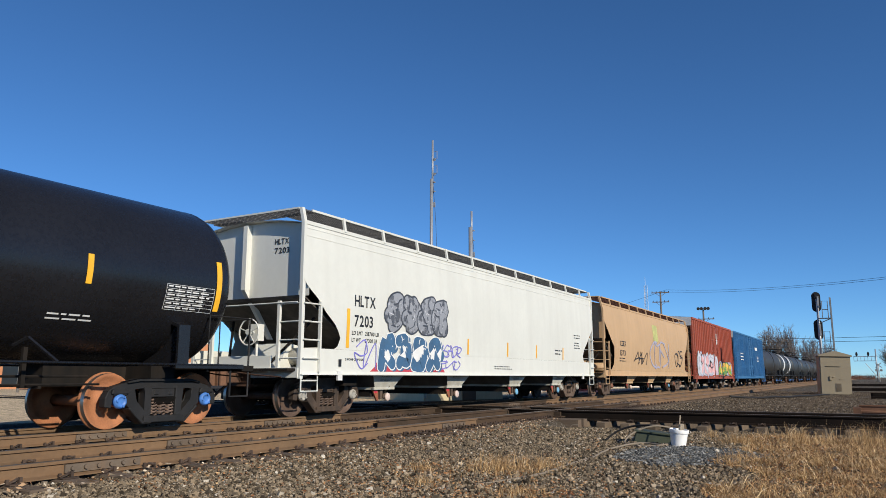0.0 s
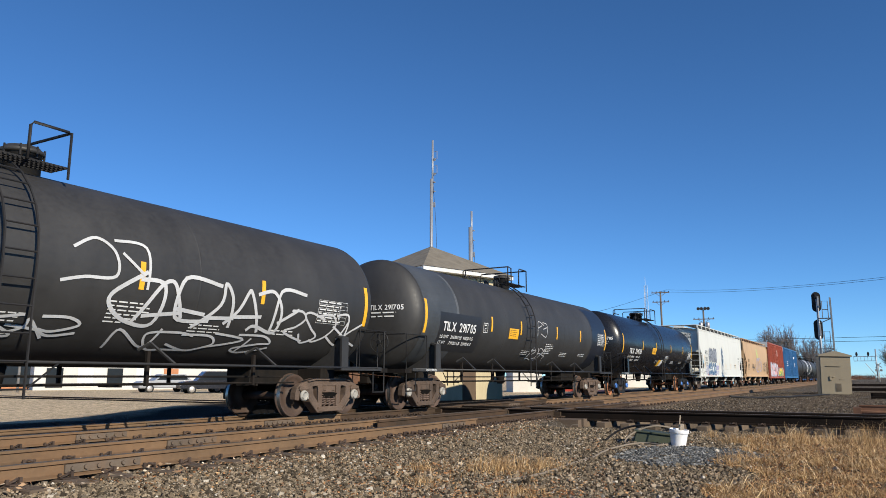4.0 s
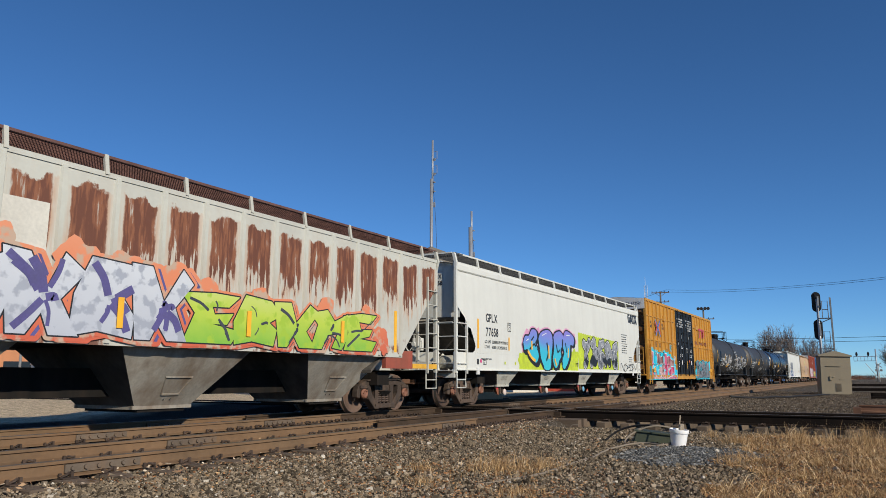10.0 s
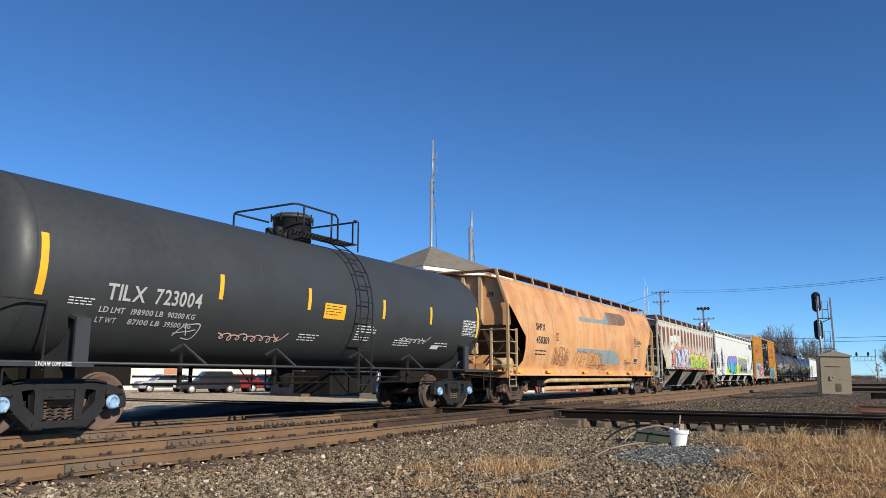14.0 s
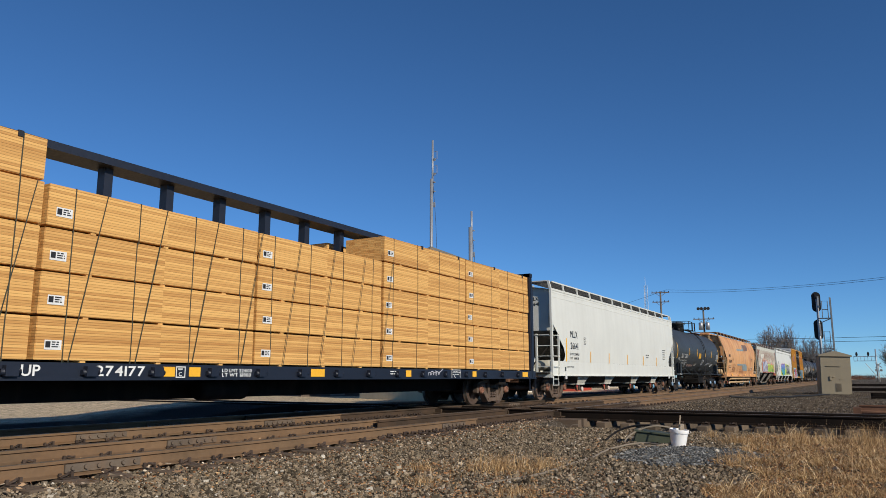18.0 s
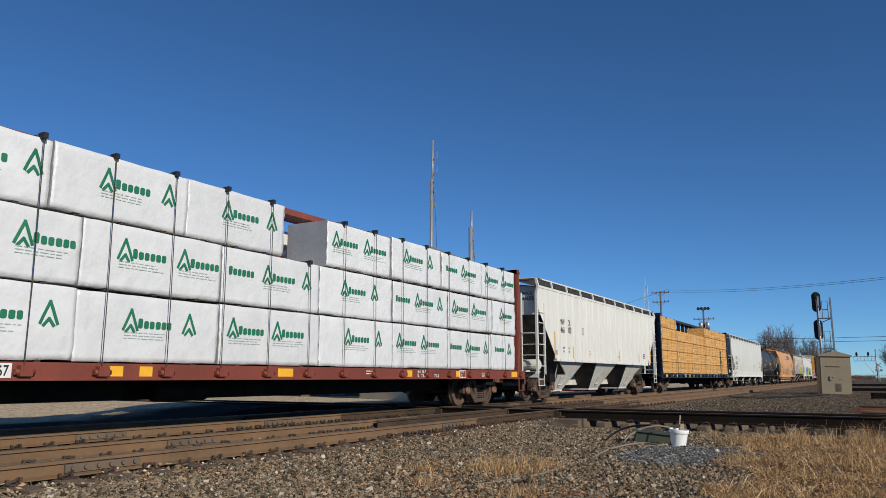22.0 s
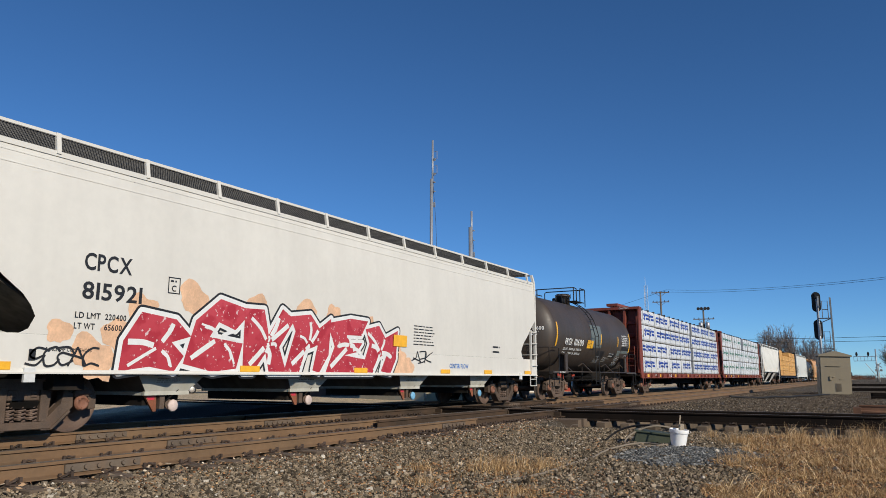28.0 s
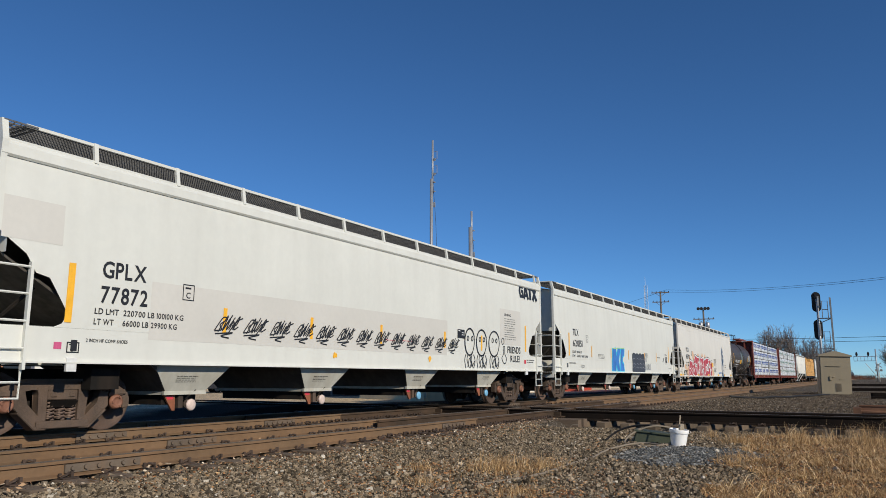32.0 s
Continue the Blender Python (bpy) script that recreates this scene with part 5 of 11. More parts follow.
P_RUSTY = mat("hopper_rusty", (0.51, 0.51, 0.455), 0.7, 0, 0.10, 0.7, streak=(0.48, 0.42, 0.34), samount=0.35)


def rust_panels(m, y0, pw):
    """Brown rust in each panel between the ribs, ragged at its lower edge; y0: first rib, pw: panel width."""
    n, l = m.node_tree.nodes, m.node_tree.links
    p = n["Principled BSDF"]
    old = p.inputs["Base Color"].links[0].from_socket
    tc = n.new("ShaderNodeTexCoord")
    sep = n.new("ShaderNodeSeparateXYZ")
    l.new(tc.outputs["Object"], sep.inputs[0])

    def math_node(op, a, b=None):
        q = n.new("ShaderNodeMath")
        q.operation = op
        for k, v in enumerate((a, b)):
            if v is None:
                continue
            if isinstance(v, (int, float)):
                q.inputs[k].default_value = v
            else:
                l.new(v, q.inputs[k])
        return q.outputs[0]

    def ramp(v, a, b, c=0.0, d=1.0):
        q = n.new("ShaderNodeMapRange")
        for key, x in (("From Min", a), ("From Max", b), ("To Min", c), ("To Max", d)):
            q.inputs[key].default_value = x
        l.new(v, q.inputs["Value"])
        return q.outputs["Result"]

    def streaks(sy, sz, scale, detail):
        mp = n.new("ShaderNodeMapping")
        mp.inputs["Scale"].default_value = (1, sy, sz)
        l.new(tc.outputs["Object"], mp.inputs["Vector"])
        s = n.new("ShaderNodeTexNoise")
        s.inputs["Scale"].default_value, s.inputs["Detail"].default_value, s.inputs["Roughness"].default_value = scale, detail, 0.6
        l.new(mp.outputs[0], s.inputs["Vector"])
        return s.outputs["Fac"]

    pan = math_node("DIVIDE", math_node("SUBTRACT", sep.outputs["Y"], y0), pw)
    fr = math_node("FRACT", pan)
    wn_ = n.new("ShaderNodeTexWhiteNoise")
    wn_.noise_dimensions = "1D"
    l.new(math_node("FLOOR", pan), wn_.inputs["W"])
    foot = ramp(wn_.outputs["Value"], 0, 1, 2.45, 2.80)                 # how far down each panel has rusted
    side = math_node("MULTIPLY", ramp(fr, 0.12, 0.22), ramp(fr, 0.88, 0.76))
    fine, broad = streaks(5.0, 0.7, 2.2, 6), streaks(1.6, 1.2, 2.0, 6)
    ragged = math_node("ADD", foot, ramp(fine, 0.3, 0.7, 0.55, -0.40))
    body = ramp(math_node("SUBTRACT", sep.outputs["Z"], ragged), -0.03, 0.05)
    top = ramp(math_node("ADD", sep.outputs["Z"], ramp(broad, 0.3, 0.7, -0.12, 0.12)), 3.74, 3.70)
    fac = math_node("MULTIPLY", math_node("MULTIPLY", body, top), ramp(math_node("ADD", side, ramp(broad, 0.3, 0.7, -0.2, 0.35)), 0.34, 0.62))
    fac = math_node("MULTIPLY", fac, ramp(fine, 0.28, 0.40))
    low = math_node("MULTIPLY", ramp(sep.outputs["Z"], 1.85, 1.5), ramp(broad, 0.54, 0.60, 0.0, 0.8))
    fac = math_node("MAXIMUM", fac, low)
    # a tan stain round the rust
    halo = math_node("MULTIPLY", ramp(math_node("SUBTRACT", sep.outputs["Z"], ragged), -0.45, 0.05, 0.0, 0.85), top)
    for colour, f in (((0.47, 0.24, 0.11, 1), math_node("MULTIPLY", math_node("MULTIPLY", halo, math_node("MULTIPLY", ramp(fr, 0.03, 0.20), ramp(fr, 0.97, 0.80))), ramp(fine, 0.36, 0.60))), ((0.24, 0.095, 0.045, 1), fac), ((0.135, 0.050, 0.028, 1), math_node("MULTIPLY", fac, ramp(fine, 0.44, 0.54)))):
        mx = n.new("ShaderNodeMix")
        mx.data_type = "RGBA"
        mx.inputs["B"].default_value = colour
        l.new(f, mx.inputs["Factor"])
        l.new(old, mx.inputs["A"])
        old = mx.outputs["Result"]
    l.new(old, p.inputs["Base Color"])


rust_panels(P_RUSTY, -8.215 + 1.85, (16.43 - 3.7) / 14)
P_RIB = mat("rib_cream", (0.50, 0.50, 0.44), 0.7, 0, 0.12, 0.7, streak=(0.40, 0.27, 0.16), samount=0.35)
# Brown dirt streaks on a grey that also carries the inward slopes' shade.
P_BAY = mat("bay_dirty", (0.30, 0.275, 0.23), 0.75, 0, 0.35, 1.4, streak=(0.13, 0.085, 0.05), samount=0.9, sscale=(1.5, 1.5, 0.6))
P_ORANGE = mat("hopper_orange", (0.64, 0.325, 0.115), 0.65, 0, 0.12, 0.8, streak=(0.46, 0.20, 0.08), samount=0.5, sscale=(1.2, 1.2, 0.16))


def sun_bleached(m):
    """Pale and brown weather streaks hanging down a faded orange side."""
    n, l = m.node_tree.nodes, m.node_tree.links
    p = n["Principled BSDF"]
    old = p.inputs["Base Color"].links[0].from_socket
    tc = n.new("ShaderNodeTexCoord")
    for colour, scale, s, lo, hi, most in (((0.63, 0.39, 0.19, 1), (1, 0.7, 0.16), 2.0, 0.40, 0.64, 0.75), ((0.38, 0.15, 0.06, 1), (1, 0.6, 0.5), 1.6, 0.47, 0.68, 0.75), ((0.62, 0.41, 0.22, 1), (1, 5.0, 0.2), 1.6, 0.50, 0.70, 0.5), ((0.34, 0.13, 0.05, 1), (1, 6.0, 0.22), 1.7, 0.56, 0.74, 0.6), ((0.30, 0.12, 0.05, 1), (1, 1.0, 9.0), 1.2, 0.60, 0.74, 0.35)):
        mp = n.new("ShaderNodeMapping")
        mp.inputs["Scale"].default_value = scale
        mp.inputs["Location"].default_value = (0, s * 3, hi)
        l.new(tc.outputs["Object"], mp.inputs["Vector"])
        q = n.new("ShaderNodeTexNoise")
        q.inputs["Scale"].default_value, q.inputs["Detail"].default_value = s, 7
        l.new(mp.outputs[0], q.inputs["Vector"])
        f = n.new("ShaderNodeMapRange")
        f.inputs["From Min"].default_value, f.inputs["From Max"].default_value, f.inputs["To Max"].default_value = lo, hi, most
        l.new(q.outputs["Fac"], f.inputs["Value"])
        mx = n.new("ShaderNodeMix")
        mx.data_type = "RGBA"
        mx.inputs["B"].default_value = colour
        l.new(f.outputs["Result"], mx.inputs["Factor"])
        l.new(old, mx.inputs["A"])
        old = mx.outputs["Result"]
    l.new(old, p.inputs["Base Color"])


sun_bleached(P_ORANGE)
P_SHEND = mat("faded_cream_yellow", (0.50, 0.36, 0.19), 0.65, 0, 0.2, 1.5, streak=(0.25, 0.11, 0.05), samount=0.7)
P_GLOSS = mat("tank_gloss_black", (0.012, 0.012, 0.014), 0.28, 0, 0.2, 1.0)
P_MATTE = mat("tank_matte_black", (0.036, 0.0345, 0.033), 0.55, 0, 0.25, 0.8, streak=(0.06, 0.058, 0.055), samount=0.4, sscale=(1.2, 1.2, 0.2))
P_DGREY = mat("tank_dark_grey", (0.042, 0.045, 0.046), 0.5, 0, 0.18, 0.7)
P_BROWN = mat("tank_brown_black", (0.055, 0.044, 0.036), 0.5, 0, 0.25, 0.9, streak=(0.09, 0.06, 0.04), samount=0.6)
P_YELLOW = mat("boxcar_yellow", (0.52, 0.265, 0.028), 0.55, 0, 0.16, 0.8, streak=(0.36, 0.15, 0.03), samount=0.6, sscale=(2.5, 2.5, 0.2))
P_DOOR = mat("door_black", (0.015, 0.016, 0.018), 0.55, 0, 0.25, 1.5, spec=0.25)
P_RED = mat("boxcar_red", (0.33, 0.075, 0.04), 0.65, 0, 0.2, 1.0, streak=(0.22, 0.08, 0.05), samount=0.6)
P_BLUE = mat("boxcar_blue", (0.035, 0.13, 0.30), 0.6, 0, 0.2, 1.0, streak=(0.10, 0.20, 0.33), samount=0.4)
P_NAVY = mat("beam_navy", (0.011, 0.015, 0.028), 0.5, 0, 0.2, 1.0)
P_BEAM = mat("beam_oxide_red", (0.19, 0.045, 0.027), 0.6, 0, 0.25, 1.0, streak=(0.16, 0.05, 0.03), samount=0.6)

for a, b, pm, lab in ((319.5, 333.5, P_MATTE, "black tank car far down the track"), (302.5, 316.5, P_DGREY, "dark grey tank car far down the track"), (285.5, 299.5, P_DGREY, "dull grey tank car far down the track"), (336.5, 350.5, P_MATTE, "black tank car far down the track")):
    tank("tank_car", lab, a, b, pm, far=True)
tank("tank_car", "dark tank car with two white painted bands", 269.0, 283.0, P_DGREY, far=True, band=[(-4.6, -3.2), (3.2, 4.6)])
tank("tank_car", "dull black tank car with a white scrawl", 251.8, 266.5, P_MATTE, far=True)
blue_car, blue_at, _ = boxcar("boxcar", "faded blue ribbed steel boxcar", 230.3, 249.3, P_BLUE, P_BLUE, zt=4.75, far=True, belts=(), door=3.0)
red_car, red_at, _ = boxcar("boxcar", "weathered red ribbed boxcar with graffiti", 213.3, 228.9, P_RED, P_RED, zt=4.75, far=True, belts=(), door=3.0)
tan_car, tan_at, _ = hopper("covered_hopper", "tan curved-side covered hopper with graffiti", 194.47, 211.9, P_TAN, k=0.25, bays=3, walk_mat=GRATER, zs=1.15, sill=0.93, cuts=CUT_DEEP)
hl_car, hl_at, hl_h = hopper("covered_hopper", "clean white covered hopper with purple and red graffiti", 174.4, 192.9, P_WHITE, k=0.13, bay_mat=P_BAYW, cap="grey", zs=1.45, sill=0.92, cuts=CUT_ROUND)
t1_car, t1_at, t1_h = tank("tank_car", "glossy black tank car with white lettering", 156.72, 172.3, P_GLOSS, cap="blue", dome=(0.15, 0.34, 0.50), deck=(-1.15, None, -0.34, 0.75))
t2_car, t2_at, t2_h = tank("tank_car", "dull black tank car with repainted end patches", 138.46, 154.04, P_MATTE, cap="grey", R=1.53, ladder_y=-0.77, dome=(0.22, 0.27, 0.50))
t3_car, t3_at, t3_h = tank("tank_car", "dull black tank car covered with white scrawls", 120.5, 135.9, P_MATTE, cap="grey", R=1.53)
BX_POSTS = [s * (2.56 + 0.843 * i - (0.04 if i == 0 else 0.0)) for i in range(8) for s in (-1, 1)] + [-9.075, 9.075]
bx_car, bx_at, bx_h = boxcar("boxcar", "yellow high-cube boxcar with black plug doors and graffiti", 99.66, 117.89, P_YELLOW, P_DOOR, cap="rust", door=4.8, door_off=0.06, posts=BX_POSTS)
g1_car, g1_at, g1_h = hopper("covered_hopper", "white covered hopper with blue and lime graffiti", 78.98, 98.09, P_WHITE, k=0.10, bay_mat=P_BAYW)
m1_car, m1_at, m1_h = hopper("covered_hopper", "grey-white ribbed hopper streaked with brown rust", 61.47, 77.9, P_RUSTY, k=0.0, zt=3.96, zs=1.36, bays=3, ribs=15, walk_mat=GRATER, edge=GRATER, rib_mat=P_RIB, rail=P_RIB, bay_mat=P_BAY, cut=(3.35, 1.40, 1.75))
sh_car, sh_at, sh_h = hopper("covered_hopper", "faded orange round-sided covered hopper with blue patches", 42.0, 60.37, P_ORANGE, k=0.62, zt=4.10, walk_mat=GRATER, edge=GRATER, pipes=True, bays=4, bay_mat=UNDER, rail=P_SHEND, pipe_mat=P_SHEND, zs=1.15, sill=0.93, cuts=CUT_DEEP)
t4_car, t4_at, t4_h = tank("tank_car", "dark grey tank car with white scribbles", 26.3, 40.15, P_DGREY, cap="pale", R=1.50, cz=2.55, ladder_y=0.88, dome=(0.08, 0.46, 0.62), deck=(-0.88, 0.63, 1.22, 1.44), stays=(-0.58, -0.24, 0.16, 0.48))
ml_car, ml_at, ml_h = hopper("covered_hopper", "plain clean white covered hopper", 5.49, 24.65, P_WHITE, k=0.13, bay_mat=P_BAYW, zs=1.45, sill=0.92, cuts=CUT_ROUND)
b1_car, b1_at, b1_h = centerbeam("lumber_car", "dark blue centre-beam car loaded with bare lumber", -18.49, 3.96, P_NAVY)
m2_car, m2_at, m2_h = hopper("covered_hopper", "grey-white ribbed three-bay covered hopper", -36.21, -19.79, P_GREY, k=0.0, zt=4.05, zs=1.47, bays=3, ribs=17, bay_mat=P_GREYB, rib_mat=mat("rib_white", (0.68, 0.67, 0.62), 0.6, 0, 0.06, 0.8, streak=(0.50, 0.46, 0.38), samount=0.25), cut=(3.35, 1.50, 1.75))
b2_car, b2_at, b2_h = centerbeam("lumber_car", "oxide-red centre-beam car with white-wrapped lumber, green marks", -59.91, -37.27, P_BEAM)
b3_car, b3_at, b3_h = centerbeam("lumber_car", "oxide-red centre-beam car with white-wrapped lumber, blue marks", -83.52, -61.04, P_BEAM)
t5_car, t5_at, t5_h = tank("tank_car", "short brown-black tank car with grey patches", -95.02, -85.18, P_BROWN, cap="rust", R=1.47, cz=2.58, bolster=0.98, dome=(-0.25, 0.30, 0.46), deck=(-1.2, None, -0.7, -0.05), stays=(-0.76, -0.30, 0.30, 0.76))
cp_car, cp_at, cp_h = hopper("covered_hopper", "cream covered hopper with large red graffiti", -116.66, -97.33, P_CREAM, k=0.13, bay_mat=P_BAYW, zs=1.45, sill=0.92, cuts=CUT_ROUND)
t6_car, t6_at, t6_h = hopper("covered_hopper", "white covered hopper with a blue graffito", -137.05, -117.85, P_WHITE, k=0.10, bay_mat=P_BAYW)
g2_car, g2_at, g2_h = hopper("covered_hopper", "white covered hopper with a row of black tags", -157.5, -138.3, P_WHITE, k=0.10, bay_mat=P_BAYW)
hopper("covered_hopper", "white covered hopper following at the near end", -178.0, -158.9, P_WHITE, k=0.10, bay_mat=P_BAYW)
# ---- lettering, reflectors and graffiti on the cars ----
def lettering(root, at, lines, material, label="", off=0.006):
    """Each line (words, u, v, height, width) is a part of its own."""
    for s, u, v, h, w in lines:
        bm = bmesh.new()
        text(bm, at, s, u, v, h, w, 0, off)
        part("lettering", bm, material, root, label)


def small_print(root, at, boxes, material, gap=0.66, lift=0.006):
    """Fine print: bars."""
    for u, v, w, h, rows in boxes:
        bm = bmesh.new()
        bars(bm, at, u, v, w, h, rows, gap=gap, off=lift)
        part("small_print", bm, material, root)


def plate(root, at, u, v, w, h, material, name="placard", off=0.006):
    bm = bmesh.new()
    patch(bm, at, u, u + w, v, v + h, 0, off, max(1, int(w / 0.4)))
    return part(name, bm, material, root)


def outline_plate(root, at, u, v, w, h, material):
    bm = bmesh.new()
    t = 0.018
    for a, b, c, d in ((u, u + w, v, v + t), (u, u + w, v + h - t, v + h), (u, u + t, v + t, v + h - t), (u + w - t, u + w, v + t, v + h - t)):
        patch(bm, at, a, b, c, d)
    text(bm, at, "C", u + w * 0.3, v + h * 0.15, h * 0.35)
    bars(bm, at, u + w * 0.2, v + h * 0.62, w * 0.6, h * 0.2, 1)
    return part("stencil_box", bm, material, root)


def wordmark(bm, at, u, v, w, h, n, mi=0, seed=1, off=0.006, fill=0.80):
    """A row of plain solid blocks in place of a trade name, the first one taller."""
    rng = random.Random(seed)
    cw = w / n
    for i in range(n):
        a = u + cw * i
        b = a + cw * (fill + rng.uniform(-0.06, 0.08))
        t = v + h * (1.0 if i == 0 else 0.78)
        r = 0.22 * (b - a)
        quad(bm, [at(a, v + r, off), at(a + r, v, off), at(b - r, v, off), at(b, v + r, off)], mi)
        quad(bm, [at(a, v + r, off), at(b, v + r, off), at(b, t - r, off), at(a, t - r, off)], mi)
        quad(bm, [at(a, t - r, off), at(b, t - r, off), at(b - r, t, off), at(a + r, t, off)], mi)


def block_emblem(root, at, u, v, w, h, material):
    """Four heavy black shapes: a company's emblem."""
    bm = bmesh.new()
    t, c = h * 0.30, w / 4
    lo, hi = v + t / 2, v + h - t / 2
    stroke(bm, at, [(u + c * 0.92, hi), (u + c * 0.30, hi), (u + c * 0.17, v + h * 0.5), (u + c * 0.30, lo), (u + c * 0.80, lo), (u + c * 0.80, v + h * 0.5), (u + c * 0.5, v + h * 0.5)], t, 0.008, 0, ends=False)
    stroke(bm, at, [(u + c * 1.06, v), (u + c * 1.52, v + h * 0.97)], t, 0.0085, 0, ends=False)
    stroke(bm, at, [(u + c * 1.52, v + h * 0.97), (u + c * 1.98, v)], t, 0.0087, 0, ends=False)
    stroke(bm, at, [(u + c * 1.2, v + h * 0.26), (u + c * 1.85, v + h * 0.26)], t * 0.7, 0.0089, 0, ends=False)
    stroke(bm, at, [(u + c * 1.95, hi), (u + c * 2.95, hi)], t, 0.009, 0, ends=False)
    stroke(bm, at, [(u + c * 2.45, v), (u + c * 2.45, hi)], t * 1.15, 0.0093, 0, ends=False)
    stroke(bm, at, [(u + c * 3.02, v), (u + c * 3.88, v + h)], t * 1.1, 0.0096, 0, ends=False)
    stroke(bm, at, [(u + c * 3.02, v + h), (u + c * 3.88, v)], t * 1.1, 0.0099, 0, ends=False)
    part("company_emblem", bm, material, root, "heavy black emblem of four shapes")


def end_marks(root, H, lines, material, y0=None):
    def at(u, v, off=0.0):
        return (u, -H + 0.186 - off, v)
    lettering(root, at, lines, material)


def hopper_marks(root, at, H, a, b, u, va, vb, vr, stripe, strips, ink=None, hgt=0.25, wa=0.8, wb=0.85, sv=1.48, sh=0.45, big=0.88, loads=("220400 LB", "65600 LB"), sill=1.07):
    ink = ink or INK
    lettering(root, at, [(a, u, va, hgt, wa), (b, u, vb, hgt, wb)], ink)
    for i, words in enumerate(loads):
        lettering(root, at, [(("LD LMT", "LT WT")[i], u - 0.08, vr + 0.16 - 0.16 * i, 0.088, 0.42 - 0.08 * i), (words, u + 0.42, vr + 0.16 - 0.16 * i, 0.088, 0.062 * len(words))], ink)
    reflectors(root, at, [stripe] if stripe else [], sv, big, 0.11)
    reflectors(root, at, strips, sv, sh, 0.09)
    outline_plate(root, at, u + 1.55, va - 0.22, 0.25, 0.28, ink)
    lettering(root, at, [("2 INCH HF COMP SHOES", -H + 1.5, sill + 0.30, 0.05, 0.72)], ink)
    end_marks(root, H, [(a, 0.62, 3.72, 0.12, 0.40), (b, 0.62, 3.52, 0.12, 0.42)], ink)
    for u0 in (-H + 1.2, H - 1.5):
        bm = bmesh.new()
        box(bm, 1.60, 1.645, u0, u0 + 0.16, sill - 0.14, sill + 0.06)
        part("jacking_pad", bm, mat("pad_white", (0.68, 0.68, 0.66), 0.6), root)
    plate(root, at, -H + 1.26, sill + 0.16, 0.10, 0.16, INK, "lift_hole", 0.012)


def tank_marks(root, at, H, a, b, u, v, w, rows, strips, table, yrect, loads=("206900 LB", "93850 KG", "79100 LB", "35900 KG"), ink=None):
    ink = ink or WHITE
    lettering(root, at, [(a, u, v, 0.25, w * 0.38), (b, u + w * 0.48, v, 0.25, w * 0.52)], ink, off=0.016)
    for i, (name, lb, kg) in enumerate((("LD LMT", *loads[:2]), ("LT WT", *loads[2:]))):
        lettering(root, at, [(name, u - 0.05, v - 0.22 - 0.18 * i, 0.095, w * (0.24 - 0.05 * i)), (lb, u + w * (0.28 if len(lb) > 6 else 0.26), v - 0.22 - 0.18 * i, 0.095, w * (0.33 if len(lb) > 6 else 0.25)), (kg, u + w * 0.66, v - 0.22 - 0.18 * i, 0.095, w * 0.31)], ink, off=0.014)
    reflectors(root, at, [-H + 0.12, H - 0.12], 2.02, 0.92, 0.12)
    reflectors(root, at, strips, 2.26, 0.46, 0.10)
    plate(root, at, yrect[0], yrect[1], 0.74, 0.34, YELLOW, "warning_panel", 0.008)
    small_print(root, lambda p, q, o: at(p, q, o + 0.005), [(yrect[0] + 0.05, yrect[1] + 0.05, 0.62, 0.24, 4)], INK, 0.74)
    # test record stencil
    bm = bmesh.new()
    t0, t1, v0, v1 = table
    for i in range(7):
        vv = v0 + (v1 - v0) * i / 6
        patch(bm, at, t0, t1, vv - 0.003, vv + 0.003, 0, 0.008, 3)
    for i in range(5):
        uu = t0 + (t1 - t0) * i / 4
        patch(bm, at, uu - 0.003, uu + 0.003, v0, v1, 0, 0.0085)
    bars(bm, at, t0 + 0.03, v0 - 0.02, (t1 - t0) * 0.9, v1 - v0, 6, 0, 0.009, None, 0.7)
    part("test_stencil", bm, WHITE, root)
    if H > 6:
        small_print(root, at, [(0.9, 1.62, 0.8, 0.42, 6), (2.6, 1.55, 0.85, 0.2, 3), (4.6, 1.60, 0.9, 0.16, 2), (-1.0, 1.52, 0.7, 0.2, 3)], WHITE)
    def head(p, q, o=0.0):
        r = min(1.0, math.hypot(p, q - 2.56) / 1.5)
        return (p, -H - 0.62 * math.sqrt(1 - r * r) - 0.012 - o, q)
    lettering(root, head, [(a + " " + b, 0.2, 2.62, 0.13, 0.95)], WHITE)
    small_print(root, head, [(0.25, 2.36, 0.8, 0.2, 2)], WHITE)
    lettering(root, lambda p, q, o=0.0: (1.54 + o, p, q), [("2 INCH HF COMP SHOES", -H + 0.1, 1.012, 0.055, 0.55)], WHITE)


def paint_of(name, c, rough=0.5):
    return mat("spray_" + name, c, rough, 0, 0.28, 2.2, streak=tuple(0.55 * x + 0.05 for x in c), samount=0.5, sscale=(2.5, 2.5, 2.5))


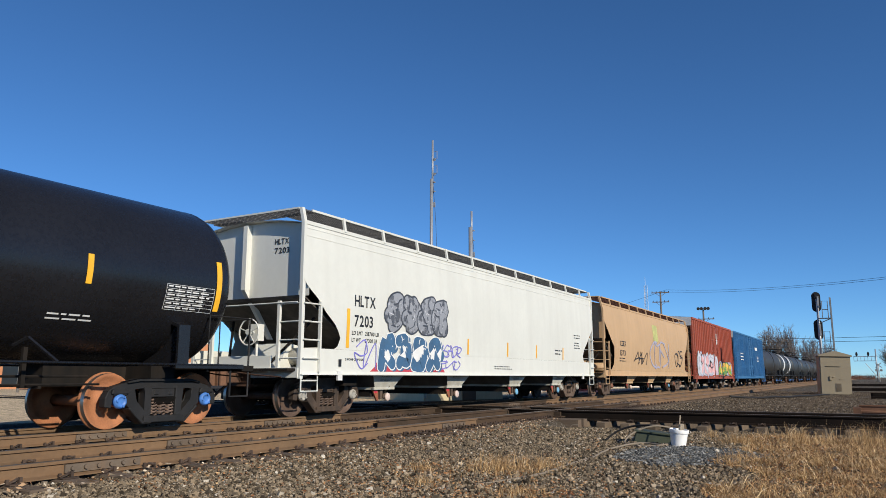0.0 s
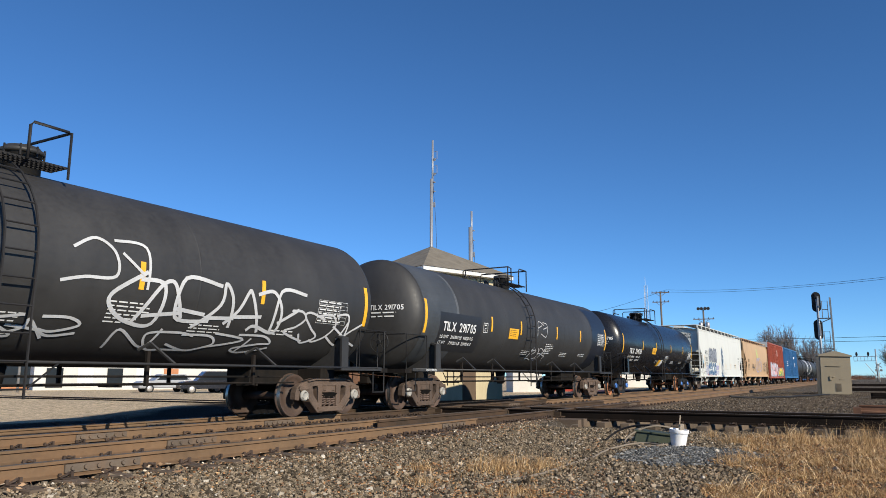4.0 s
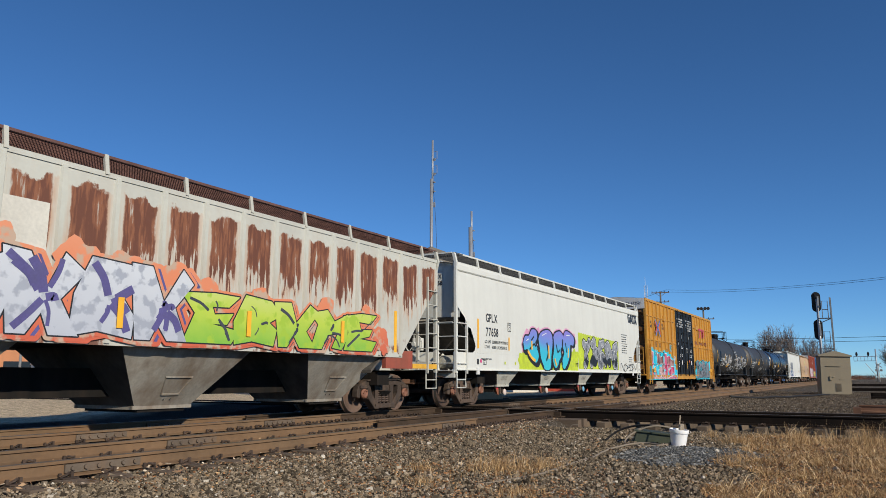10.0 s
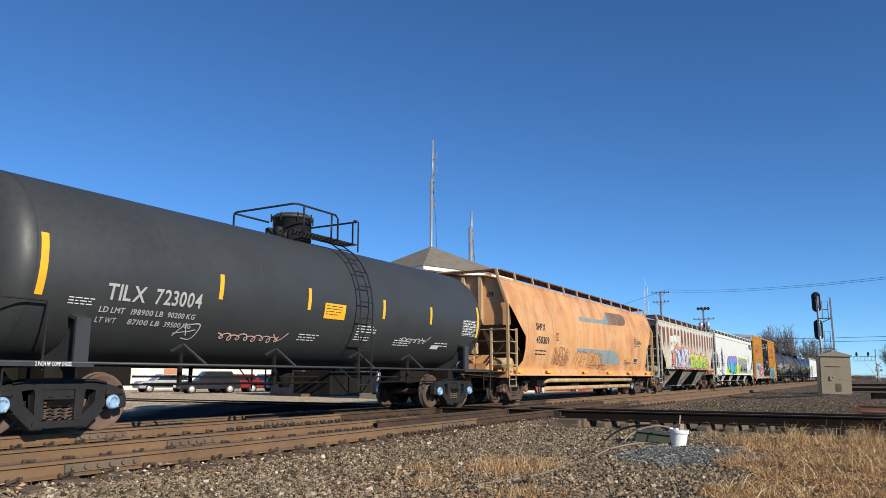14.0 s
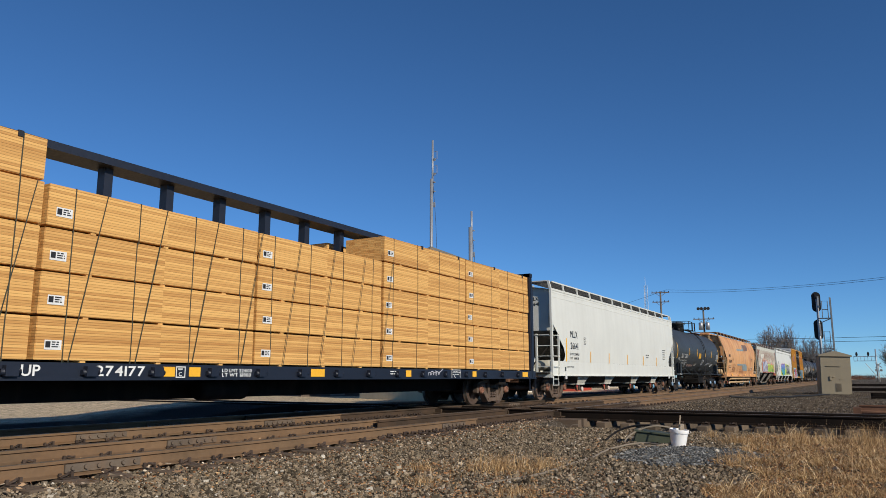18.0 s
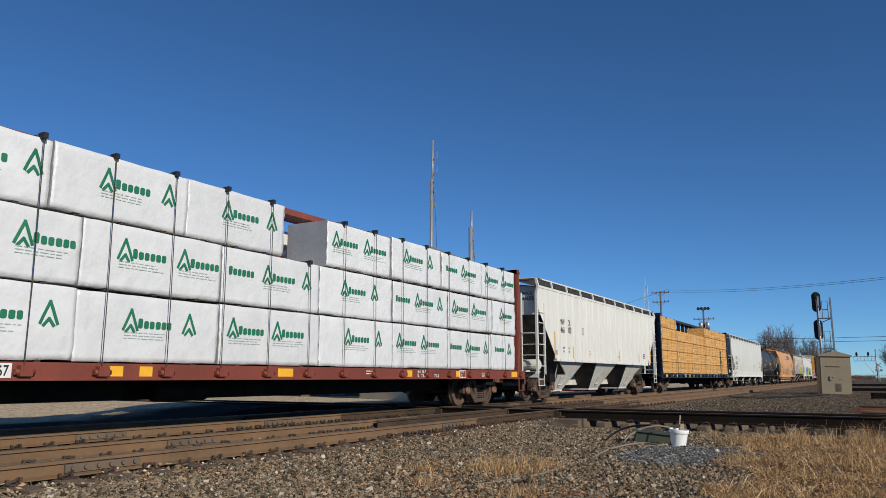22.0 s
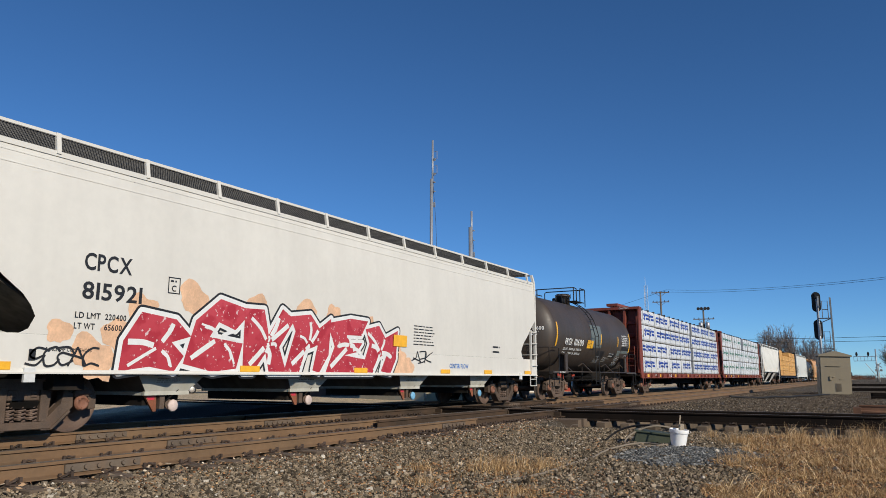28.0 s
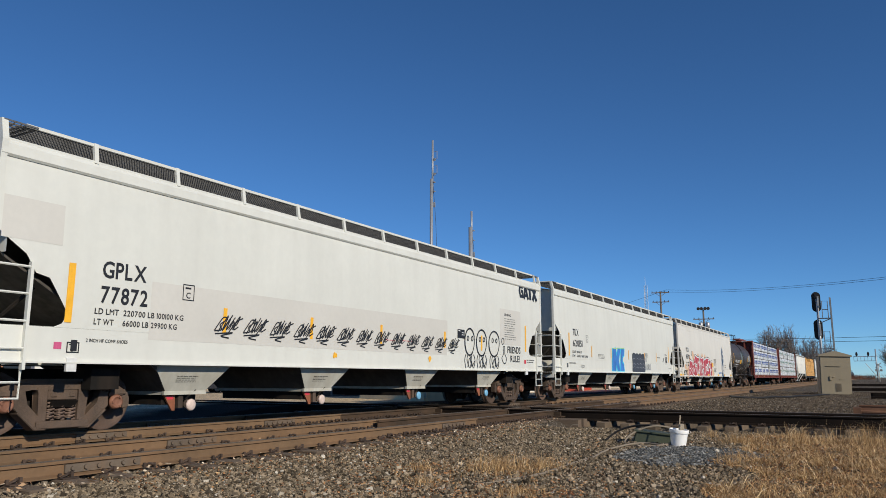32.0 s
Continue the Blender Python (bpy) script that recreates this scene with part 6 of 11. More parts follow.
S_CYAN, S_PURPLE, S_LIME, S_PINK, S_RED = paint_of("cyan", (0.10, 0.50, 0.62)), paint_of("purple", (0.22, 0.20, 0.62)), paint_of("lime", (0.52, 0.62, 0.02)), paint_of("pink", (0.62, 0.10, 0.24)), paint_of("red", (0.48, 0.05, 0.07))
S_ORANGE, S_GREY, S_MAUVE, S_BLUE, S_DARK = paint_of("orange", (0.80, 0.42, 0.18)), paint_of("grey", (0.30, 0.31, 0.33)), paint_of("mauve", (0.40, 0.38, 0.48)), paint_of("blue", (0.06, 0.20, 0.58)), paint_of("charcoal", (0.05, 0.055, 0.07))
S_SKY, S_SILVER, S_GREEN, S_TAUPE, S_ROSE = paint_of("sky", (0.08, 0.60, 0.78)), paint_of("silver", (0.58, 0.58, 0.62)), paint_of("green", (0.20, 0.42, 0.05)), paint_of("taupe", (0.20, 0.15, 0.14)), paint_of("rose", (0.75, 0.42, 0.42))
S_PINKD = paint_of("dark_rose", (0.30, 0.09, 0.12))
F_SMOKE = spray_fade("smoke_grey_spray", [(1.0, (0.20, 0.21, 0.23)), (2.6, (0.30, 0.31, 0.34))], (0.10, 0.105, 0.12), (0.48, 0.49, 0.52), 3.0)
F_BLUE = spray_fade("blue_purple_spray", [(1.2, (0.08, 0.52, 0.62)), (1.8, (0.08, 0.48, 0.66)), (2.05, (0.16, 0.28, 0.66)), (2.6, (0.26, 0.20, 0.62))], scale=1.2)
F_PINK = spray_fade("pink_taupe_spray", [(0.8, (0.22, 0.14, 0.13)), (1.3, (0.62, 0.40, 0.38)), (1.8, (0.26, 0.15, 0.14)), (2.4, (0.72, 0.30, 0.40))], (0.55, 0.06, 0.19), (0.75, 0.5, 0.5), 1.6)
F_SILVER = spray_fade("silver_spray", [(1.4, (0.46, 0.48, 0.54)), (2.6, (0.60, 0.62, 0.66))], (0.36, 0.38, 0.44), None, 3.0)
F_LIME = spray_fade("lime_spray", [(1.4, (0.22, 0.46, 0.05)), (2.0, (0.48, 0.60, 0.06)), (2.4, (0.55, 0.62, 0.16))], (0.36, 0.52, 0.04), None, 2.5)
F_RED = spray_fade("red_white_spray", [(1.0, (0.42, 0.035, 0.05)), (2.3, (0.50, 0.06, 0.08))], (0.38, 0.025, 0.04), (0.66, 0.50, 0.50), 2.0)
S_PINKL, S_PEACH, S_PURPLED = paint_of("pale_pink", (0.70, 0.34, 0.52)), paint_of("peach", (0.72, 0.46, 0.28)), paint_of("deep_violet", (0.10, 0.085, 0.24))
S_STEEL = paint_of("steel_blue", (0.06, 0.13, 0.24))
S_CHALK = mat("chalk_scrawl", (0.55, 0.55, 0.55), 0.8)
S_GOLD = paint_of("gold", (0.85, 0.48, 0.05))

SLAB_A = [(0.0, 0.0), (0.12, 0.62), (-0.06, 0.85), (0.35, 1.0), (0.62, 0.72), (0.95, 0.92), (1.0, 0.35), (0.85, 0.0), (0.6, 0.04), (0.68, 0.42), (0.42, 0.34), (0.32, 0.0)]
SLAB_B = [(0.05, 0.0), (0.0, 0.5), (0.2, 1.0), (0.75, 0.95), (1.02, 0.66), (0.72, 0.52), (0.98, 0.3), (0.9, 0.0), (0.45, 0.08)]
SLAB_C = [(0.0, 0.1), (0.08, 0.7), (0.45, 1.0), (1.05, 0.85), (0.85, 0.62), (0.5, 0.7), (0.42, 0.42), (0.95, 0.45), (1.0, 0.05), (0.5, 0.0)]
SLAB_D = [(0.1, 0.0), (-0.04, 0.95), (0.3, 1.0), (0.5, 0.55), (0.75, 1.0), (1.05, 0.8), (0.75, 0.4), (1.0, 0.0), (0.65, 0.0), (0.5, 0.25), (0.35, 0.0)]
SLAB_E = [(0.0, 0.0), (0.15, 0.5), (-0.1, 0.9), (0.5, 1.0), (1.0, 0.95), (0.8, 0.7), (0.45, 0.72), (0.5, 0.56), (0.85, 0.6), (0.8, 0.4), (0.45, 0.35), (1.02, 0.25), (0.9, 0.0)]
SLABS = {"a": SLAB_A, "b": SLAB_B, "c": SLAB_C, "d": SLAB_D, "e": SLAB_E}


def flat_letters(car, at, outlines, fill, edge, label, ew=0.09, lines=(), line_mat=None, base=0.006):
    """Angular painted letters: a sprayed edge round each, then its fill and thin lines."""
    bm = bmesh.new()
    for k, pts in enumerate(outlines):
        for i in range(len(pts)):
            a, b = Vector(pts[i]), Vector(pts[(i + 1) % len(pts)])
            brush(bm, at, [a.lerp(b, j / 4) for j in range(5)], ew, base + 0.00011 * i + 0.00003 * (k % 3))
    ob = part("graffiti", bm, edge, car, label)
    for k, pts in enumerate(outlines):
        bm = bmesh.new()
        bm.faces.new([bm.verts.new((p[0], p[1], 0)) for p in pts])
        bmesh.ops.triangulate(bm, faces=bm.faces[:])
        bmesh.ops.subdivide_edges(bm, edges=bm.edges[:], cuts=3, use_grid_fill=True)
        for v in bm.verts:
            v.co = at(v.co.x, v.co.y, base + 0.0022 + 0.0002 * k)
        part("painted_letter", bm, fill, ob)
    for k, (pts, w) in enumerate(lines):
        bm = bmesh.new()
        stroke(bm, at, curve(pts, 4), w, base + 0.0042 + 0.00005 * k)
        part("sprayed_line", bm, line_mat, ob)
    return ob


def slabs(keys, u0, u1, v0, v1, seed, over=1.12, lean=0.12, tops=None):
    """Outlines of jagged letters in a row, each one bent by chance."""
    rng = random.Random(seed)
    lw = (u1 - u0) / len(keys)
    out = []
    for i, key in enumerate(keys):
        h = (v1 - v0) * (tops[i] if tops else rng.uniform(0.82, 1.0))
        out.append([(u0 + lw * (i + 0.5 + (p[0] - 0.5) * over + lean * (p[1] - 0.5) + rng.uniform(-0.05, 0.05)), v0 + h * min(1.0, max(0.0, p[1] + rng.uniform(-0.05, 0.05) * (p[1] > 0.1)))) for p in SLABS[key]])
    return out


def jagged(car, at, shapes, fill, edges, label, drop=None, shade=(0.12, -0.03), inner=None, seed=1, base=0.006, inside=3, wide=(0.03, 0.07)):
    """A row of jagged letters: drop shade, outer and inner edges, fill, and short strokes inside."""
    rng = random.Random(seed)
    if drop:
        flat_letters(car, at, [[(p[0] + shade[0], p[1] + shade[1]) for p in pts] for pts in shapes], drop, edges[0][0], "sprayed drop shade", edges[0][1], base=base)
        base += 0.0042
    for m, w in edges[:-1]:
        bm = bmesh.new()
        for k, pts in enumerate(shapes):
            for i in range(len(pts)):
                a, b = Vector(pts[i]), Vector(pts[(i + 1) % len(pts)])
                brush(bm, at, [a.lerp(b, j / 4) for j in range(5)], w, base + 0.00011 * i + 0.00003 * (k % 3))
        part("paint_edge", bm, m, car)
        base += 0.0022
    lines = []
    for pts in shapes:
        c = sum((Vector(p) for p in pts), Vector((0, 0))) / len(pts)
        for q in range(inside):
            p = Vector(rng.choice(pts))
            a, b = c.lerp(p, rng.uniform(0.1, 0.3)), c.lerp(p, rng.uniform(0.6, 0.85))
            lines.append(([a, a.lerp(b, 0.5) + Vector((0.03, 0.02)), b], rng.uniform(*wide)))
    flat_letters(car, at, shapes, fill, edges[-1][0], label, edges[-1][1], lines if inner else (), inner, base)


def spots(car, at, places, material, name="paint_cloud"):
    """Round puffs of sprayed paint; each (u, v, radius)."""
    for k, (u, v, r) in enumerate(places):
        bm = bmesh.new()
        c = bm.verts.new(at(u, v, 0.003 + 0.00008 * k))
        ring = [bm.verts.new(at(u + q * math.cos(t), v + q * math.sin(t) * 0.85, 0.003 + 0.00008 * k)) for t, q in [(0.2618 * i, r * (1 + 0.45 * noise.noise((math.cos(0.2618 * i) * 1.6, math.sin(0.2618 * i) * 1.6, u * 3)))) for i in range(24)]]
        for i in range(24):
            bm.faces.new((c, ring[i], ring[(i + 1) % 24]))
        part(name, bm, material, car)


def loops(parent, at, u0, u1, v0, v1, n, material, seed, w=0.03):
    """A looping handwritten tag with a flourish."""
    rng = random.Random(seed)
    pts = []
    for i in range(n * 10):
        t = i / (n * 10)
        a = 2 * math.pi * n * t
        r = 0.75 + 0.25 * math.sin(3.7 * t * n + seed)
        pts.append((u0 + (u1 - u0) * t + 0.42 * (u1 - u0) / n * math.sin(a), (v0 + v1) / 2 + 0.38 * (v1 - v0) * r * math.cos(a)))
    bm = bmesh.new()
    stroke(bm, at, pts, w, 0.012)
    stroke(bm, at, curve([(u1 - 0.25, v1), (u1 - 0.05, v0 + 0.1), (u1 + 0.15, v1 + 0.05)], 5), w, 0.0125)
    return part("graffiti", bm, material, parent, "looping sprayed tag")


# tan hopper and the far boxcars
lettering(tan_car, tan_at, [("CGEX", -6.4, 2.30, 0.24, 0.95), ("1373", -6.4, 1.86, 0.24, 0.85)], INK)
small_print(tan_car, tan_at, [(-6.5, 1.5, 1.2, 0.25, 2), (5.9, 1.9, 0.8, 0.3, 3)], INK)
plate(tan_car, tan_at, -0.2, 2.75, 1.0, 0.9, paint_of("faded_green", (0.50, 0.50, 0.16)), "faded_emblem")
scrawl("graffiti", tan_car, tan_at, -3.9, -2.0, 1.5, 2.1, 3, INK, 3, 0.06)
scrawl("graffiti", tan_car, tan_at, -1.0, 2.8, 1.4, 2.7, 4, S_MAUVE, 5, 0.10)
scrawl("graffiti", tan_car, tan_at, 4.6, 6.4, 1.5, 2.4, 3, INK, 6, 0.07)
graffiti("graffiti", red_car, lambda u, v, o=0.0: red_at(u, v, o + 0.075), -6.4, 0.3, 0.95, 2.5, 4, [S_SILVER, S_ROSE], S_MAUVE, S_SILVER, seed=11)
graffiti("graffiti", red_car, lambda u, v, o=0.0: red_at(u, v, o + 0.075), 0.8, 6.5, 0.95, 2.0, 4, [S_GREEN, S_GOLD], INK, S_MAUVE, seed=12)
plate(red_car, lambda u, v, o=0.0: red_at(u, v, o + 0.075), 0.5, 3.3, 0.6, 0.8, WHITE)
plate(blue_car, lambda u, v, o=0.0: blue_at(u, v, o + 0.075), 3.0, 3.5, 1.6, 0.3, WHITE)
small_print(blue_car, lambda u, v, o=0.0: blue_at(u, v, o + 0.075), [(-6.5, 2.2, 2.2, 0.8, 3), (4.0, 2.3, 1.5, 0.6, 4)], WHITE)

# white hopper with the grey and red pieces
hopper_marks(hl_car, hl_at, hl_h, "HLTX", "7203", -7.46, 2.46, 2.0, 1.64, -7.69, [-1.95, 0.76, 3.13, 5.70], sv=1.50, wa=0.82, wb=0.72, loads=("218700 LB", "67300 LB"), sill=0.92)
piece(hl_car, hl_at, -6.1, -3.25, 1.92, 3.0, "aheb", F_SMOKE, S_DARK, weight=0.34, ew=0.045, shine=S_SILVER, over=1.3, seed=21, label="grey bubble letters with dark outlines")
piece(hl_car, hl_at, -6.5, -3.5, 0.98, 1.95, "dfbg", S_STEEL, WHITE, weight=0.3, ew=0.03, drop=S_STEEL, cloud=S_RED, cbox=(-6.8, -3.3, 0.98, 1.25), seed=24, label="dark blue letters on red")
scrawl("graffiti", hl_car, hl_at, -3.6, -2.45, 1.4, 1.72, 5, S_PURPLE, 8, 0.03)
scrawl("graffiti", hl_car, hl_at, -3.6, -2.5, 1.05, 1.3, 3, S_PURPLE, 9, 0.03)
scrawl("graffiti", hl_car, hl_at, -7.4, -6.7, 1.05, 1.7, 2, S_PURPLE, 10, 0.03)
small_print(hl_car, hl_at, [(6.9, 1.9, 0.8, 0.3, 3), (6.9, 2.3, 0.7, 0.2, 2), (4.9, 1.6, 0.7, 0.25, 2), (-0.2, 1.05, 1.4, 0.14, 2)], INK)

# tank cars
tank_marks(t1_car, t1_at, t1_h, "TILX", "294705", -6.55, 2.02, 2.15, 2, [-4.21, -1.43, 1.94, 5.10], (6.55, 7.6, 1.98, 2.42), (-2.24, 2.08), ("205000", "93000 KG", "81000", "36700 KG"))
plate(t1_car, t1_at, -0.35, 1.36, 0.5, 0.42, YELLOW, "placard", 0.008)
plate(t1_car, t1_at, 0.17, 1.36, 0.48, 0.42, WHITE, "placard", 0.008)
tank_marks(t2_car, t2_at, t2_h, "TILX", "291705", -6.75, 2.14, 1.95, 2, [-3.72, -1.48, 1.83, 4.43], (6.6, 7.6, 2.2, 2.7), (-2.41, 2.10))
outline_plate(t2_car, t2_at, -4.3, 2.2, 0.3, 0.3, WHITE)
plate(t2_car, t2_at, -7.80, 1.0, 1.90, 3.5, mat("grey_repaint", (0.060, 0.064, 0.068), 0.5, 0, 0.35, 0.9, patch=(0.13, 0.095, 0.07), pscale=1.2, pcut=0.66), "repainted_band", 0.003)
plate(t2_car, t2_at, -5.98, 1.7, 0.12, 2.5, mat("smeared_edge", (0.10, 0.105, 0.11), 0.6, 0, 0.4, 2.0), "paint_edge", 0.0035)
plate(t2_car, t2_at, -6.95, 1.5, 2.5, 1.15, mat("dark_repaint", (0.022, 0.022, 0.024), 0.5), "repainted_panel", 0.0045)
plate(t2_car, t2_at, 5.9, 1.05, 1.9, 2.9, mat("navy_repaint", (0.016, 0.019, 0.028), 0.4), "repainted_band", 0.003)
scrawl("graffiti", t2_car, t2_at, -0.3, 1.1, 1.35, 1.85, 4, S_CHALK, 31, 0.03)
scrawl("graffiti", t2_car, t2_at, -0.1, 0.7, 2.3, 2.8, 2, S_CHALK, 33, 0.025)
tank_marks(t3_car, t3_at, t3_h, "CRDX", "290315", -6.5, 2.12, 2.15, 2, [-4.17, -2.16, 1.4, 4.2], (5.9, 6.9, 2.0, 2.5), (-2.9, 1.62))
for k, (a, b, c, d, n) in enumerate(((-4.6, -1.2, 1.75, 2.6, 6), (-1.5, 0.4, 1.3, 1.7, 4), (1.0, 5.2, 1.7, 2.55, 7), (5.0, 7.4, 1.5, 2.2, 5), (1.2, 4.6, 1.15, 1.6, 5), (0.2, 1.4, 2.2, 3.0, 2))):
    scrawl("graffiti", t3_car, t3_at, a, b, c, d, n, S_CHALK, 40 + k, 0.07 if k in (0, 2) else 0.05)
tank_marks(t4_car, t4_at, t4_h, "TILX", "723004", -5.75, 2.06, 1.9, 2, [-3.43, -0.95, 1.84, 4.08], (5.9, 6.85, 2.05, 2.5), (-0.43, 2.12), ("198900 LB", "90200 KG", "87100 LB", "39500 KG"), mat("dull_white_lettering", (0.42, 0.42, 0.41), 0.6, 0, 0.15, 6.0))
loops(t4_car, t4_at, -3.2, -1.5, 1.42, 1.66, 8, paint_of("blush", (0.75, 0.50, 0.42)), 3, 0.026)
loops(t4_car, t4_at, 2.8, 4.1, 1.66, 1.86, 6, S_CHALK, 5, 0.022)
scrawl("graffiti", t4_car, t4_at, -4.2, -3.8, 1.45, 1.75, 2, S_CHALK, 53, 0.02)
small_print(t4_car, t4_at, [(-6.35, 1.9, 0.45, 0.14, 3)], WHITE)
plate(t4_car, t4_at, 4.5, 1.55, 0.4, 0.12, WHITE)
bm = bmesh.new()
quad(bm, [t4_at(6.18 + dx, 1.35 + dz, 0.30) for dx, dz in ((0, -0.22), (0.2, 0), (0, 0.22), (-0.2, 0))])
part("hazard_placard", bm, WHITE, t4_car, "white diamond hazard placard")
bm = bmesh.new()
text(bm, t4_at, "3082", 6.04, 1.30, 0.10, 0.28, 0, 0.304)
part("lettering", bm, INK, t4_car)
tank_marks(t5_car, t5_at, t5_h, "PRGX", "10600", -3.9, 2.12, 2.1, 2, [0.46, 2.94], (3.55, 4.65, 2.3, 2.82), (-1.3, 2.05))
SLATE = mat("slate_patch", (0.13, 0.15, 0.145), 0.55, 0, 0.2, 1.5)
for k, (u, v, w, h, m) in enumerate(((-0.9, 2.11, 1.43, 0.97, SLATE), (0.20, 1.62, 1.05, 0.36, INK), (1.92, 1.70, 0.98, 0.23, INK), (3.06, 1.81, 0.48, 0.27, SLATE), (3.60, 2.10, 1.16, 0.20, INK), (3.62, 1.95, 1.20, 0.145, SLATE))):
    plate(t5_car, t5_at, u, v, w, h, m, "paint_patch", 0.004 + 0.0005 * k)
t5_over = lambda u, v, o=0.0: t5_at(u, v, o + 0.005)
small_print(t5_car, t5_over, [(0.24, 1.64, 0.62, 0.09, 2), (0.26, 1.34, 0.78, 0.24, 4), (1.96, 1.83, 0.7, 0.07, 1), (1.96, 1.58, 0.5, 0.05, 1), (3.2, 1.22, 0.78, 0.16, 3)], WHITE, 0.7)
lettering(t5_car, t5_over, [("APPLIED 01-2017", 1.96, 1.73, 0.07, 0.62)], WHITE)
outline_plate(t5_car, t5_over, 3.12, 1.43, 0.58, 0.34, WHITE)
bm = bmesh.new()
for p in ([(3.32, 1.44), (3.32, 1.76)], [(3.50, 1.44), (3.50, 1.76)], [(3.13, 1.60), (3.69, 1.60)]):
    stroke(bm, t5_over, p, 0.014, 0.006)
part("stencil_lines", bm, WHITE, t5_car)
scrawl("graffiti", t5_car, t5_at, 1.33, 1.86, 1.45, 1.69, 4, S_CHALK, 61, 0.014)
scrawl("graffiti", t5_car, t5_at, 4.28, 4.82, 1.54, 1.87, 3, S_CHALK, 62, 0.012)

# yellow boxcar
bx_side = lambda u, v, o=0.0: bx_at(u, v, o + 0.074)


def bx_panel(u, v, o=0.0):
    """The boxcar's side with its posts and belt rails."""
    if min(abs(u - y) for y in BX_POSTS) < 0.046:
        return bx_at(u, v, o + 0.071)
    return bx_at(u, v, o + (0.046 if min(abs(v - z) for z in (1.57, 2.84, 4.12)) < 0.035 else 0.002))


def hug(pts, o):
    """A painted field that follows the posts and belt rails of the boxcar's side."""
    bm = bmesh.new()
    bm.faces.new([bm.verts.new((p[0], p[1], 0)) for p in pts])
    bmesh.ops.triangulate(bm, faces=bm.faces[:])
    for y in BX_POSTS:
        for d in (-0.050, -0.044, 0.044, 0.050):
            bmesh.ops.bisect_plane(bm, geom=bm.verts[:] + bm.edges[:] + bm.faces[:], plane_co=(y + d, 0, 0), plane_no=(1, 0, 0))
    for d in (-0.038, -0.033, 0.033, 0.038):
        bmesh.ops.bisect_plane(bm, geom=bm.verts[:] + bm.edges[:] + bm.faces[:], plane_co=(0, 1.57 + d, 0), plane_no=(0, 1, 0))
    for v in bm.verts:
        v.co = bx_panel(v.co.x, v.co.y, o) if v.co.y > 0.98 else bx_at(v.co.x, v.co.y, o + 0.051)
    return bm


def hug_letter(pts, fill, o, label=""):
    """One sprayed letter with its white edge."""
    ob = part("graffiti", hug(pts, o), fill, bx_car, label)
    bm = bmesh.new()
    for i in range(len(pts)):
        a, b = Vector(pts[i]), Vector(pts[(i + 1) % len(pts)])
        if a.y < 0.8 and b.y < 0.8:
            continue
        n = max(2, int((b - a).length / 0.05))
        stroke(bm, lambda u, v, q=0.0: bx_panel(u, v, q) if v > 0.98 else bx_at(u, v, q + 0.051), [a.lerp(b, j / n) for j in range(n + 1)], 0.032, o + 0.003 + 0.0001 * i)
    part("paint_edge", bm, WHITE, ob)


bx_door = lambda u, v, o=0.0: bx_at(u, v, o + 0.068)
DARKBL = mat("navy_lettering", (0.03, 0.03, 0.05), 0.5)
lettering(bx_car, bx_panel, [("next", -8.41, 3.74, 0.19, 0.58), ("load", -8.38, 3.51, 0.19, 0.58), ("any", -5.73, 3.74, 0.17, 0.42), ("road", -5.75, 3.53, 0.17, 0.56), ("T", -7.48, 2.49, 0.25, 0.24), ("B", -7.16, 2.49, 0.25, 0.24), ("O", -6.57, 2.49, 0.25, 0.25), ("X", -6.29, 2.49, 0.25, 0.25)], DARKBL)
lettering(bx_car, bx_panel, [("6", -7.45, 1.98, 0.23, 0.19), ("7", -7.24, 1.98, 0.23, 0.19), ("25", -6.55, 1.99, 0.23, 0.42), ("21", -5.63, 2.02, 0.23, 0.36)], DARKBL, "", 0.012)
lettering(bx_car, bx_panel, [("RAILCAR POOLING EXPERTS", 3.34, 3.02, 0.22, 3.93)], mat("maroon_lettering", (0.16, 0.04, 0.03), 0.5))
EM_BLUE, EM_RED = paint_of("emblem_blue", (0.05, 0.16, 0.50)), paint_of("emblem_red", (0.55, 0.07, 0.05))
for k, (m, pts) in enumerate(((EM_BLUE, [(-7.24, 3.96), (-6.79, 3.57), (-7.24, 3.12)]), (EM_RED, [(-7.30, 3.80), (-6.98, 3.56), (-7.30, 3.30)]), (EM_BLUE, [(-6.33, 3.96), (-6.79, 3.57), (-6.33, 3.10)]), (EM_RED, [(-6.30, 3.80), (-6.58, 3.56), (-6.30, 3.28)]))):
    bm = bmesh.new()
    for j in (0, 1):
        stroke(bm, bx_side, [Vector(pts[j]).lerp(Vector(pts[j + 1]), q / 4) for q in range(5)], 0.11, 0.006 + 0.002 * k + 0.001 * j)
    part("arrow_emblem", bm, m, bx_car)
lettering(bx_car, lambda u, v, o=0.0: (u, -bx_h - 0.021 - o, v), [("FREIGHT CAR", -0.75, 4.64, 0.10, 0.75), ("TBOX", 0.35, 4.68, 0.14, 0.42), ("672521", 0.85, 4.68, 0.14, 0.5)], DARKBL)
bm = bmesh.new()
for i in range(3):
    u = 4.32 + 0.68 * i
    if i < 2:
        patch(bm, bx_side, u, u + 0.68, 4.0, 4.13, 0, 0.007)
        patch(bm, bx_side, u + 0.2, u + 0.42, 3.5, 4.0, 0, 0.007)
    else:
        stroke(bm, bx_side, [(u + 0.06, 3.52), (u + 0.52, 4.10)], 0.16, 0.007, ends=False)
        stroke(bm, bx_side, [(u + 0.06, 4.10), (u + 0.52, 3.52)], 0.16, 0.0085, ends=False)
part("company_emblem", bm, S_RED, bx_car)
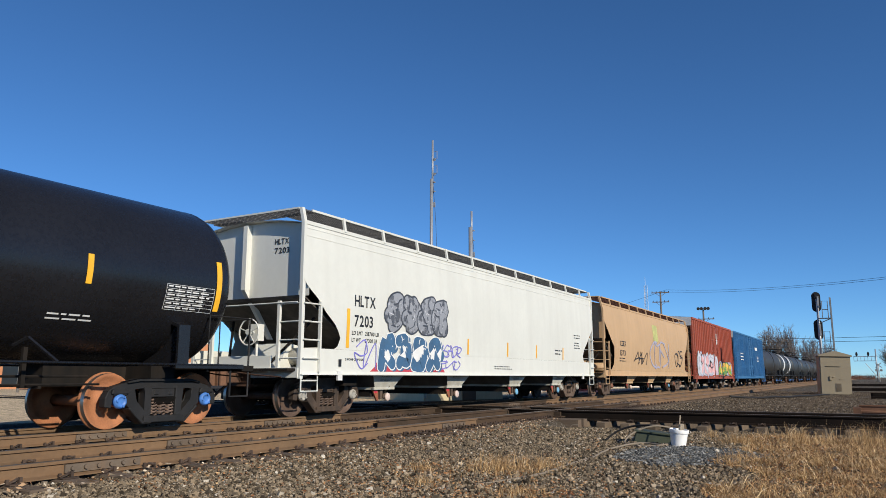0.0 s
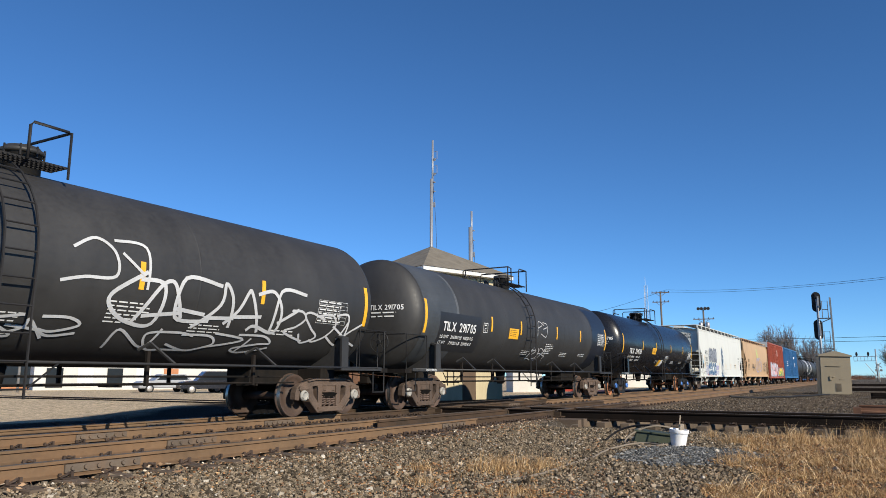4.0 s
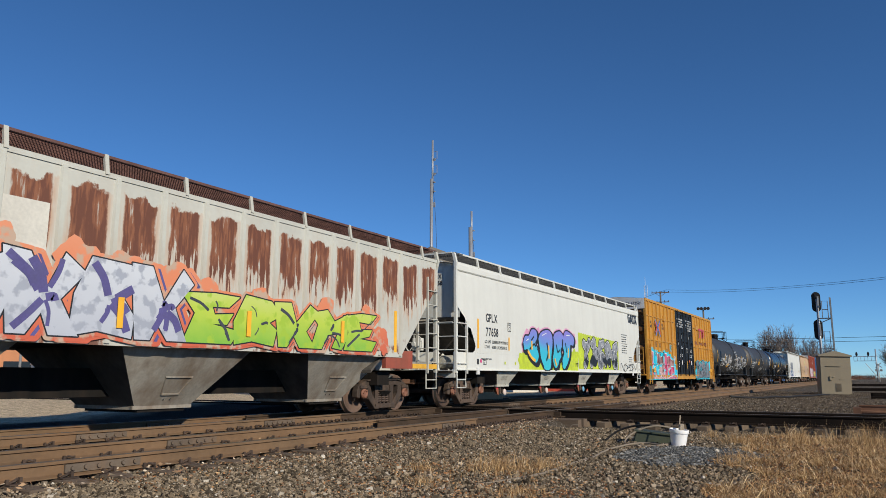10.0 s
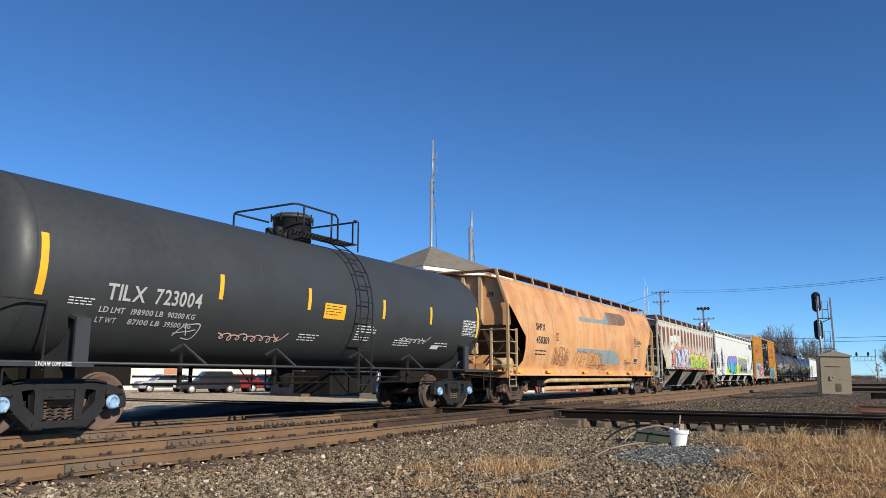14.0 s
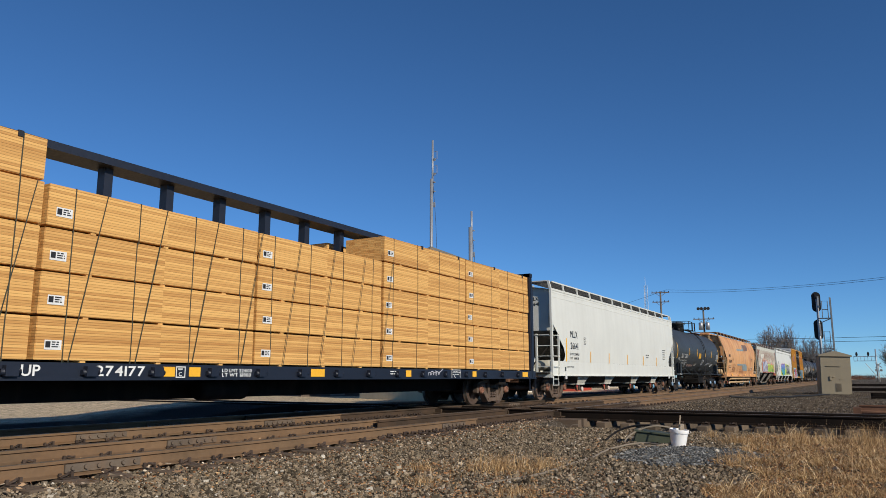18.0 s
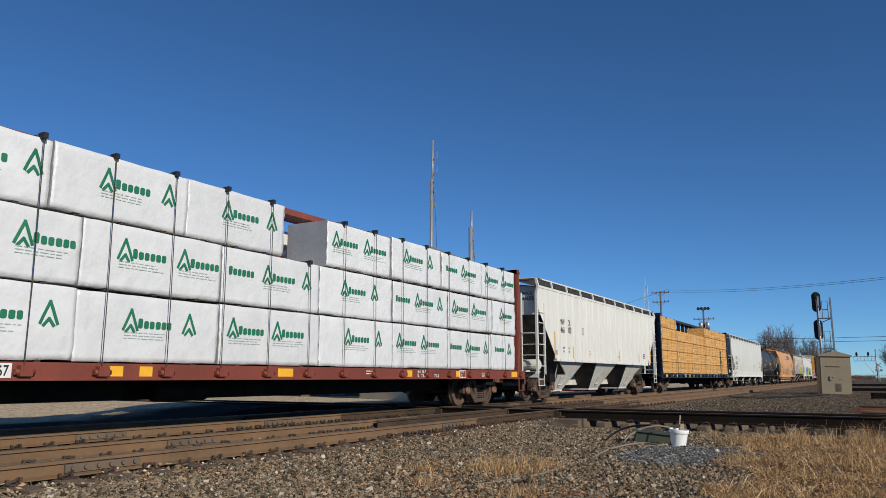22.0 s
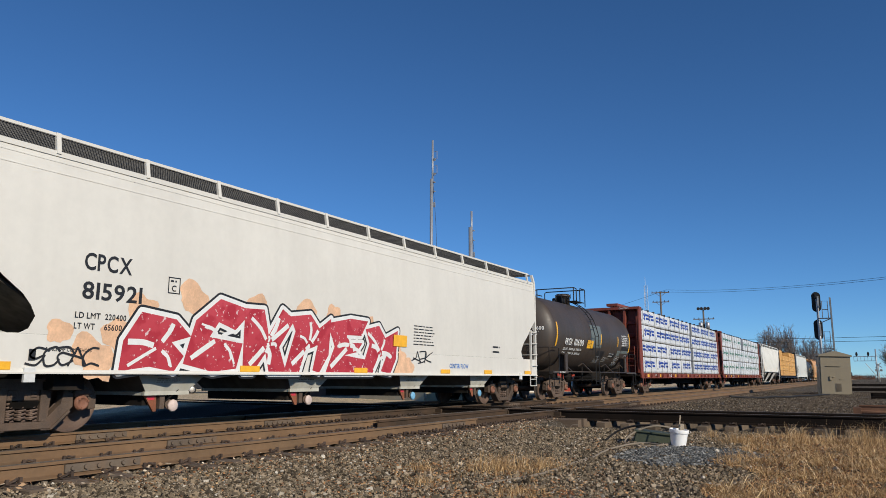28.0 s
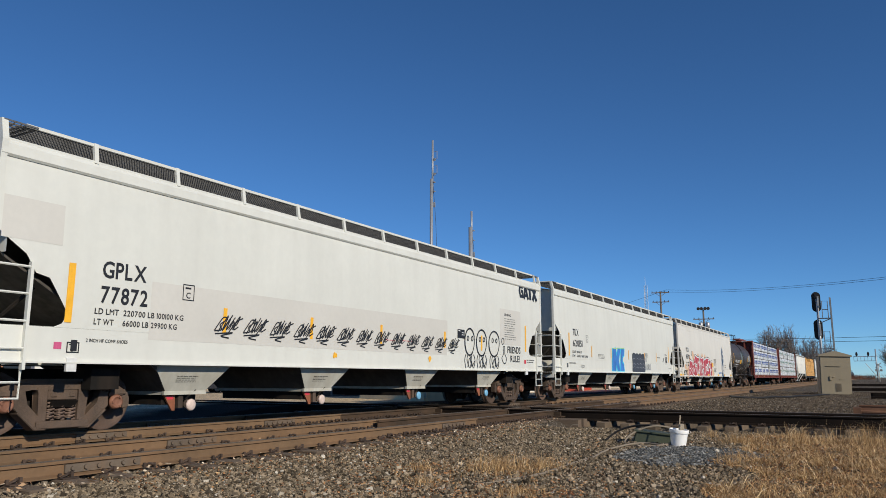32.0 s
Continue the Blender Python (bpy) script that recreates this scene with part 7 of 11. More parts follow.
CYAN_EDGE = [(-9.06, 0.72), (-9.03, 1.16), (-8.42, 1.47), (-8.44, 2.33), (-7.68, 2.36), (-7.52, 1.78), (-7.16, 2.29), (-6.3, 2.12), (-5.68, 2.28), (-5.11, 2.27), (-4.3, 2.18), (-3.5, 1.98), (-2.76, 1.62), (-2.46, 1.1), (-2.46, 0.74)]
part("paint_cloud", hug(CYAN_EDGE, 0.001), S_SKY, bx_car, "bright cyan sprayed background")
rng = random.Random(72)
spots(bx_car, lambda u, v, o=0.0: bx_at(u, v, 0.004 + o), [(a[0] + (b[0] - a[0]) * q / 3 + rng.uniform(-0.06, 0.06), a[1] + (b[1] - a[1]) * q / 3 + rng.uniform(-0.03, 0.06), rng.uniform(0.05, 0.16)) for a, b in zip(CYAN_EDGE[2:12], CYAN_EDGE[3:13]) for q in range(3)], S_SKY)
F_HOT = spray_fade("hot_pink_spray", [(0.8, (0.55, 0.20, 0.26)), (1.4, (0.62, 0.10, 0.22)), (2.2, (0.66, 0.22, 0.32))], (0.42, 0.03, 0.14), (0.8, 0.5, 0.55), 2.2)
F_TAUPE = spray_fade("taupe_spray", [(0.8, (0.62, 0.36, 0.38)), (1.3, (0.52, 0.36, 0.34)), (1.7, (0.20, 0.125, 0.12)), (2.2, (0.46, 0.28, 0.28))], (0.16, 0.10, 0.095), (0.66, 0.30, 0.38), 1.8)
for k, (fill, pts) in enumerate(((F_PINK, [(-8.2, 2.25), (-7.72, 2.20), (-7.88, 1.43), (-7.92, 0.76), (-8.41, 0.76), (-8.36, 1.59)]),
        (F_TAUPE, [(-7.86, 0.76), (-7.83, 1.24), (-7.59, 1.49), (-7.11, 1.26), (-6.45, 0.92), (-6.47, 0.76), (-7.3, 0.76), (-7.5, 0.92), (-7.66, 0.76)]),
        (F_TAUPE, [(-7.08, 2.20), (-6.19, 1.95), (-5.70, 2.06), (-5.58, 1.51), (-5.62, 0.76), (-6.15, 0.76), (-6.92, 1.2), (-6.55, 1.42), (-6.05, 1.40), (-6.02, 1.58), (-6.7, 1.56), (-7.14, 1.45), (-7.0, 1.78)]),
        (F_HOT, [(-5.32, 1.81), (-5.23, 2.20), (-4.78, 2.08), (-4.88, 1.76), (-4.56, 1.18), (-5.16, 0.77), (-5.58, 0.76), (-5.54, 1.3)]),
        (F_PINK, [(-4.85, 2.00), (-4.39, 2.07), (-3.4, 1.82), (-3.3, 1.5), (-4.1, 1.52), (-4.52, 1.22)]),
        (F_HOT, [(-4.50, 1.16), (-4.08, 1.46), (-3.28, 1.45), (-3.04, 1.36), (-2.60, 1.01), (-2.56, 0.77), (-5.05, 0.77), (-4.22, 0.92), (-3.85, 1.23), (-3.31, 1.04), (-4.2, 0.86)]))):
    hug_letter(pts, fill, 0.004 + 0.0035 * (k % 3), "" if k else "pink and taupe angular letters edged white on cyan")
spots(bx_car, lambda u, v, o=0.0: bx_at(u, v, o + 0.016), [(-8.05, 1.95, 0.07), (-8.1, 1.72, 0.05), (-5.3, 1.1, 0.10), (-5.15, 1.42, 0.08), (-4.95, 1.02, 0.06), (-5.9, 0.9, 0.09), (-6.5, 1.75, 0.11), (-3.6, 0.92, 0.08), (-3.2, 0.88, 0.06), (-4.6, 1.72, 0.12)], S_PINKD, "paint_spot")
scrawl("graffiti", bx_car, bx_panel, -4.1, -3.55, 2.35, 2.72, 4, S_SKY, 73, 0.03)
scrawl("graffiti", bx_car, bx_panel, -3.2, -2.65, 1.85, 2.1, 4, WHITE, 74, 0.03)
scrawl("graffiti", bx_car, bx_panel, -8.95, -8.8, 2.05, 2.5, 3, DARKBL, 76, 0.02)
outline_plate(bx_car, bx_panel, -4.72, 2.25, 0.2, 0.22, DARKBL)
spots(bx_car, bx_side, [(2.95 + 0.5 * i, 1.08 + 0.55 * (i % 2), 0.36) for i in range(10)], S_SKY)
jagged(bx_car, bx_side, slabs("ecbdb", 3.0, 7.3, 0.80, 2.05, 75, 1.1, 0.15), F_SMOKE, [(S_SKY, 0.12), (INK, 0.07)], "silver letters on bright cyan", drop=S_DARK, inner=INK, seed=75, inside=8, wide=(0.02, 0.09))
plate(bx_car, bx_side, -8.2, 1.13, 0.45, 0.2, YELLOW, "warning_panel", 0.022)
small_print(bx_car, lambda u, v, o=0.0: bx_side(u, v, o + 0.02), [(-8.15, 1.16, 0.34, 0.12, 2)], INK)
plate(bx_car, bx_side, 7.75, 1.2, 0.4, 0.22, YELLOW, "warning_panel", 0.022)
lettering(bx_car, bx_door, [("CLOSE THIS DOOR BEFORE", -2.0, 4.34, 0.085, 1.5), ("CLOSING MAIN DOOR", -1.85, 4.19, 0.085, 1.2), ("CIERRE ESTA PUERTA ANTES DE", -2.1, 4.04, 0.085, 1.65), ("CERRAR LA PUERTA PRINCIPAL", -2.1, 3.89, 0.085, 1.6), ("CLOSE AND LOCK BOTH DOORS", 0.35, 4.36, 0.085, 1.7), ("BEFORE MOVING CAR", 0.55, 4.21, 0.085, 1.3), ("CIERRE Y PONGA EL SEGURO EN", 0.3, 4.06, 0.085, 1.8), ("AMBAS PUERTAS ANTES DE", 0.45, 3.91, 0.085, 1.55), ("MOVER EL CARRO", 0.65, 3.76, 0.085, 1.1), ("OPEN", -1.6, 2.18, 0.07, 0.24), ("ABRIR", -1.6, 2.08, 0.07, 0.26), ("CLOSE", -1.15, 2.18, 0.07, 0.28), ("CERRAR", -1.15, 2.08, 0.07, 0.3), ("OPEN", 1.15, 2.18, 0.07, 0.24), ("ABRIR", 1.15, 2.08, 0.07, 0.26), ("CLOSE", 1.55, 2.18, 0.07, 0.28), ("CERRAR", 1.55, 2.08, 0.07, 0.3)], WHITE)
small_print(bx_car, bx_door, [(-2.0, 2.75, 0.35, 0.2, 3), (-1.2, 2.55, 0.6, 0.16, 2), (0.25, 2.35, 0.35, 0.3, 4), (1.4, 2.35, 0.45, 0.25, 3), (-2.05, 1.4, 0.3, 0.4, 4), (1.9, 1.35, 0.3, 0.4, 4)], WHITE)
for u in (-1.75, 0.95):
    plate(bx_car, bx_door, u, 1.78, 0.2, 0.15, paint_of("placard_orange", (0.72, 0.13, 0.02)), "placard")
    plate(bx_car, bx_door, u + 0.55, 1.62, 0.2, 0.26, WHITE, "placard")
reflectors(bx_car, bx_door, [0.35], 1.35, 0.5, 0.1)
for u, v in ((-0.9, 3.2), (1.0, 3.2)):
    bm = bmesh.new()
    stroke(bm, bx_door, [(u, v), (u + 0.03, v + 0.22)], 0.035, 0.006)
    part("chalk_mark", bm, WHITE, bx_car)
# round hardware on the upper panels
for u in (-5.35, 3.6):
    bm = bmesh.new()
    box(bm, 1.55, 1.63, u, u + 0.6, 4.02, 4.30)
    part("gusset", bm, P_YELLOW, bx_car)

# white hopper with the big blue piece
hopper_marks(g1_car, g1_at, g1_h, "GPLX", "77658", -7.71, 2.53, 2.10, 1.72, -8.24, [-6.06], sv=1.70, sh=0.42, loads=("220000 LB 99790 KG", "65100 LB 29530 KG"))
def rounded(pts, n=3):
    """A closed smooth outline through the given corners."""
    return [p for p in curve(list(pts) + [pts[0]], n)[:-1]]


plate(g1_car, g1_at, -5.25, 1.09, 5.7, 0.44, S_LIME, "paint_cloud", 0.0018)
spots(g1_car, g1_at, [(-5.1 + 0.3 * i, 1.46 + 0.05 * math.sin(i * 2.3) + 0.012 * i, 0.24) for i in range(19)], S_LIME)
spots(g1_car, g1_at, [(-4.6, 2.36, 0.17), (-3.62, 2.46, 0.15), (-3.5, 2.25, 0.12), (-0.85, 2.62, 0.10), (0.02, 2.42, 0.14), (0.22, 2.22, 0.10)], S_PINKL)
SOFT = [rounded(p) for p in ([(-4.97, 1.94), (-4.80, 2.22), (-4.46, 2.26), (-4.22, 2.48), (-3.82, 2.45), (-3.74, 2.21), (-3.92, 2.02), (-3.62, 1.78), (-3.56, 1.52), (-3.80, 1.30), (-4.15, 1.36), (-4.50, 1.54), (-4.62, 1.74), (-4.86, 1.70)],
                              [(-3.66, 2.13), (-3.41, 2.41), (-2.76, 2.54), (-2.36, 2.40), (-2.30, 2.06), (-2.42, 1.62), (-2.52, 1.16), (-3.05, 1.13), (-3.42, 1.46), (-3.54, 1.78)],
                              [(-2.24, 2.24), (-2.05, 2.46), (-1.52, 2.55), (-1.20, 2.38), (-1.24, 2.06), (-1.50, 1.87), (-1.42, 1.62), (-1.66, 1.44), (-1.84, 1.16), (-2.14, 1.18), (-2.32, 1.52), (-2.20, 1.86)],
                              [(-1.26, 2.22), (-1.08, 2.51), (-0.73, 2.60), (-0.06, 2.40), (-0.12, 2.08), (-0.44, 2.08), (-0.50, 1.71), (-0.75, 1.38), (-1.16, 1.15), (-1.36, 1.46), (-1.16, 1.77), (-1.30, 1.95)])]
bm = bmesh.new()
for k, pts in enumerate(SOFT):
    for i, p in enumerate(pts):
        if p[1] > 1.75:
            brush(bm, g1_at, [Vector(p), Vector(pts[(i + 1) % len(pts)])], 0.21, 0.0042 + 0.00004 * i)
part("paint_halo", bm, S_PINKL, g1_car)
jagged(g1_car, g1_at, SOFT, F_BLUE, [(INK, 0.115)], "fat blue and purple bubble letters over lime", drop=INK, shade=(0.13, -0.05), seed=84)
over_g1 = lambda u, v, o=0.0: g1_at(u, v, o + 0.020)
for k, (pts, w, m) in enumerate((([(-4.40, 1.80), (-4.05, 1.98), (-3.90, 1.92)], 0.07, INK), ([(-4.25, 2.12), (-4.05, 2.24)], 0.06, INK), ([(-2.85, 2.05), (-2.74, 1.72), (-2.88, 1.46)], 0.09, INK), ([(-1.92, 2.02), (-1.80, 1.78), (-1.62, 1.84)], 0.07, INK), ([(-0.98, 2.12), (-0.86, 1.80)], 0.06, INK),
                             ([(-4.24, 2.05), (-4.22, 1.82)], 0.10, S_GOLD), ([(-4.55, 1.72), (-4.25, 1.52), (-3.95, 1.42)], 0.11, S_GOLD), ([(-2.70, 1.95), (-2.66, 1.55)], 0.10, S_GOLD), ([(-0.68, 1.92), (-0.72, 1.62)], 0.09, S_GOLD), ([(-2.10, 1.50), (-1.96, 1.30)], 0.10, S_GOLD), ([(-4.70, 2.08), (-4.52, 2.14)], 0.03, WHITE), ([(-3.30, 2.32), (-2.9, 2.42)], 0.025, WHITE), ([(-0.9, 2.44), (-0.5, 2.44)], 0.025, WHITE))):
    bm = bmesh.new()
    stroke(bm, over_g1, curve([Vector(p) for p in pts], 4), w, 0.0004 * k)
    part("sprayed_line", bm, m, g1_car)
lettering(g1_car, g1_at, [("FTF", 0.15, 1.25, 0.16, 0.3)], INK, off=0.012)
piece(g1_car, g1_at, 0.95, 5.75, 1.18, 2.5, "cfhgb", F_SMOKE, INK, rim=WHITE, weight=0.26, ew=0.055, shine=None, cloud=S_LIME, cbox=(0.5, 5.9, 1.18, 2.62), square=True, over=1.08, seed=86, label="grey letters on a lime block")
block_emblem(g1_car, g1_at, 7.72, 3.46, 1.54, 0.50, INK)
small_print(g1_car, g1_at, [(6.45, 1.9, 0.95, 0.95, 9), (7.6, 1.5, 0.6, 0.3, 3)], INK)
scrawl("graffiti", g1_car, g1_at, 6.3, 8.6, 1.15, 1.5, 5, INK, 88, 0.03)
plate(g1_car, g1_at, -8.1, 1.28, 0.12, 0.1, S_PINK, "tag_plate")
outline_plate(g1_car, g1_at, -7.9, 1.22, 0.22, 0.16, INK)
for u in (-6.4, -5.6):
    plate(g1_car, g1_at, u, 1.25, 0.09, 0.09, S_LIME, "paint_spot")

# rusty ribbed hopper
S_CORAL = spray_fade("spray_coral", [(1.4, (0.55, 0.12, 0.06)), (2.2, (0.66, 0.22, 0.10)), (3.2, (0.70, 0.30, 0.16))], patch=(0.50, 0.36, 0.26))
bm = bmesh.new()
box(bm, 1.50, 1.615, m1_h - 2.45, m1_h - 1.25, 1.06, 1.50)
part("end_panel", bm, mat("red_oxide_end", (0.30, 0.075, 0.045), 0.7, 0, 0.25, 1.5, streak=(0.16, 0.07, 0.04), samount=0.6), m1_car, "red-oxide panel below the cut-away end")
bm = bmesh.new()
box(bm, 1.49, 1.625, m1_h - 1.25, m1_h - 0.04, 1.07, 1.19)
part("step_plate", bm, mat("step_yellow", (0.72, 0.40, 0.03), 0.6, 0, 0.2, 3.0, streak=(0.3, 0.14, 0.04), samount=0.5), m1_car, "yellow painted step plate")
rib_at = lambda u, v, o=0.0: m1_at(u, v, o)
for u, v, w, h in ((-5.42, 1.5, 0.78, 1.75), (-4.50, 2.35, 0.72, 0.98), (-3.60, 2.62, 0.70, 0.72)):
    plate(m1_car, m1_at, u, v, w, h, mat("fresh_patch", (0.66, 0.63, 0.55), 0.6), "repainted_panel", 0.004)
lettering(m1_car, m1_at, [("MW", -5.28, 2.66, 0.25, 0.42), ("CX", -4.40, 2.68, 0.24, 0.36), ("462", -5.30, 2.16, 0.25, 0.48), ("247", -4.46, 2.18, 0.24, 0.44)], INK)
small_print(m1_car, m1_at, [(-6.75, 1.55, 0.5, 0.35, 3)], INK)
reflectors(m1_car, m1_at, [-6.62, 6.15], 1.42, 1.05, 0.12)
reflectors(m1_car, lambda u, v, o=0.0: m1_at(u, v, o + 0.075), [-1.66, 1.10, 3.95], 1.6, 0.48, 0.11)
over = lambda u, v, o=0.0: m1_at(u, v, o + 0.042)
spots(m1_car, over, [(-5.1, 1.7, 0.3), (-4.7, 2.1, 0.35), (-4.2, 2.5, 0.35), (-3.6, 2.75, 0.25), (-2.4, 2.6, 0.35), (-1.6, 2.55, 0.3), (-0.6, 2.5, 0.35), (0.1, 2.3, 0.3), (1.4, 2.35, 0.25), (3.4, 2.3, 0.3), (4.9, 2.2, 0.3), (5.5, 1.8, 0.3), (5.6, 1.6, 0.25)], S_CORAL)
jagged(m1_car, over, slabs("adbd", -4.45, -0.35, 1.44, 2.70, 93, 1.15, 0.1), F_SILVER, [(S_CORAL, 0.16), (INK, 0.045)], "silver letters with violet shading", drop=S_PURPLED, shade=(0.15, -0.02), inner=S_PURPLED, seed=93, inside=8, wide=(0.05, 0.15))
jagged(m1_car, over, slabs("ebdae", -0.3, 5.2, 1.44, 2.42, 95, 1.12, 0.1), F_LIME, [(S_CORAL, 0.14), (INK, 0.05)], "lime green letters", drop=S_DARK, shade=(0.10, -0.02), inner=S_DARK, seed=95, inside=6, wide=(0.02, 0.07))
scrawl("graffiti", m1_car, over, -5.4, -4.6, 1.45, 1.9, 2, INK, 97, 0.03)
end_marks(m1_car, m1_h, [("MWCX", 0.75, 3.65, 0.12, 0.4), ("462247", 0.75, 3.45, 0.12, 0.45)], INK)

# faded orange hopper
lettering(sh_car, sh_at, [("SHPX", -6.88, 2.50, 0.24, 0.85), ("450309", -6.88, 2.04, 0.24, 1.2)], INK)
small_print(sh_car, sh_at, [(-6.9, 1.55, 1.1, 0.25, 2), (3.85, 1.43, 1.25, 0.13, 3)], INK)
bm = bmesh.new()
for u, v, w, h, n in ((-5.01, 1.02, 0.25, 0.11, 3), (-4.72, 1.02, 0.48, 0.10, 6), (-4.20, 1.02, 0.36, 0.10, 4), (-3.78, 1.02, 0.27, 0.11, 3), (-4.71, 0.935, 0.85, 0.075, 12)):
    wordmark(bm, sh_at, u, v, w, h, n)
part("company_emblem", bm, mat("faded_violet", (0.20, 0.19, 0.40), 0.6), sh_car)
lettering(sh_car, sh_at, [("APPLIED", 5.5, 2.655, 0.062, 0.34), ("CAUTION DO NOT USE STEAM", 5.5, 2.575, 0.062, 1.14), ("BOILING WATER OR SHARP OBJECTS", 5.5, 2.495, 0.062, 1.33), ("CLEAN SOFT", 5.5, 2.335, 0.062, 0.5), ("CAUTION", 3.85, 1.6, 0.07, 0.32)], INK)
small_print(sh_car, sh_at, [(5.5, 2.735, 0.52, 0.062, 1), (5.88, 2.655, 0.74, 0.062, 1), (5.5, 2.415, 1.06, 0.062, 1), (6.04, 2.335, 0.5, 0.062, 1)], INK)
plate(sh_car, sh_at, 5.5, 1.48, 0.53, 0.30, WHITE, "stencil_border", 0.006)
for u, v, w, h in ((5.52, 1.585, 0.29, 0.175), (5.83, 1.585, 0.18, 0.175), (5.52, 1.50, 0.49, 0.065)):
    plate(sh_car, sh_at, u, v, w, h, INK, "stencil_panel", 0.010)
small_print(sh_car, sh_at, [(5.54, 1.68, 0.08, 0.05, 2), (5.90, 1.68, 0.06, 0.05, 2), (5.54, 1.52, 0.13, 0.02, 1)], WHITE, lift=0.014)
outline_plate(sh_car, sh_at, -5.0, 2.2, 0.26, 0.28, INK)
FADED = mat("faded_blue", (0.19, 0.29, 0.32), 0.6, 0, 0.2, 1.2, streak=(0.5, 0.3, 0.15), samount=0.5)
BROWNP = mat("brown_panel", (0.17, 0.085, 0.05), 0.7, 0, 0.25, 1.0, streak=(0.25, 0.30, 0.3), samount=0.6)


def swoosh(name, material, u0, u1, low, high, n=40):
    """A painted shape between two curves low(u) and high(u)."""
    bm = bmesh.new()
    for i in range(n):
        a, b = u0 + (u1 - u0) * i / n, u0 + (u1 - u0) * (i + 1) / n
        for j in range(3):
            f, g = j / 3, (j + 1) / 3
            quad(bm, [sh_at(a, low(a) + (high(a) - low(a)) * f, 0.006), sh_at(b, low(b) + (high(b) - low(b)) * f, 0.006), sh_at(b, low(b) + (high(b) - low(b)) * g, 0.006), sh_at(a, low(a) + (high(a) - low(a)) * g, 0.006)])
    part(name, bm, material, sh_car)


def ease(t):
    t = max(0.0, min(1.0, t))
    return t * t * (3 - 2 * t)


swoosh("blue_stripe", FADED, -2.67, 3.2, lambda u: 1.87 + 0.02 * u / 3 - 0.46 * ease((u + 0.3) / 1.2), lambda u: 1.99 + 0.03 * (u + 2.7) / 4 - 0.58 * (1 - math.sqrt(max(0.0, 1 - max(0.0, (u - 1.7) / 1.5) ** 2))))
swoosh("blue_stripe", FADED, -2.2, 1.70, lambda u: 3.13 + 0.07 * (u + 2.2) / 3.8, lambda u: 3.29 + 0.06 * (u + 2.2) / 3.5 + 0.38 * ease((u - 1.0) / 0.7))
swoosh("brown_panel", BROWNP, 1.705, 4.68, lambda u: 3.21 + 0.03 * (u - 1.7) + 0.45 * (1 - math.sqrt(max(0.0, 1 - max(0.0, (u - 3.9) / 0.79) ** 2))), lambda u: 3.77 + 0.03 * (u - 1.7) - 0.10 * ease((u - 4.2) / 0.5))
BROWNS = mat("brown_scrawl", (0.27, 0.125, 0.065), 0.7)
scrawl("graffiti", sh_car, sh_at, -5.2, -3.6, 1.32, 1.95, 9, BROWNS, 101, 0.020)
scrawl("graffiti", sh_car, sh_at, -5.1, -3.7, 1.30, 1.7, 8, BROWNS, 104, 0.016)
scrawl("graffiti", sh_car, sh_at, -2.9, 0.6, 1.30, 1.85, 15, BROWNS, 105, 0.016)
scrawl("graffiti", sh_car, sh_at, -1.2, 1.6, 1.1, 1.35, 6, BROWNS, 102, 0.015)
for u in (-8.6, -5.9, -2.0, 1.2, 4.4, 7.6):
    bm = bmesh.new()
    box(bm, 1.60, 1.62, u, u + 0.5, 1.0, 1.12)
    part("reflector", bm, YELLOW, sh_car)
end_marks(sh_car, sh_h, [("09", 0.75, 3.5, 0.16, 0.25)], INK)

# plain white hopper, ribbed hopper
hopper_marks(ml_car, ml_at, ml_h, "MLLX", "26641", -7.70, 2.39, 1.94, 1.54, -8.15, [-5.33, -2.83, 0.02, 2.89, 5.54], sv=1.45, sill=0.92)
small_print(ml_car, ml_at, [(3.4, 1.75, 0.6, 0.25, 2), (6.9, 1.75, 0.7, 0.6, 5)], INK)
lettering(m2_car, m2_at, [("MW", -6.02, 2.82, 0.23, 0.46), ("CX", -5.26, 2.82, 0.23, 0.34), ("461", -6.02, 2.52, 0.23, 0.43), ("313", -5.28, 2.54, 0.23, 0.44), ("LD LMT", -5.80, 1.92, 0.075, 0.24), ("LT WT", -5.80, 1.78, 0.075, 0.2), ("199600", -5.28, 1.92, 0.07, 0.22), ("63400", -5.27, 1.78, 0.07, 0.19)], INK)
small_print(m2_car, m2_at, [(1.1, 1.7, 0.4, 0.12, 2)], INK)
small_print(m2_car, m2_at, [(-2.83, 1.67, 0.28, 0.24, 4)], STICKER)
plate(m2_car, m2_at, -6.67, 1.68, 0.30, 0.17, S_GREY, "data_plate", 0.004)
reflectors(m2_car, m2_at, [-6.60], 1.53, 1.0, 0.12)
reflectors(m2_car, m2_at, [-4.65, -1.27, 1.48, 4.80], 1.56, 0.48, 0.10)
reflectors(m2_car, m2_at, [6.98], 1.6, 0.95, 0.10)
outline_plate(m2_car, m2_at, -3.66, 2.54, 0.25, 0.29, INK)
small_print(m2_car, m2_at, [(5.57, 1.76, 0.4, 0.25, 3)], INK, 0.3)
end_marks(m2_car, m2_h, [("MWCX", 0.95, 3.78, 0.12, 0.4), ("461313", 0.95, 3.6, 0.12, 0.45)], INK)

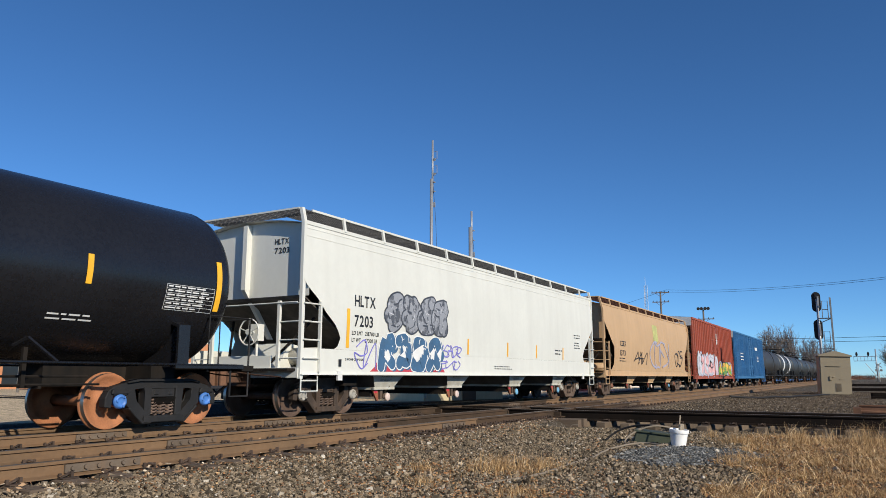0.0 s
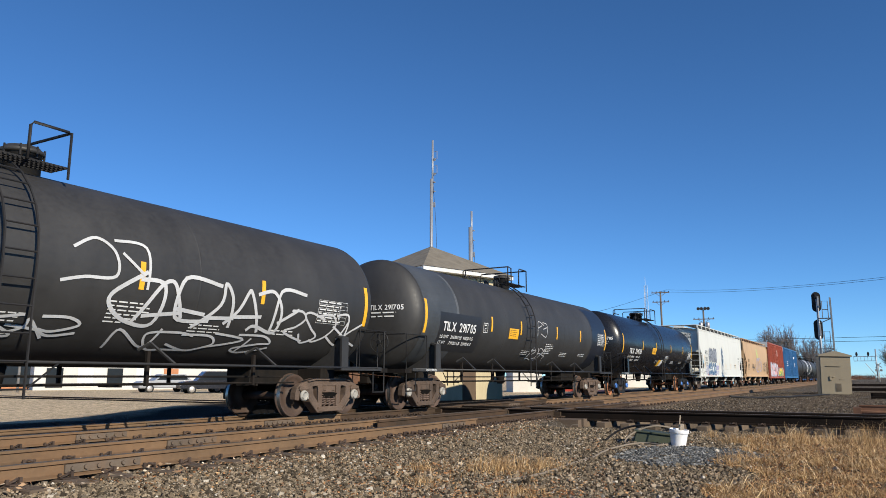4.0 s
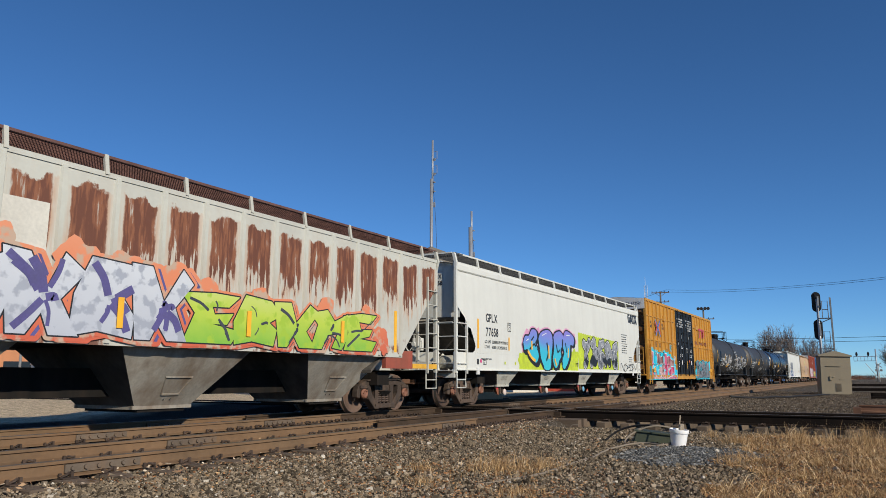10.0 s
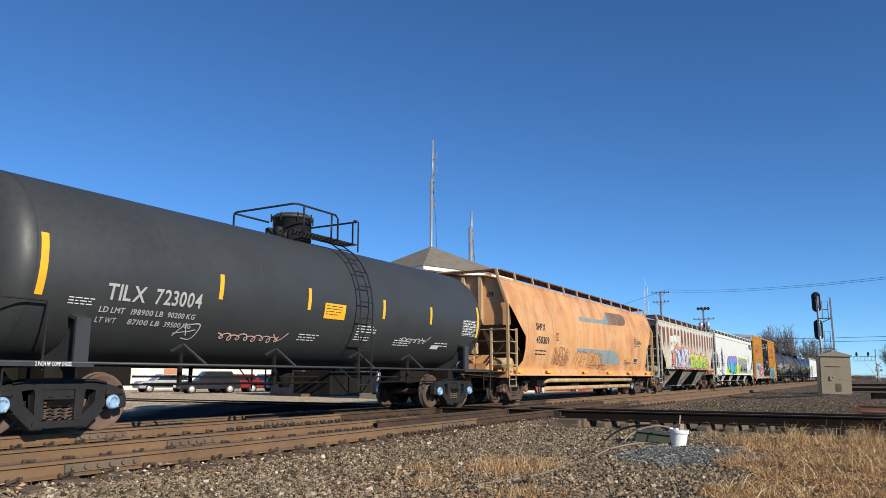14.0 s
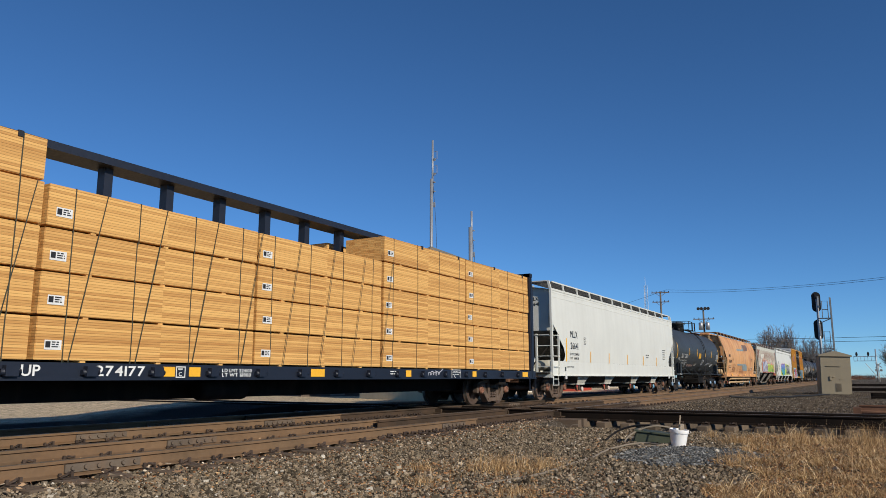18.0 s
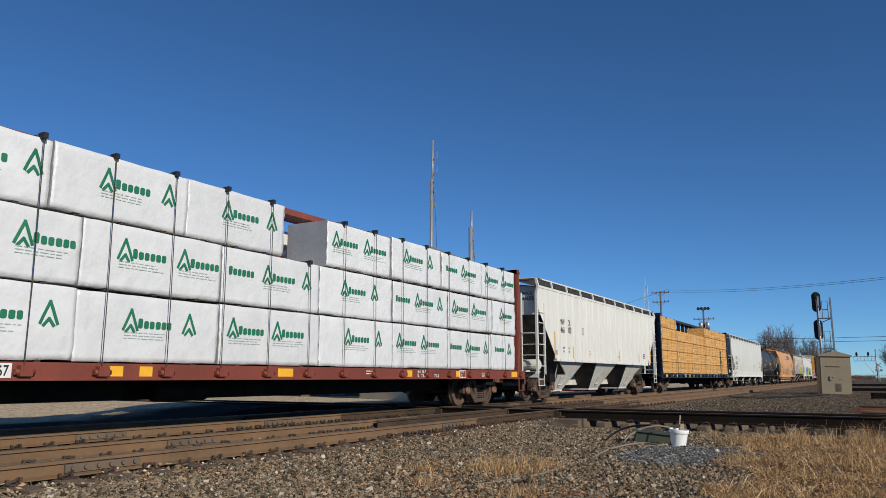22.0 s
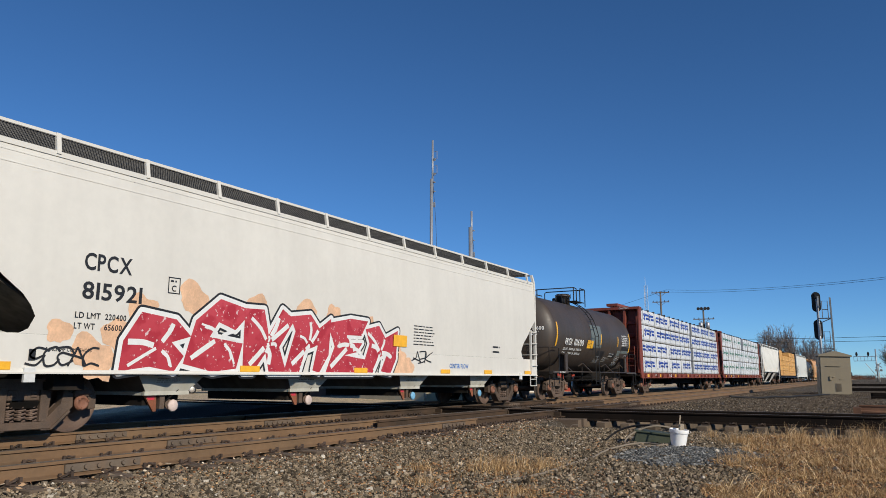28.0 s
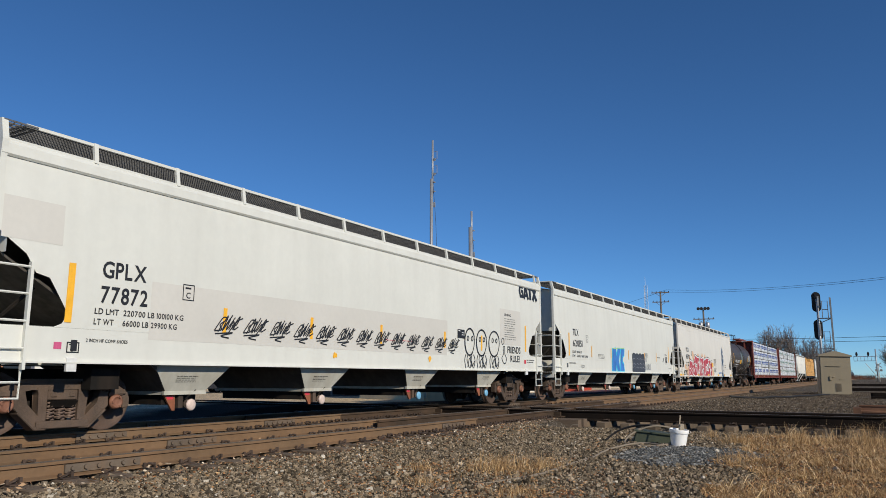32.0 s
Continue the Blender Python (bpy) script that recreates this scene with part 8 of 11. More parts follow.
# cream hopper with the red piece
hopper_marks(cp_car, cp_at, cp_h, "CPCX", "815921", -7.69, 2.46, 2.02, 1.56, None, [], wa=0.83, wb=1.05, loads=("220400", "65600"), sill=0.92)
spots(cp_car, cp_at, [(-8.0, 1.5, 0.2), (-7.55, 1.25, 0.28), (-7.0, 1.5, 0.3), (-6.6, 1.95, 0.28), (-5.6, 2.2, 0.32), (-4.0, 2.2, 0.26), (-2.6, 2.15, 0.3), (-1.7, 2.2, 0.25), (-0.4, 2.0, 0.3), (0.9, 1.3, 0.35), (1.3, 1.1, 0.3), (-7.3, 1.05, 0.3)], S_PEACH)
jagged(cp_car, cp_at, slabs("bcdaea", -6.95, 0.80, 0.94, 2.26, 111, 1.04, 0.16, (0.72, 1.0, 0.95, 0.95, 0.92, 0.85)), F_RED, [(INK, 0.24), (WHITE, 0.16)], "huge red letters with white rims", inner=WHITE, seed=112, inside=9, wide=(0.03, 0.11))
scrawl("graffiti", cp_car, cp_at, -8.4, -7.4, 1.02, 1.28, 5, INK, 113, 0.03)
scrawl("graffiti", cp_car, cp_at, 1.6, 2.4, 1.2, 1.5, 3, INK, 114, 0.03)
plate(cp_car, cp_at, 0.65, 1.60, 0.6, 0.28, YELLOW, "warning_panel", 0.03)
small_print(cp_car, cp_at, [(1.6, 1.62, 1.15, 0.55, 7), (6.2, 1.5, 0.6, 0.3, 2)], INK)
lettering(cp_car, cp_at, [("CENTER FLOW", 3.5, 1.10, 0.12, 1.1)], S_BLUE)
for u in (-9.6, -4.4, -0.9, 3.0, 5.6, 8.6):
    bm = bmesh.new()
    box(bm, 1.614, 1.622, u, u + (0.95 if u < -9 else 0.5), 0.95, 1.06)
    part("reflector", bm, YELLOW, cp_car)

# white hopper with the blue graffito
hopper_marks(t6_car, t6_at, t6_h, "TILX", "620151", -7.66, 2.49, 2.06, 1.64, -8.10, [-5.43, -2.78, 0.0, 5.26], sv=1.68, wa=0.66, wb=1.1, loads=("218450 LB", "67550 LB  NEW 12-1998"))
def block_piece(car, at, outlines, lines, fill, edge, line_mat, label):
    """Square painted blocks with a coloured edge and lines sprayed across them."""
    bm = bmesh.new()
    for k, pts in enumerate(outlines):
        stroke(bm, at, curve(pts + pts[:2], 3), 0.10, 0.006 + 0.0004 * k, ends=False)
    ob = part("graffiti", bm, edge, car, label)
    for k, pts in enumerate(outlines):
        bm = bmesh.new()
        n = len(pts)
        cu, cv = sum(p[0] for p in pts) / n, sum(p[1] for p in pts) / n
        edge_pts = curve(pts + pts[:1], 3)[:-1]
        vs = [bm.verts.new(at(p[0], p[1], 0.009 + 0.0004 * k)) for p in edge_pts]
        c = bm.verts.new(at(cu, cv, 0.009 + 0.0004 * k))
        for i in range(len(vs)):
            bm.faces.new((c, vs[i], vs[(i + 1) % len(vs)]))
        part("painted_letter", bm, fill, ob)
    for k, (pts, w) in enumerate(lines):
        bm = bmesh.new()
        stroke(bm, at, curve(pts, 5), w, 0.013 + 0.0003 * k)
        part("sprayed_line", bm, line_mat, ob)


flat_letters(t6_car, t6_at, [[(-2.66, 1.14), (-2.56, 2.10), (-2.04, 2.14), (-1.98, 1.80), (-1.74, 2.14), (-1.36, 2.14), (-1.62, 1.62), (-1.46, 1.14), (-1.84, 1.14), (-2.02, 1.42), (-2.10, 1.14)], [(-1.42, 1.14), (-1.32, 1.7), (-1.30, 2.14), (-0.74, 2.16), (-0.80, 1.85), (-1.00, 1.82), (-1.04, 1.5), (-0.84, 1.48), (-0.78, 1.14)]], S_BLUE, S_SKY, "two solid blue block letters with a pale blue edge", 0.12, [([(-2.5, 2.14), (-1.6, 2.18), (-0.76, 2.2)], 0.03)], S_LIME)
block_piece(t6_car, t6_at, [[(0.66 + 0.56 * i, 1.10), (1.18 + 0.56 * i, 1.12), (1.20 + 0.56 * i, 1.55), (1.14 + 0.56 * i, 1.95 - 0.02 * (i % 2)), (0.66 + 0.56 * i, 1.93), (0.70 + 0.56 * i, 1.5)] for i in range(4)], [([(0.72 + 0.56 * i + dx, a), (0.95 + 0.56 * i, a + 0.05), (1.12 + 0.56 * i, a - 0.02)], 0.012) for i in range(4) for dx, a in ((0, 1.3), (0.05, 1.48), (0.02, 1.72))], S_DARK, INK, S_SILVER, "charcoal block letters with pale scribbles")
bm = bmesh.new()
for s_, u_, v_, h_, w_ in (("WASH", 2.98, 1.86, 0.22, 0.46), ("YER", 3.0, 1.62, 0.19, 0.28), ("HANDS!", 2.96, 1.22, 0.30, 1.12)):
    text(bm, t6_at, s_, u_, v_, h_, w_)
part("marker_tag", bm, S_GREY, t6_car, "words in grey marker pen")
reflectors(t6_car, t6_at, [2.86], 1.66, 0.42, 0.1)
reflectors(t6_car, t6_at, [8.06], 1.69, 0.89, 0.11)
plate(t6_car, t6_at, 7.27, 1.63, 0.40, 0.36, WHITE, "stencil_border", 0.004)
plate(t6_car, t6_at, 7.29, 1.65, 0.36, 0.32, INK, "stencil_panel", 0.009)
small_print(t6_car, t6_at, [(7.31, 1.84, 0.12, 0.08, 2), (7.48, 1.74, 0.13, 0.16, 3), (7.31, 1.67, 0.22, 0.03, 1)], WHITE, lift=0.013)
plate(t6_car, t6_at, 6.85, 1.75, 0.11, 0.16, INK, "stencil_mark", 0.006)
lettering(t6_car, t6_at, [("INTERIOR COATED", 5.48, 1.88, 0.055, 0.55)], INK)
small_print(t6_car, t6_at, [(7.15, 2.03, 0.55, 0.10, 2), (6.62, 1.66, 0.36, 0.06, 2)], INK)
scrawl("graffiti", t6_car, t6_at, -6.8, -6.4, 1.22, 1.34, 5, INK, 125, 0.010)
small_print(t6_car, t6_at, [(-4.6, 1.62, 1.0, 0.20, 4), (8.0, 1.3, 0.7, 0.05, 1)], INK)

# white hopper with the row of tags
hopper_marks(g2_car, g2_at, g2_h, "GPLX", "77872", -7.92, 2.37, 1.98, 1.64, -8.42, [-5.38, -2.96, -0.40, 2.66, 4.89], sv=1.64, sh=0.45, loads=("220700 LB 100100 KG", "66000 LB 29900 KG"))
BEIGEP = mat("beige_repaint", (0.60, 0.58, 0.53), 0.6, 0, 0.06, 0.8)
plate(g2_car, g2_at, -7.0, 1.45, 9.8, 0.95, BEIGEP, "repainted_band", 0.003)
plate(g2_car, g2_at, -9.5, 2.75, 0.9, 0.6, BEIGEP, "repainted_panel", 0.003)
plate(g2_car, g2_at, 6.18, 1.88, 1.6, 1.14, BEIGEP, "repainted_panel", 0.003)
TAG_V = 1.60
spots(g2_car, lambda u, v, o=0.0: g2_at(u, v, o + 0.008), [(-2.15, 1.32, 0.07), (1.88, 1.33, 0.08)], YELLOW, "paint_spot")
small_print(g2_car, g2_at, [(-0.2, 1.70, 0.42, 0.05, 1), (0.5, 1.71, 0.75, 0.05, 1)], STICKER)
plate(g2_car, g2_at, 3.38, 1.95, 0.42, 0.25, INK, "stencil_panel", 0.009)
small_print(g2_car, g2_at, [(3.42, 2.10, 0.14, 0.07, 1), (3.62, 2.0, 0.14, 0.12, 2)], WHITE, lift=0.013)
for i in range(13):
    u = -5.65 + 0.705 * i
    bm = bmesh.new()
    rng = random.Random(400 + i)
    for line in ([(0.0, 0.25), (0.14, 0.95), (0.32, 0.88), (0.12, 0.58), (0.26, 0.3), (0.02, 0.22)], [(0.30, 0.3), (0.44, 0.95), (0.48, 0.3), (0.62, 1.0)], [(0.60, 0.35), (0.68, 0.8), (0.74, 0.35)], [(0.98, 1.0), (0.78, 0.8), (0.80, 0.35), (0.98, 0.5)], [(0.18, 0.2), (0.30, 1.08), (0.36, 0.25), (0.50, 1.12)], [(0.66, 0.2), (0.82, 1.1), (0.86, 0.62), (0.70, 0.55)], [(0.10, 0.06), (0.80, 0.16), (0.36, -0.04), (0.72, -0.14)]):
        stroke(bm, g2_at, curve([(u + (p[0] + 0.30 * p[1] + rng.uniform(-0.03, 0.03)) * 0.54, TAG_V - 0.004 * i + p[1] * 0.33) for p in line], 6), 0.024, 0.012, 0)
    part("graffiti", bm, INK, g2_car, "slanted black sprayed tag")
for i, cx in enumerate((4.12, 4.88, 5.74)):
    bm = bmesh.new()
    cy, rx = 1.87, 0.29 + 0.035 * i
    stroke(bm, g2_at, [(cx + rx * math.cos(t) * (1 + 0.03 * math.sin(3 * t)), cy + 0.38 * math.sin(t)) for t in [2 * math.pi * k / 24 for k in range(26)]], 0.034, 0.012, ends=False)
    stroke(bm, g2_at, [(cx + (rx + 0.03) * math.cos(t), cy + 0.40 * math.sin(t)) for t in [0.4 + 1.6 * math.pi * k / 20 for k in range(21)]], 0.02, 0.0125, ends=False)
    for s in (-1, 1):
        stroke(bm, g2_at, [(cx + s * 0.13 + 0.02 + 0.055 * math.cos(t), cy + 0.10 + 0.065 * math.sin(t)) for t in [2 * math.pi * k / 10 for k in range(11)]], 0.03, 0.013, ends=False)
    lo = 1.50
    for a, b, c in ((-0.26, -0.30, -0.24), (-0.12, -0.16, -0.02), (-0.02, 0.10, 0.04), (0.16, 0.10, 0.22), (0.28, 0.34, 0.26)):
        stroke(bm, g2_at, curve([Vector((cx + a * 0.9, lo)), Vector((cx + b, 1.34)), Vector((cx + c, 1.12))], 4), 0.026, 0.0135)
    stroke(bm, g2_at, curve([Vector((cx - 0.12, 1.14)), Vector((cx, 1.40)), Vector((cx + 0.14, 1.16)), Vector((cx + 0.30, 1.32))], 4), 0.024, 0.014)
    part("graffiti", bm, INK, g2_car, "round-headed scribbled blob")
bm = bmesh.new()
stroke(bm, g2_at, curve([Vector(p) for p in ((6.40, 1.30), (6.30, 1.45), (6.42, 1.58), (6.40, 1.80), (6.50, 1.80), (6.52, 1.58), (6.64, 1.44), (6.55, 1.28), (6.40, 1.30))], 4), 0.028, 0.012, ends=False)
stroke(bm, g2_at, [(6.36 + 0.09 * math.cos(t), 1.98 + 0.10 * math.sin(t)) for t in [2 * math.pi * k / 12 for k in range(13)]], 0.024, 0.012, ends=False)
part("graffiti", bm, INK, g2_car, "scribbled bottle shape")
lettering(g2_car, g2_at, [("FRIENDS", 6.72, 1.62, 0.21, 1.02), ("RULE!", 6.95, 1.34, 0.20, 0.72)], INK)
reflectors(g2_car, g2_at, [8.16], 1.70, 0.88, 0.11)
plate(g2_car, g2_at, 8.05, 1.30, 0.14, 0.12, STICKER, "sticker")
small_print(g2_car, g2_at, [(8.25, 1.30, 0.75, 0.13, 2)], INK)
block_emblem(g2_car, g2_at, 7.74, 3.50, 1.54, 0.48, INK)
lettering(g2_car, g2_at, [("LINING", 6.5, 2.80, 0.08, 0.5)], INK)
small_print(g2_car, g2_at, [(6.5, 2.0, 0.9, 0.72, 10)], mat("faded_print", (0.16, 0.16, 0.15), 0.6), 0.7)
plate(g2_car, g2_at, -8.6, 1.25, 0.12, 0.1, S_PINK, "tag_plate")
outline_plate(g2_car, g2_at, -8.4, 1.2, 0.2, 0.16, INK)

# ---- lumber ----
def lumber_material(name, c0, c1):
    m = bpy.data.materials.new(name)
    m.use_nodes = True
    n, l = m.node_tree.nodes, m.node_tree.links
    p = n["Principled BSDF"]
    p.inputs["Roughness"].default_value = 0.75
    tc = n.new("ShaderNodeTexCoord")
    mp = n.new("ShaderNodeMapping")
    mp.inputs["Scale"].default_value = (5, 0.16, 24.0)
    l.new(tc.outputs["Object"], mp.inputs["Vector"])
    br = n.new("ShaderNodeTexWhiteNoise")
    br.noise_dimensions = "3D"
    fl = n.new("ShaderNodeVectorMath")
    fl.operation = "FLOOR"
    l.new(mp.outputs[0], fl.inputs[0])
    l.new(fl.outputs[0], br.inputs["Vector"])
    gr = n.new("ShaderNodeTexNoise")
    gr.inputs["Scale"].default_value, gr.inputs["Detail"].default_value = 3.0, 6
    m2 = n.new("ShaderNodeMapping")
    m2.inputs["Scale"].default_value = (8, 0.5, 30)
    l.new(tc.outputs["Object"], m2.inputs["Vector"])
    l.new(m2.outputs[0], gr.inputs["Vector"])
    mix = n.new("ShaderNodeMath")
    mix.operation = "MULTIPLY_ADD"
    mix.inputs[1].default_value = 0.6
    l.new(br.outputs["Value"], mix.inputs[0])
    l.new(gr.outputs["Fac"], mix.inputs[2])
    ramp = n.new("ShaderNodeValToRGB")
    e = ramp.color_ramp.elements
    e[0].position, e[0].color = 0.25, (*c0, 1)
    e[1].position, e[1].color = 1.0, (*c1, 1)
    l.new(mix.outputs[0], ramp.inputs[0])
    # the dark joint under each board
    sep = n.new("ShaderNodeSeparateXYZ")
    l.new(mp.outputs[0], sep.inputs[0])
    fr = n.new("ShaderNodeMath")
    fr.operation = "FRACT"
    l.new(sep.outputs["Z"], fr.inputs[0])
    jt = n.new("ShaderNodeMapRange")
    jt.inputs["From Min"].default_value, jt.inputs["From Max"].default_value = 0.0, 0.14
    jt.inputs["To Min"].default_value, jt.inputs["To Max"].default_value = 0.32, 1.0
    l.new(fr.outputs[0], jt.inputs["Value"])
    sc = n.new("ShaderNodeVectorMath")
    sc.operation = "SCALE"
    l.new(ramp.outputs["Color"], sc.inputs[0])
    l.new(jt.outputs["Result"], sc.inputs["Scale"])
    l.new(sc.outputs[0], p.inputs["Base Color"])
    bp = n.new("ShaderNodeBump")
    bp.inputs["Strength"].default_value, bp.inputs["Distance"].default_value = 0.5, 0.01
    l.new(jt.outputs["Result"], bp.inputs["Height"])
    l.new(bp.outputs[0], p.inputs["Normal"])
    return m


LUMBER = lumber_material("sawn_lumber", (0.39, 0.17, 0.036), (0.76, 0.445, 0.135))
WRAP = mat("white_wrap", (0.71, 0.715, 0.72), 0.36, 0, 0.06, 1.4, 0.9, 6.0, streak=(0.56, 0.57, 0.59), samount=0.35, sscale=(1, 1.2, 0.9), rnd=0.05)
# Dunnage of wrapped loads is coloured with the dark shade between the tiers.
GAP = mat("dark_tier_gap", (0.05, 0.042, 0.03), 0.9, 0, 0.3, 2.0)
WRAPL = mat("wrap_grey_print", (0.30, 0.31, 0.32), 0.5)
MARKP = mat("wrap_pale_green", (0.36, 0.44, 0.38), 0.5)
# Grey copy of the white wrap, shade painted onto the recessed near ends.
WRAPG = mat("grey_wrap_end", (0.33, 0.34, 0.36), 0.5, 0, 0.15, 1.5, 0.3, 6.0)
MARKB = mat("wrap_blue", (0.025, 0.055, 0.36), 0.4, 0, 0.15, 3.0)
MARKG = mat("wrap_green", (0.03, 0.17, 0.085), 0.4, 0, 0.15, 3.0)
STRAP = mat("strap_band", (0.06, 0.055, 0.03), 0.5, 0.1)


def bundle(car_mid, u0, u1, z0, z1, side, kind, seed):
    """One strapped bundle of lumber, bare or wrapped, resting on the load below."""
    rng = random.Random(seed)
    lab = {"bare": "strapped bundle of bare yellow lumber", "blue": "white-wrapped lumber bundle printed with blue marks", "green": "white-wrapped lumber bundle printed with green marks"}[kind]
    b = tagged(new("lumber_bundle"), lab, "lumber", "lumber bundles on the train")
    mid = car_mid + (u0 + u1) / 2
    b.location = (0, mid + travel(0), 0)
    MOVERS.append((b, mid, 0.0, 0.0))
    w = (u1 - u0) / 2 - 0.02
    xo = 1.50 + rng.uniform(-0.02, 0.025) + (rng.uniform(-0.03, 0.012) if kind != "bare" else 0.0)
    if kind != "bare":
        z1 -= rng.uniform(0.0, 0.035)
        w -= rng.uniform(0.0, 0.03)
    s = side
    if kind != "bare":
        w = (u1 - u0) / 2 + 0.004
    turn = rng.uniform(-0.012, 0.012)

    def skin(u, v):
        """How far out the wrap stands: slack folds, pleats towards the ends, pulled in at the top and bottom."""
        if kind == "bare":
            return xo
        f = (v - z0) / (z1 - z0)
        x = xo + turn * u / w + 0.004 * math.sin(math.pi * min(1, max(0, f)))
        x += 0.011 * noise.noise((u * 0.9, v * 1.6, seed)) + 0.010 * noise.noise((u * 3.1 + v, v * 2.2, seed + 5.0))
        e = max(0.0, 1 - (w - abs(u)) / 0.45)
        x += e * 0.010 * math.sin(u * 30 + 9 * noise.noise((u * 0.7, v * 2.6, seed))) + 0.006 * noise.noise((u * 6.0 + 2 * v, v * 5.0, seed + 3.0))
        d = max(0.0, 1 - f / 0.28)
        return x + d * 0.009 * math.sin(u * 15 + 6 * noise.noise((u * 0.8, v * 3.0, seed + 9.0)))
    bm = bmesh.new()
    if kind == "bare":
        box(bm, *sorted((s * 0.30, s * xo)), -w, w, z0 + 0.035, z1)
        bmesh.ops.bevel(bm, geom=[e for e in bm.edges], offset=0.008, segments=2, affect="EDGES")
        part("board_pack", bm, LUMBER, b)
    else:
        nu, nv = (round(2 * w / 0.07), 12) if s > 0 else (4, 2)
        rings = []
        for i in range(nu + 1):
            u = -w + 2 * w * i / nu
            lo = z0 + 0.022 + 0.028 * max(0.0, noise.noise((u * 1.3, seed, 2.0)) + 0.1)
            hi = z1 + 0.010 * noise.noise((u * 1.8, seed, 7.0)) - 0.004
            zz = [lo + (hi - 0.03 - lo) * j / nv for j in range(nv + 1)]
            line = [(0.30, lo)] + [(skin(u, z), z) for z in zz] + [(skin(u, hi) - 0.012, hi - 0.008), (skin(u, hi) - 0.04, hi), (0.30, hi)]
            rings.append([bm.verts.new((s * x, u, z)) for x, z in line])
        for p, q in zip(rings, rings[1:]):
            for j in range(len(p)):
                f = bm.faces.new((p[j], q[j], q[(j + 1) % len(p)], p[(j + 1) % len(p)]))
                f.smooth = 0 < j < len(p) - 2
        # near end in the shaded grey, far end in plain wrap
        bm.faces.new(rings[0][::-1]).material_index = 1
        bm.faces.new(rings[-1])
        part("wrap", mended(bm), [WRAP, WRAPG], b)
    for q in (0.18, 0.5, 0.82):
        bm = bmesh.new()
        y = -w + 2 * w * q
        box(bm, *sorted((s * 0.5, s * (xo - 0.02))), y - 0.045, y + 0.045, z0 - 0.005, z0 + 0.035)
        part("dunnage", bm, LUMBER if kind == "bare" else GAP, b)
    for q in ((0.10, 0.37, 0.64, 0.91) if kind == "bare" else ()):
        y = -w + 2 * w * (q + rng.uniform(-0.004, 0.004))
        bm = bmesh.new()
        box(bm, *sorted((s * (xo + 0.002), s * (xo + 0.006))), y - 0.009, y + 0.009, z0 - 0.01, z1 + 0.004)
        box(bm, *sorted((s * 0.3, s * (xo + 0.006))), y - 0.012, y + 0.012, z1 + 0.002, z1 + 0.006)
        part("strap", bm, STRAP, b)
    if s > 0:
        at = lambda u, v, o=0.0: (skin(u, v) + 0.003 + o, u, v)
        bm = bmesh.new()
        if kind == "bare":
            u = -w + 0.10 + rng.uniform(0, 0.08)
            patch(bm, at, u, u + 0.26, z0 + 0.18, z0 + 0.32, 0, 0.004)
            tag = part("bundle_tag", bm, WHITE, b)
            bm = bmesh.new()
            patch(bm, at, u + 0.015, u + 0.09, z0 + 0.21, z0 + 0.30, 0, 0.006)
            bars(bm, at, u + 0.11, z0 + 0.20, 0.13, 0.10, 3, off=0.006)
            part("tag_print", bm, INK, tag)
        elif kind == "blue":
            h = z1 - z0
            m = z0 + h * 0.58
            u = -w - rng.uniform(0.1, 0.9)
            while u < w - 0.1:
                c = u + 0.25
                if c - 0.25 > -w and c + 0.25 < w:
                    bm = bmesh.new()
                    # a folded ribbon: a flat open lozenge on a stem
                    for i, (p, q) in enumerate((((-0.235, 0.09), (0.0, 0.19)), ((0.0, 0.19), (0.235, 0.09)), ((0.235, 0.09), (0.06, 0.0)), ((-0.235, 0.09), (-0.05, 0.01)), ((-0.22, -0.09), (-0.06, -0.16)), ((-0.06, -0.16), (0.02, -0.10)))):
                        stroke(bm, at, [(c + p[0] + (q[0] - p[0]) * j / 3, m + p[1] + (q[1] - p[1]) * j / 3) for j in range(4)], 0.040 if i < 2 else 0.058, 0.005 + 0.0002 * i)
                    stroke(bm, at, [(c + 0.015, m + 0.09), (c + 0.01, m), (c + 0.005, m - 0.20)], 0.115, 0.0066, ends=False)
                    stroke(bm, at, [(c - 0.16, m + 0.075), (c - 0.02, m + 0.12), (c + 0.12, m + 0.07)], 0.030, 0.007)
                    part("printed_mark", bm, MARKB, b)
                t = u + 0.52
                for vv, ww, nn, sd in ((m + 0.030, 0.47, 6, 2), (m - 0.150, 0.52, 7, 4)):
                    if t > -w + 0.02 and t + ww < w - 0.02:
                        bm = bmesh.new()
                        wordmark(bm, at, t, vv, ww, 0.15, nn, 0, sd)
                        part("printed_word", bm, MARKB, b)
                u += 1.06
            bm = bmesh.new()
            for f in (0.085, 0.125):
                stroke(bm, at, [(-w + 0.03 + (2 * w - 0.06) * j / 24, z0 + h * f) for j in range(25)], 0.006, 0.005)
            bars(bm, at, -w + 0.06, z0 + h * 0.2, 0.18, 0.13, 4, 0, 0.006, rng)
            part("fine_print", bm, WRAPL, b)
        else:
            h = z1 - z0
            m = z0 + h * 0.60
            u = -w - rng.uniform(0.0, 1.0)
            pale = bmesh.new()
            while u < w - 0.1:
                if u > -w + 0.02 and u + 0.26 < w:
                    # a conifer of slanting strokes
                    bm = bmesh.new()
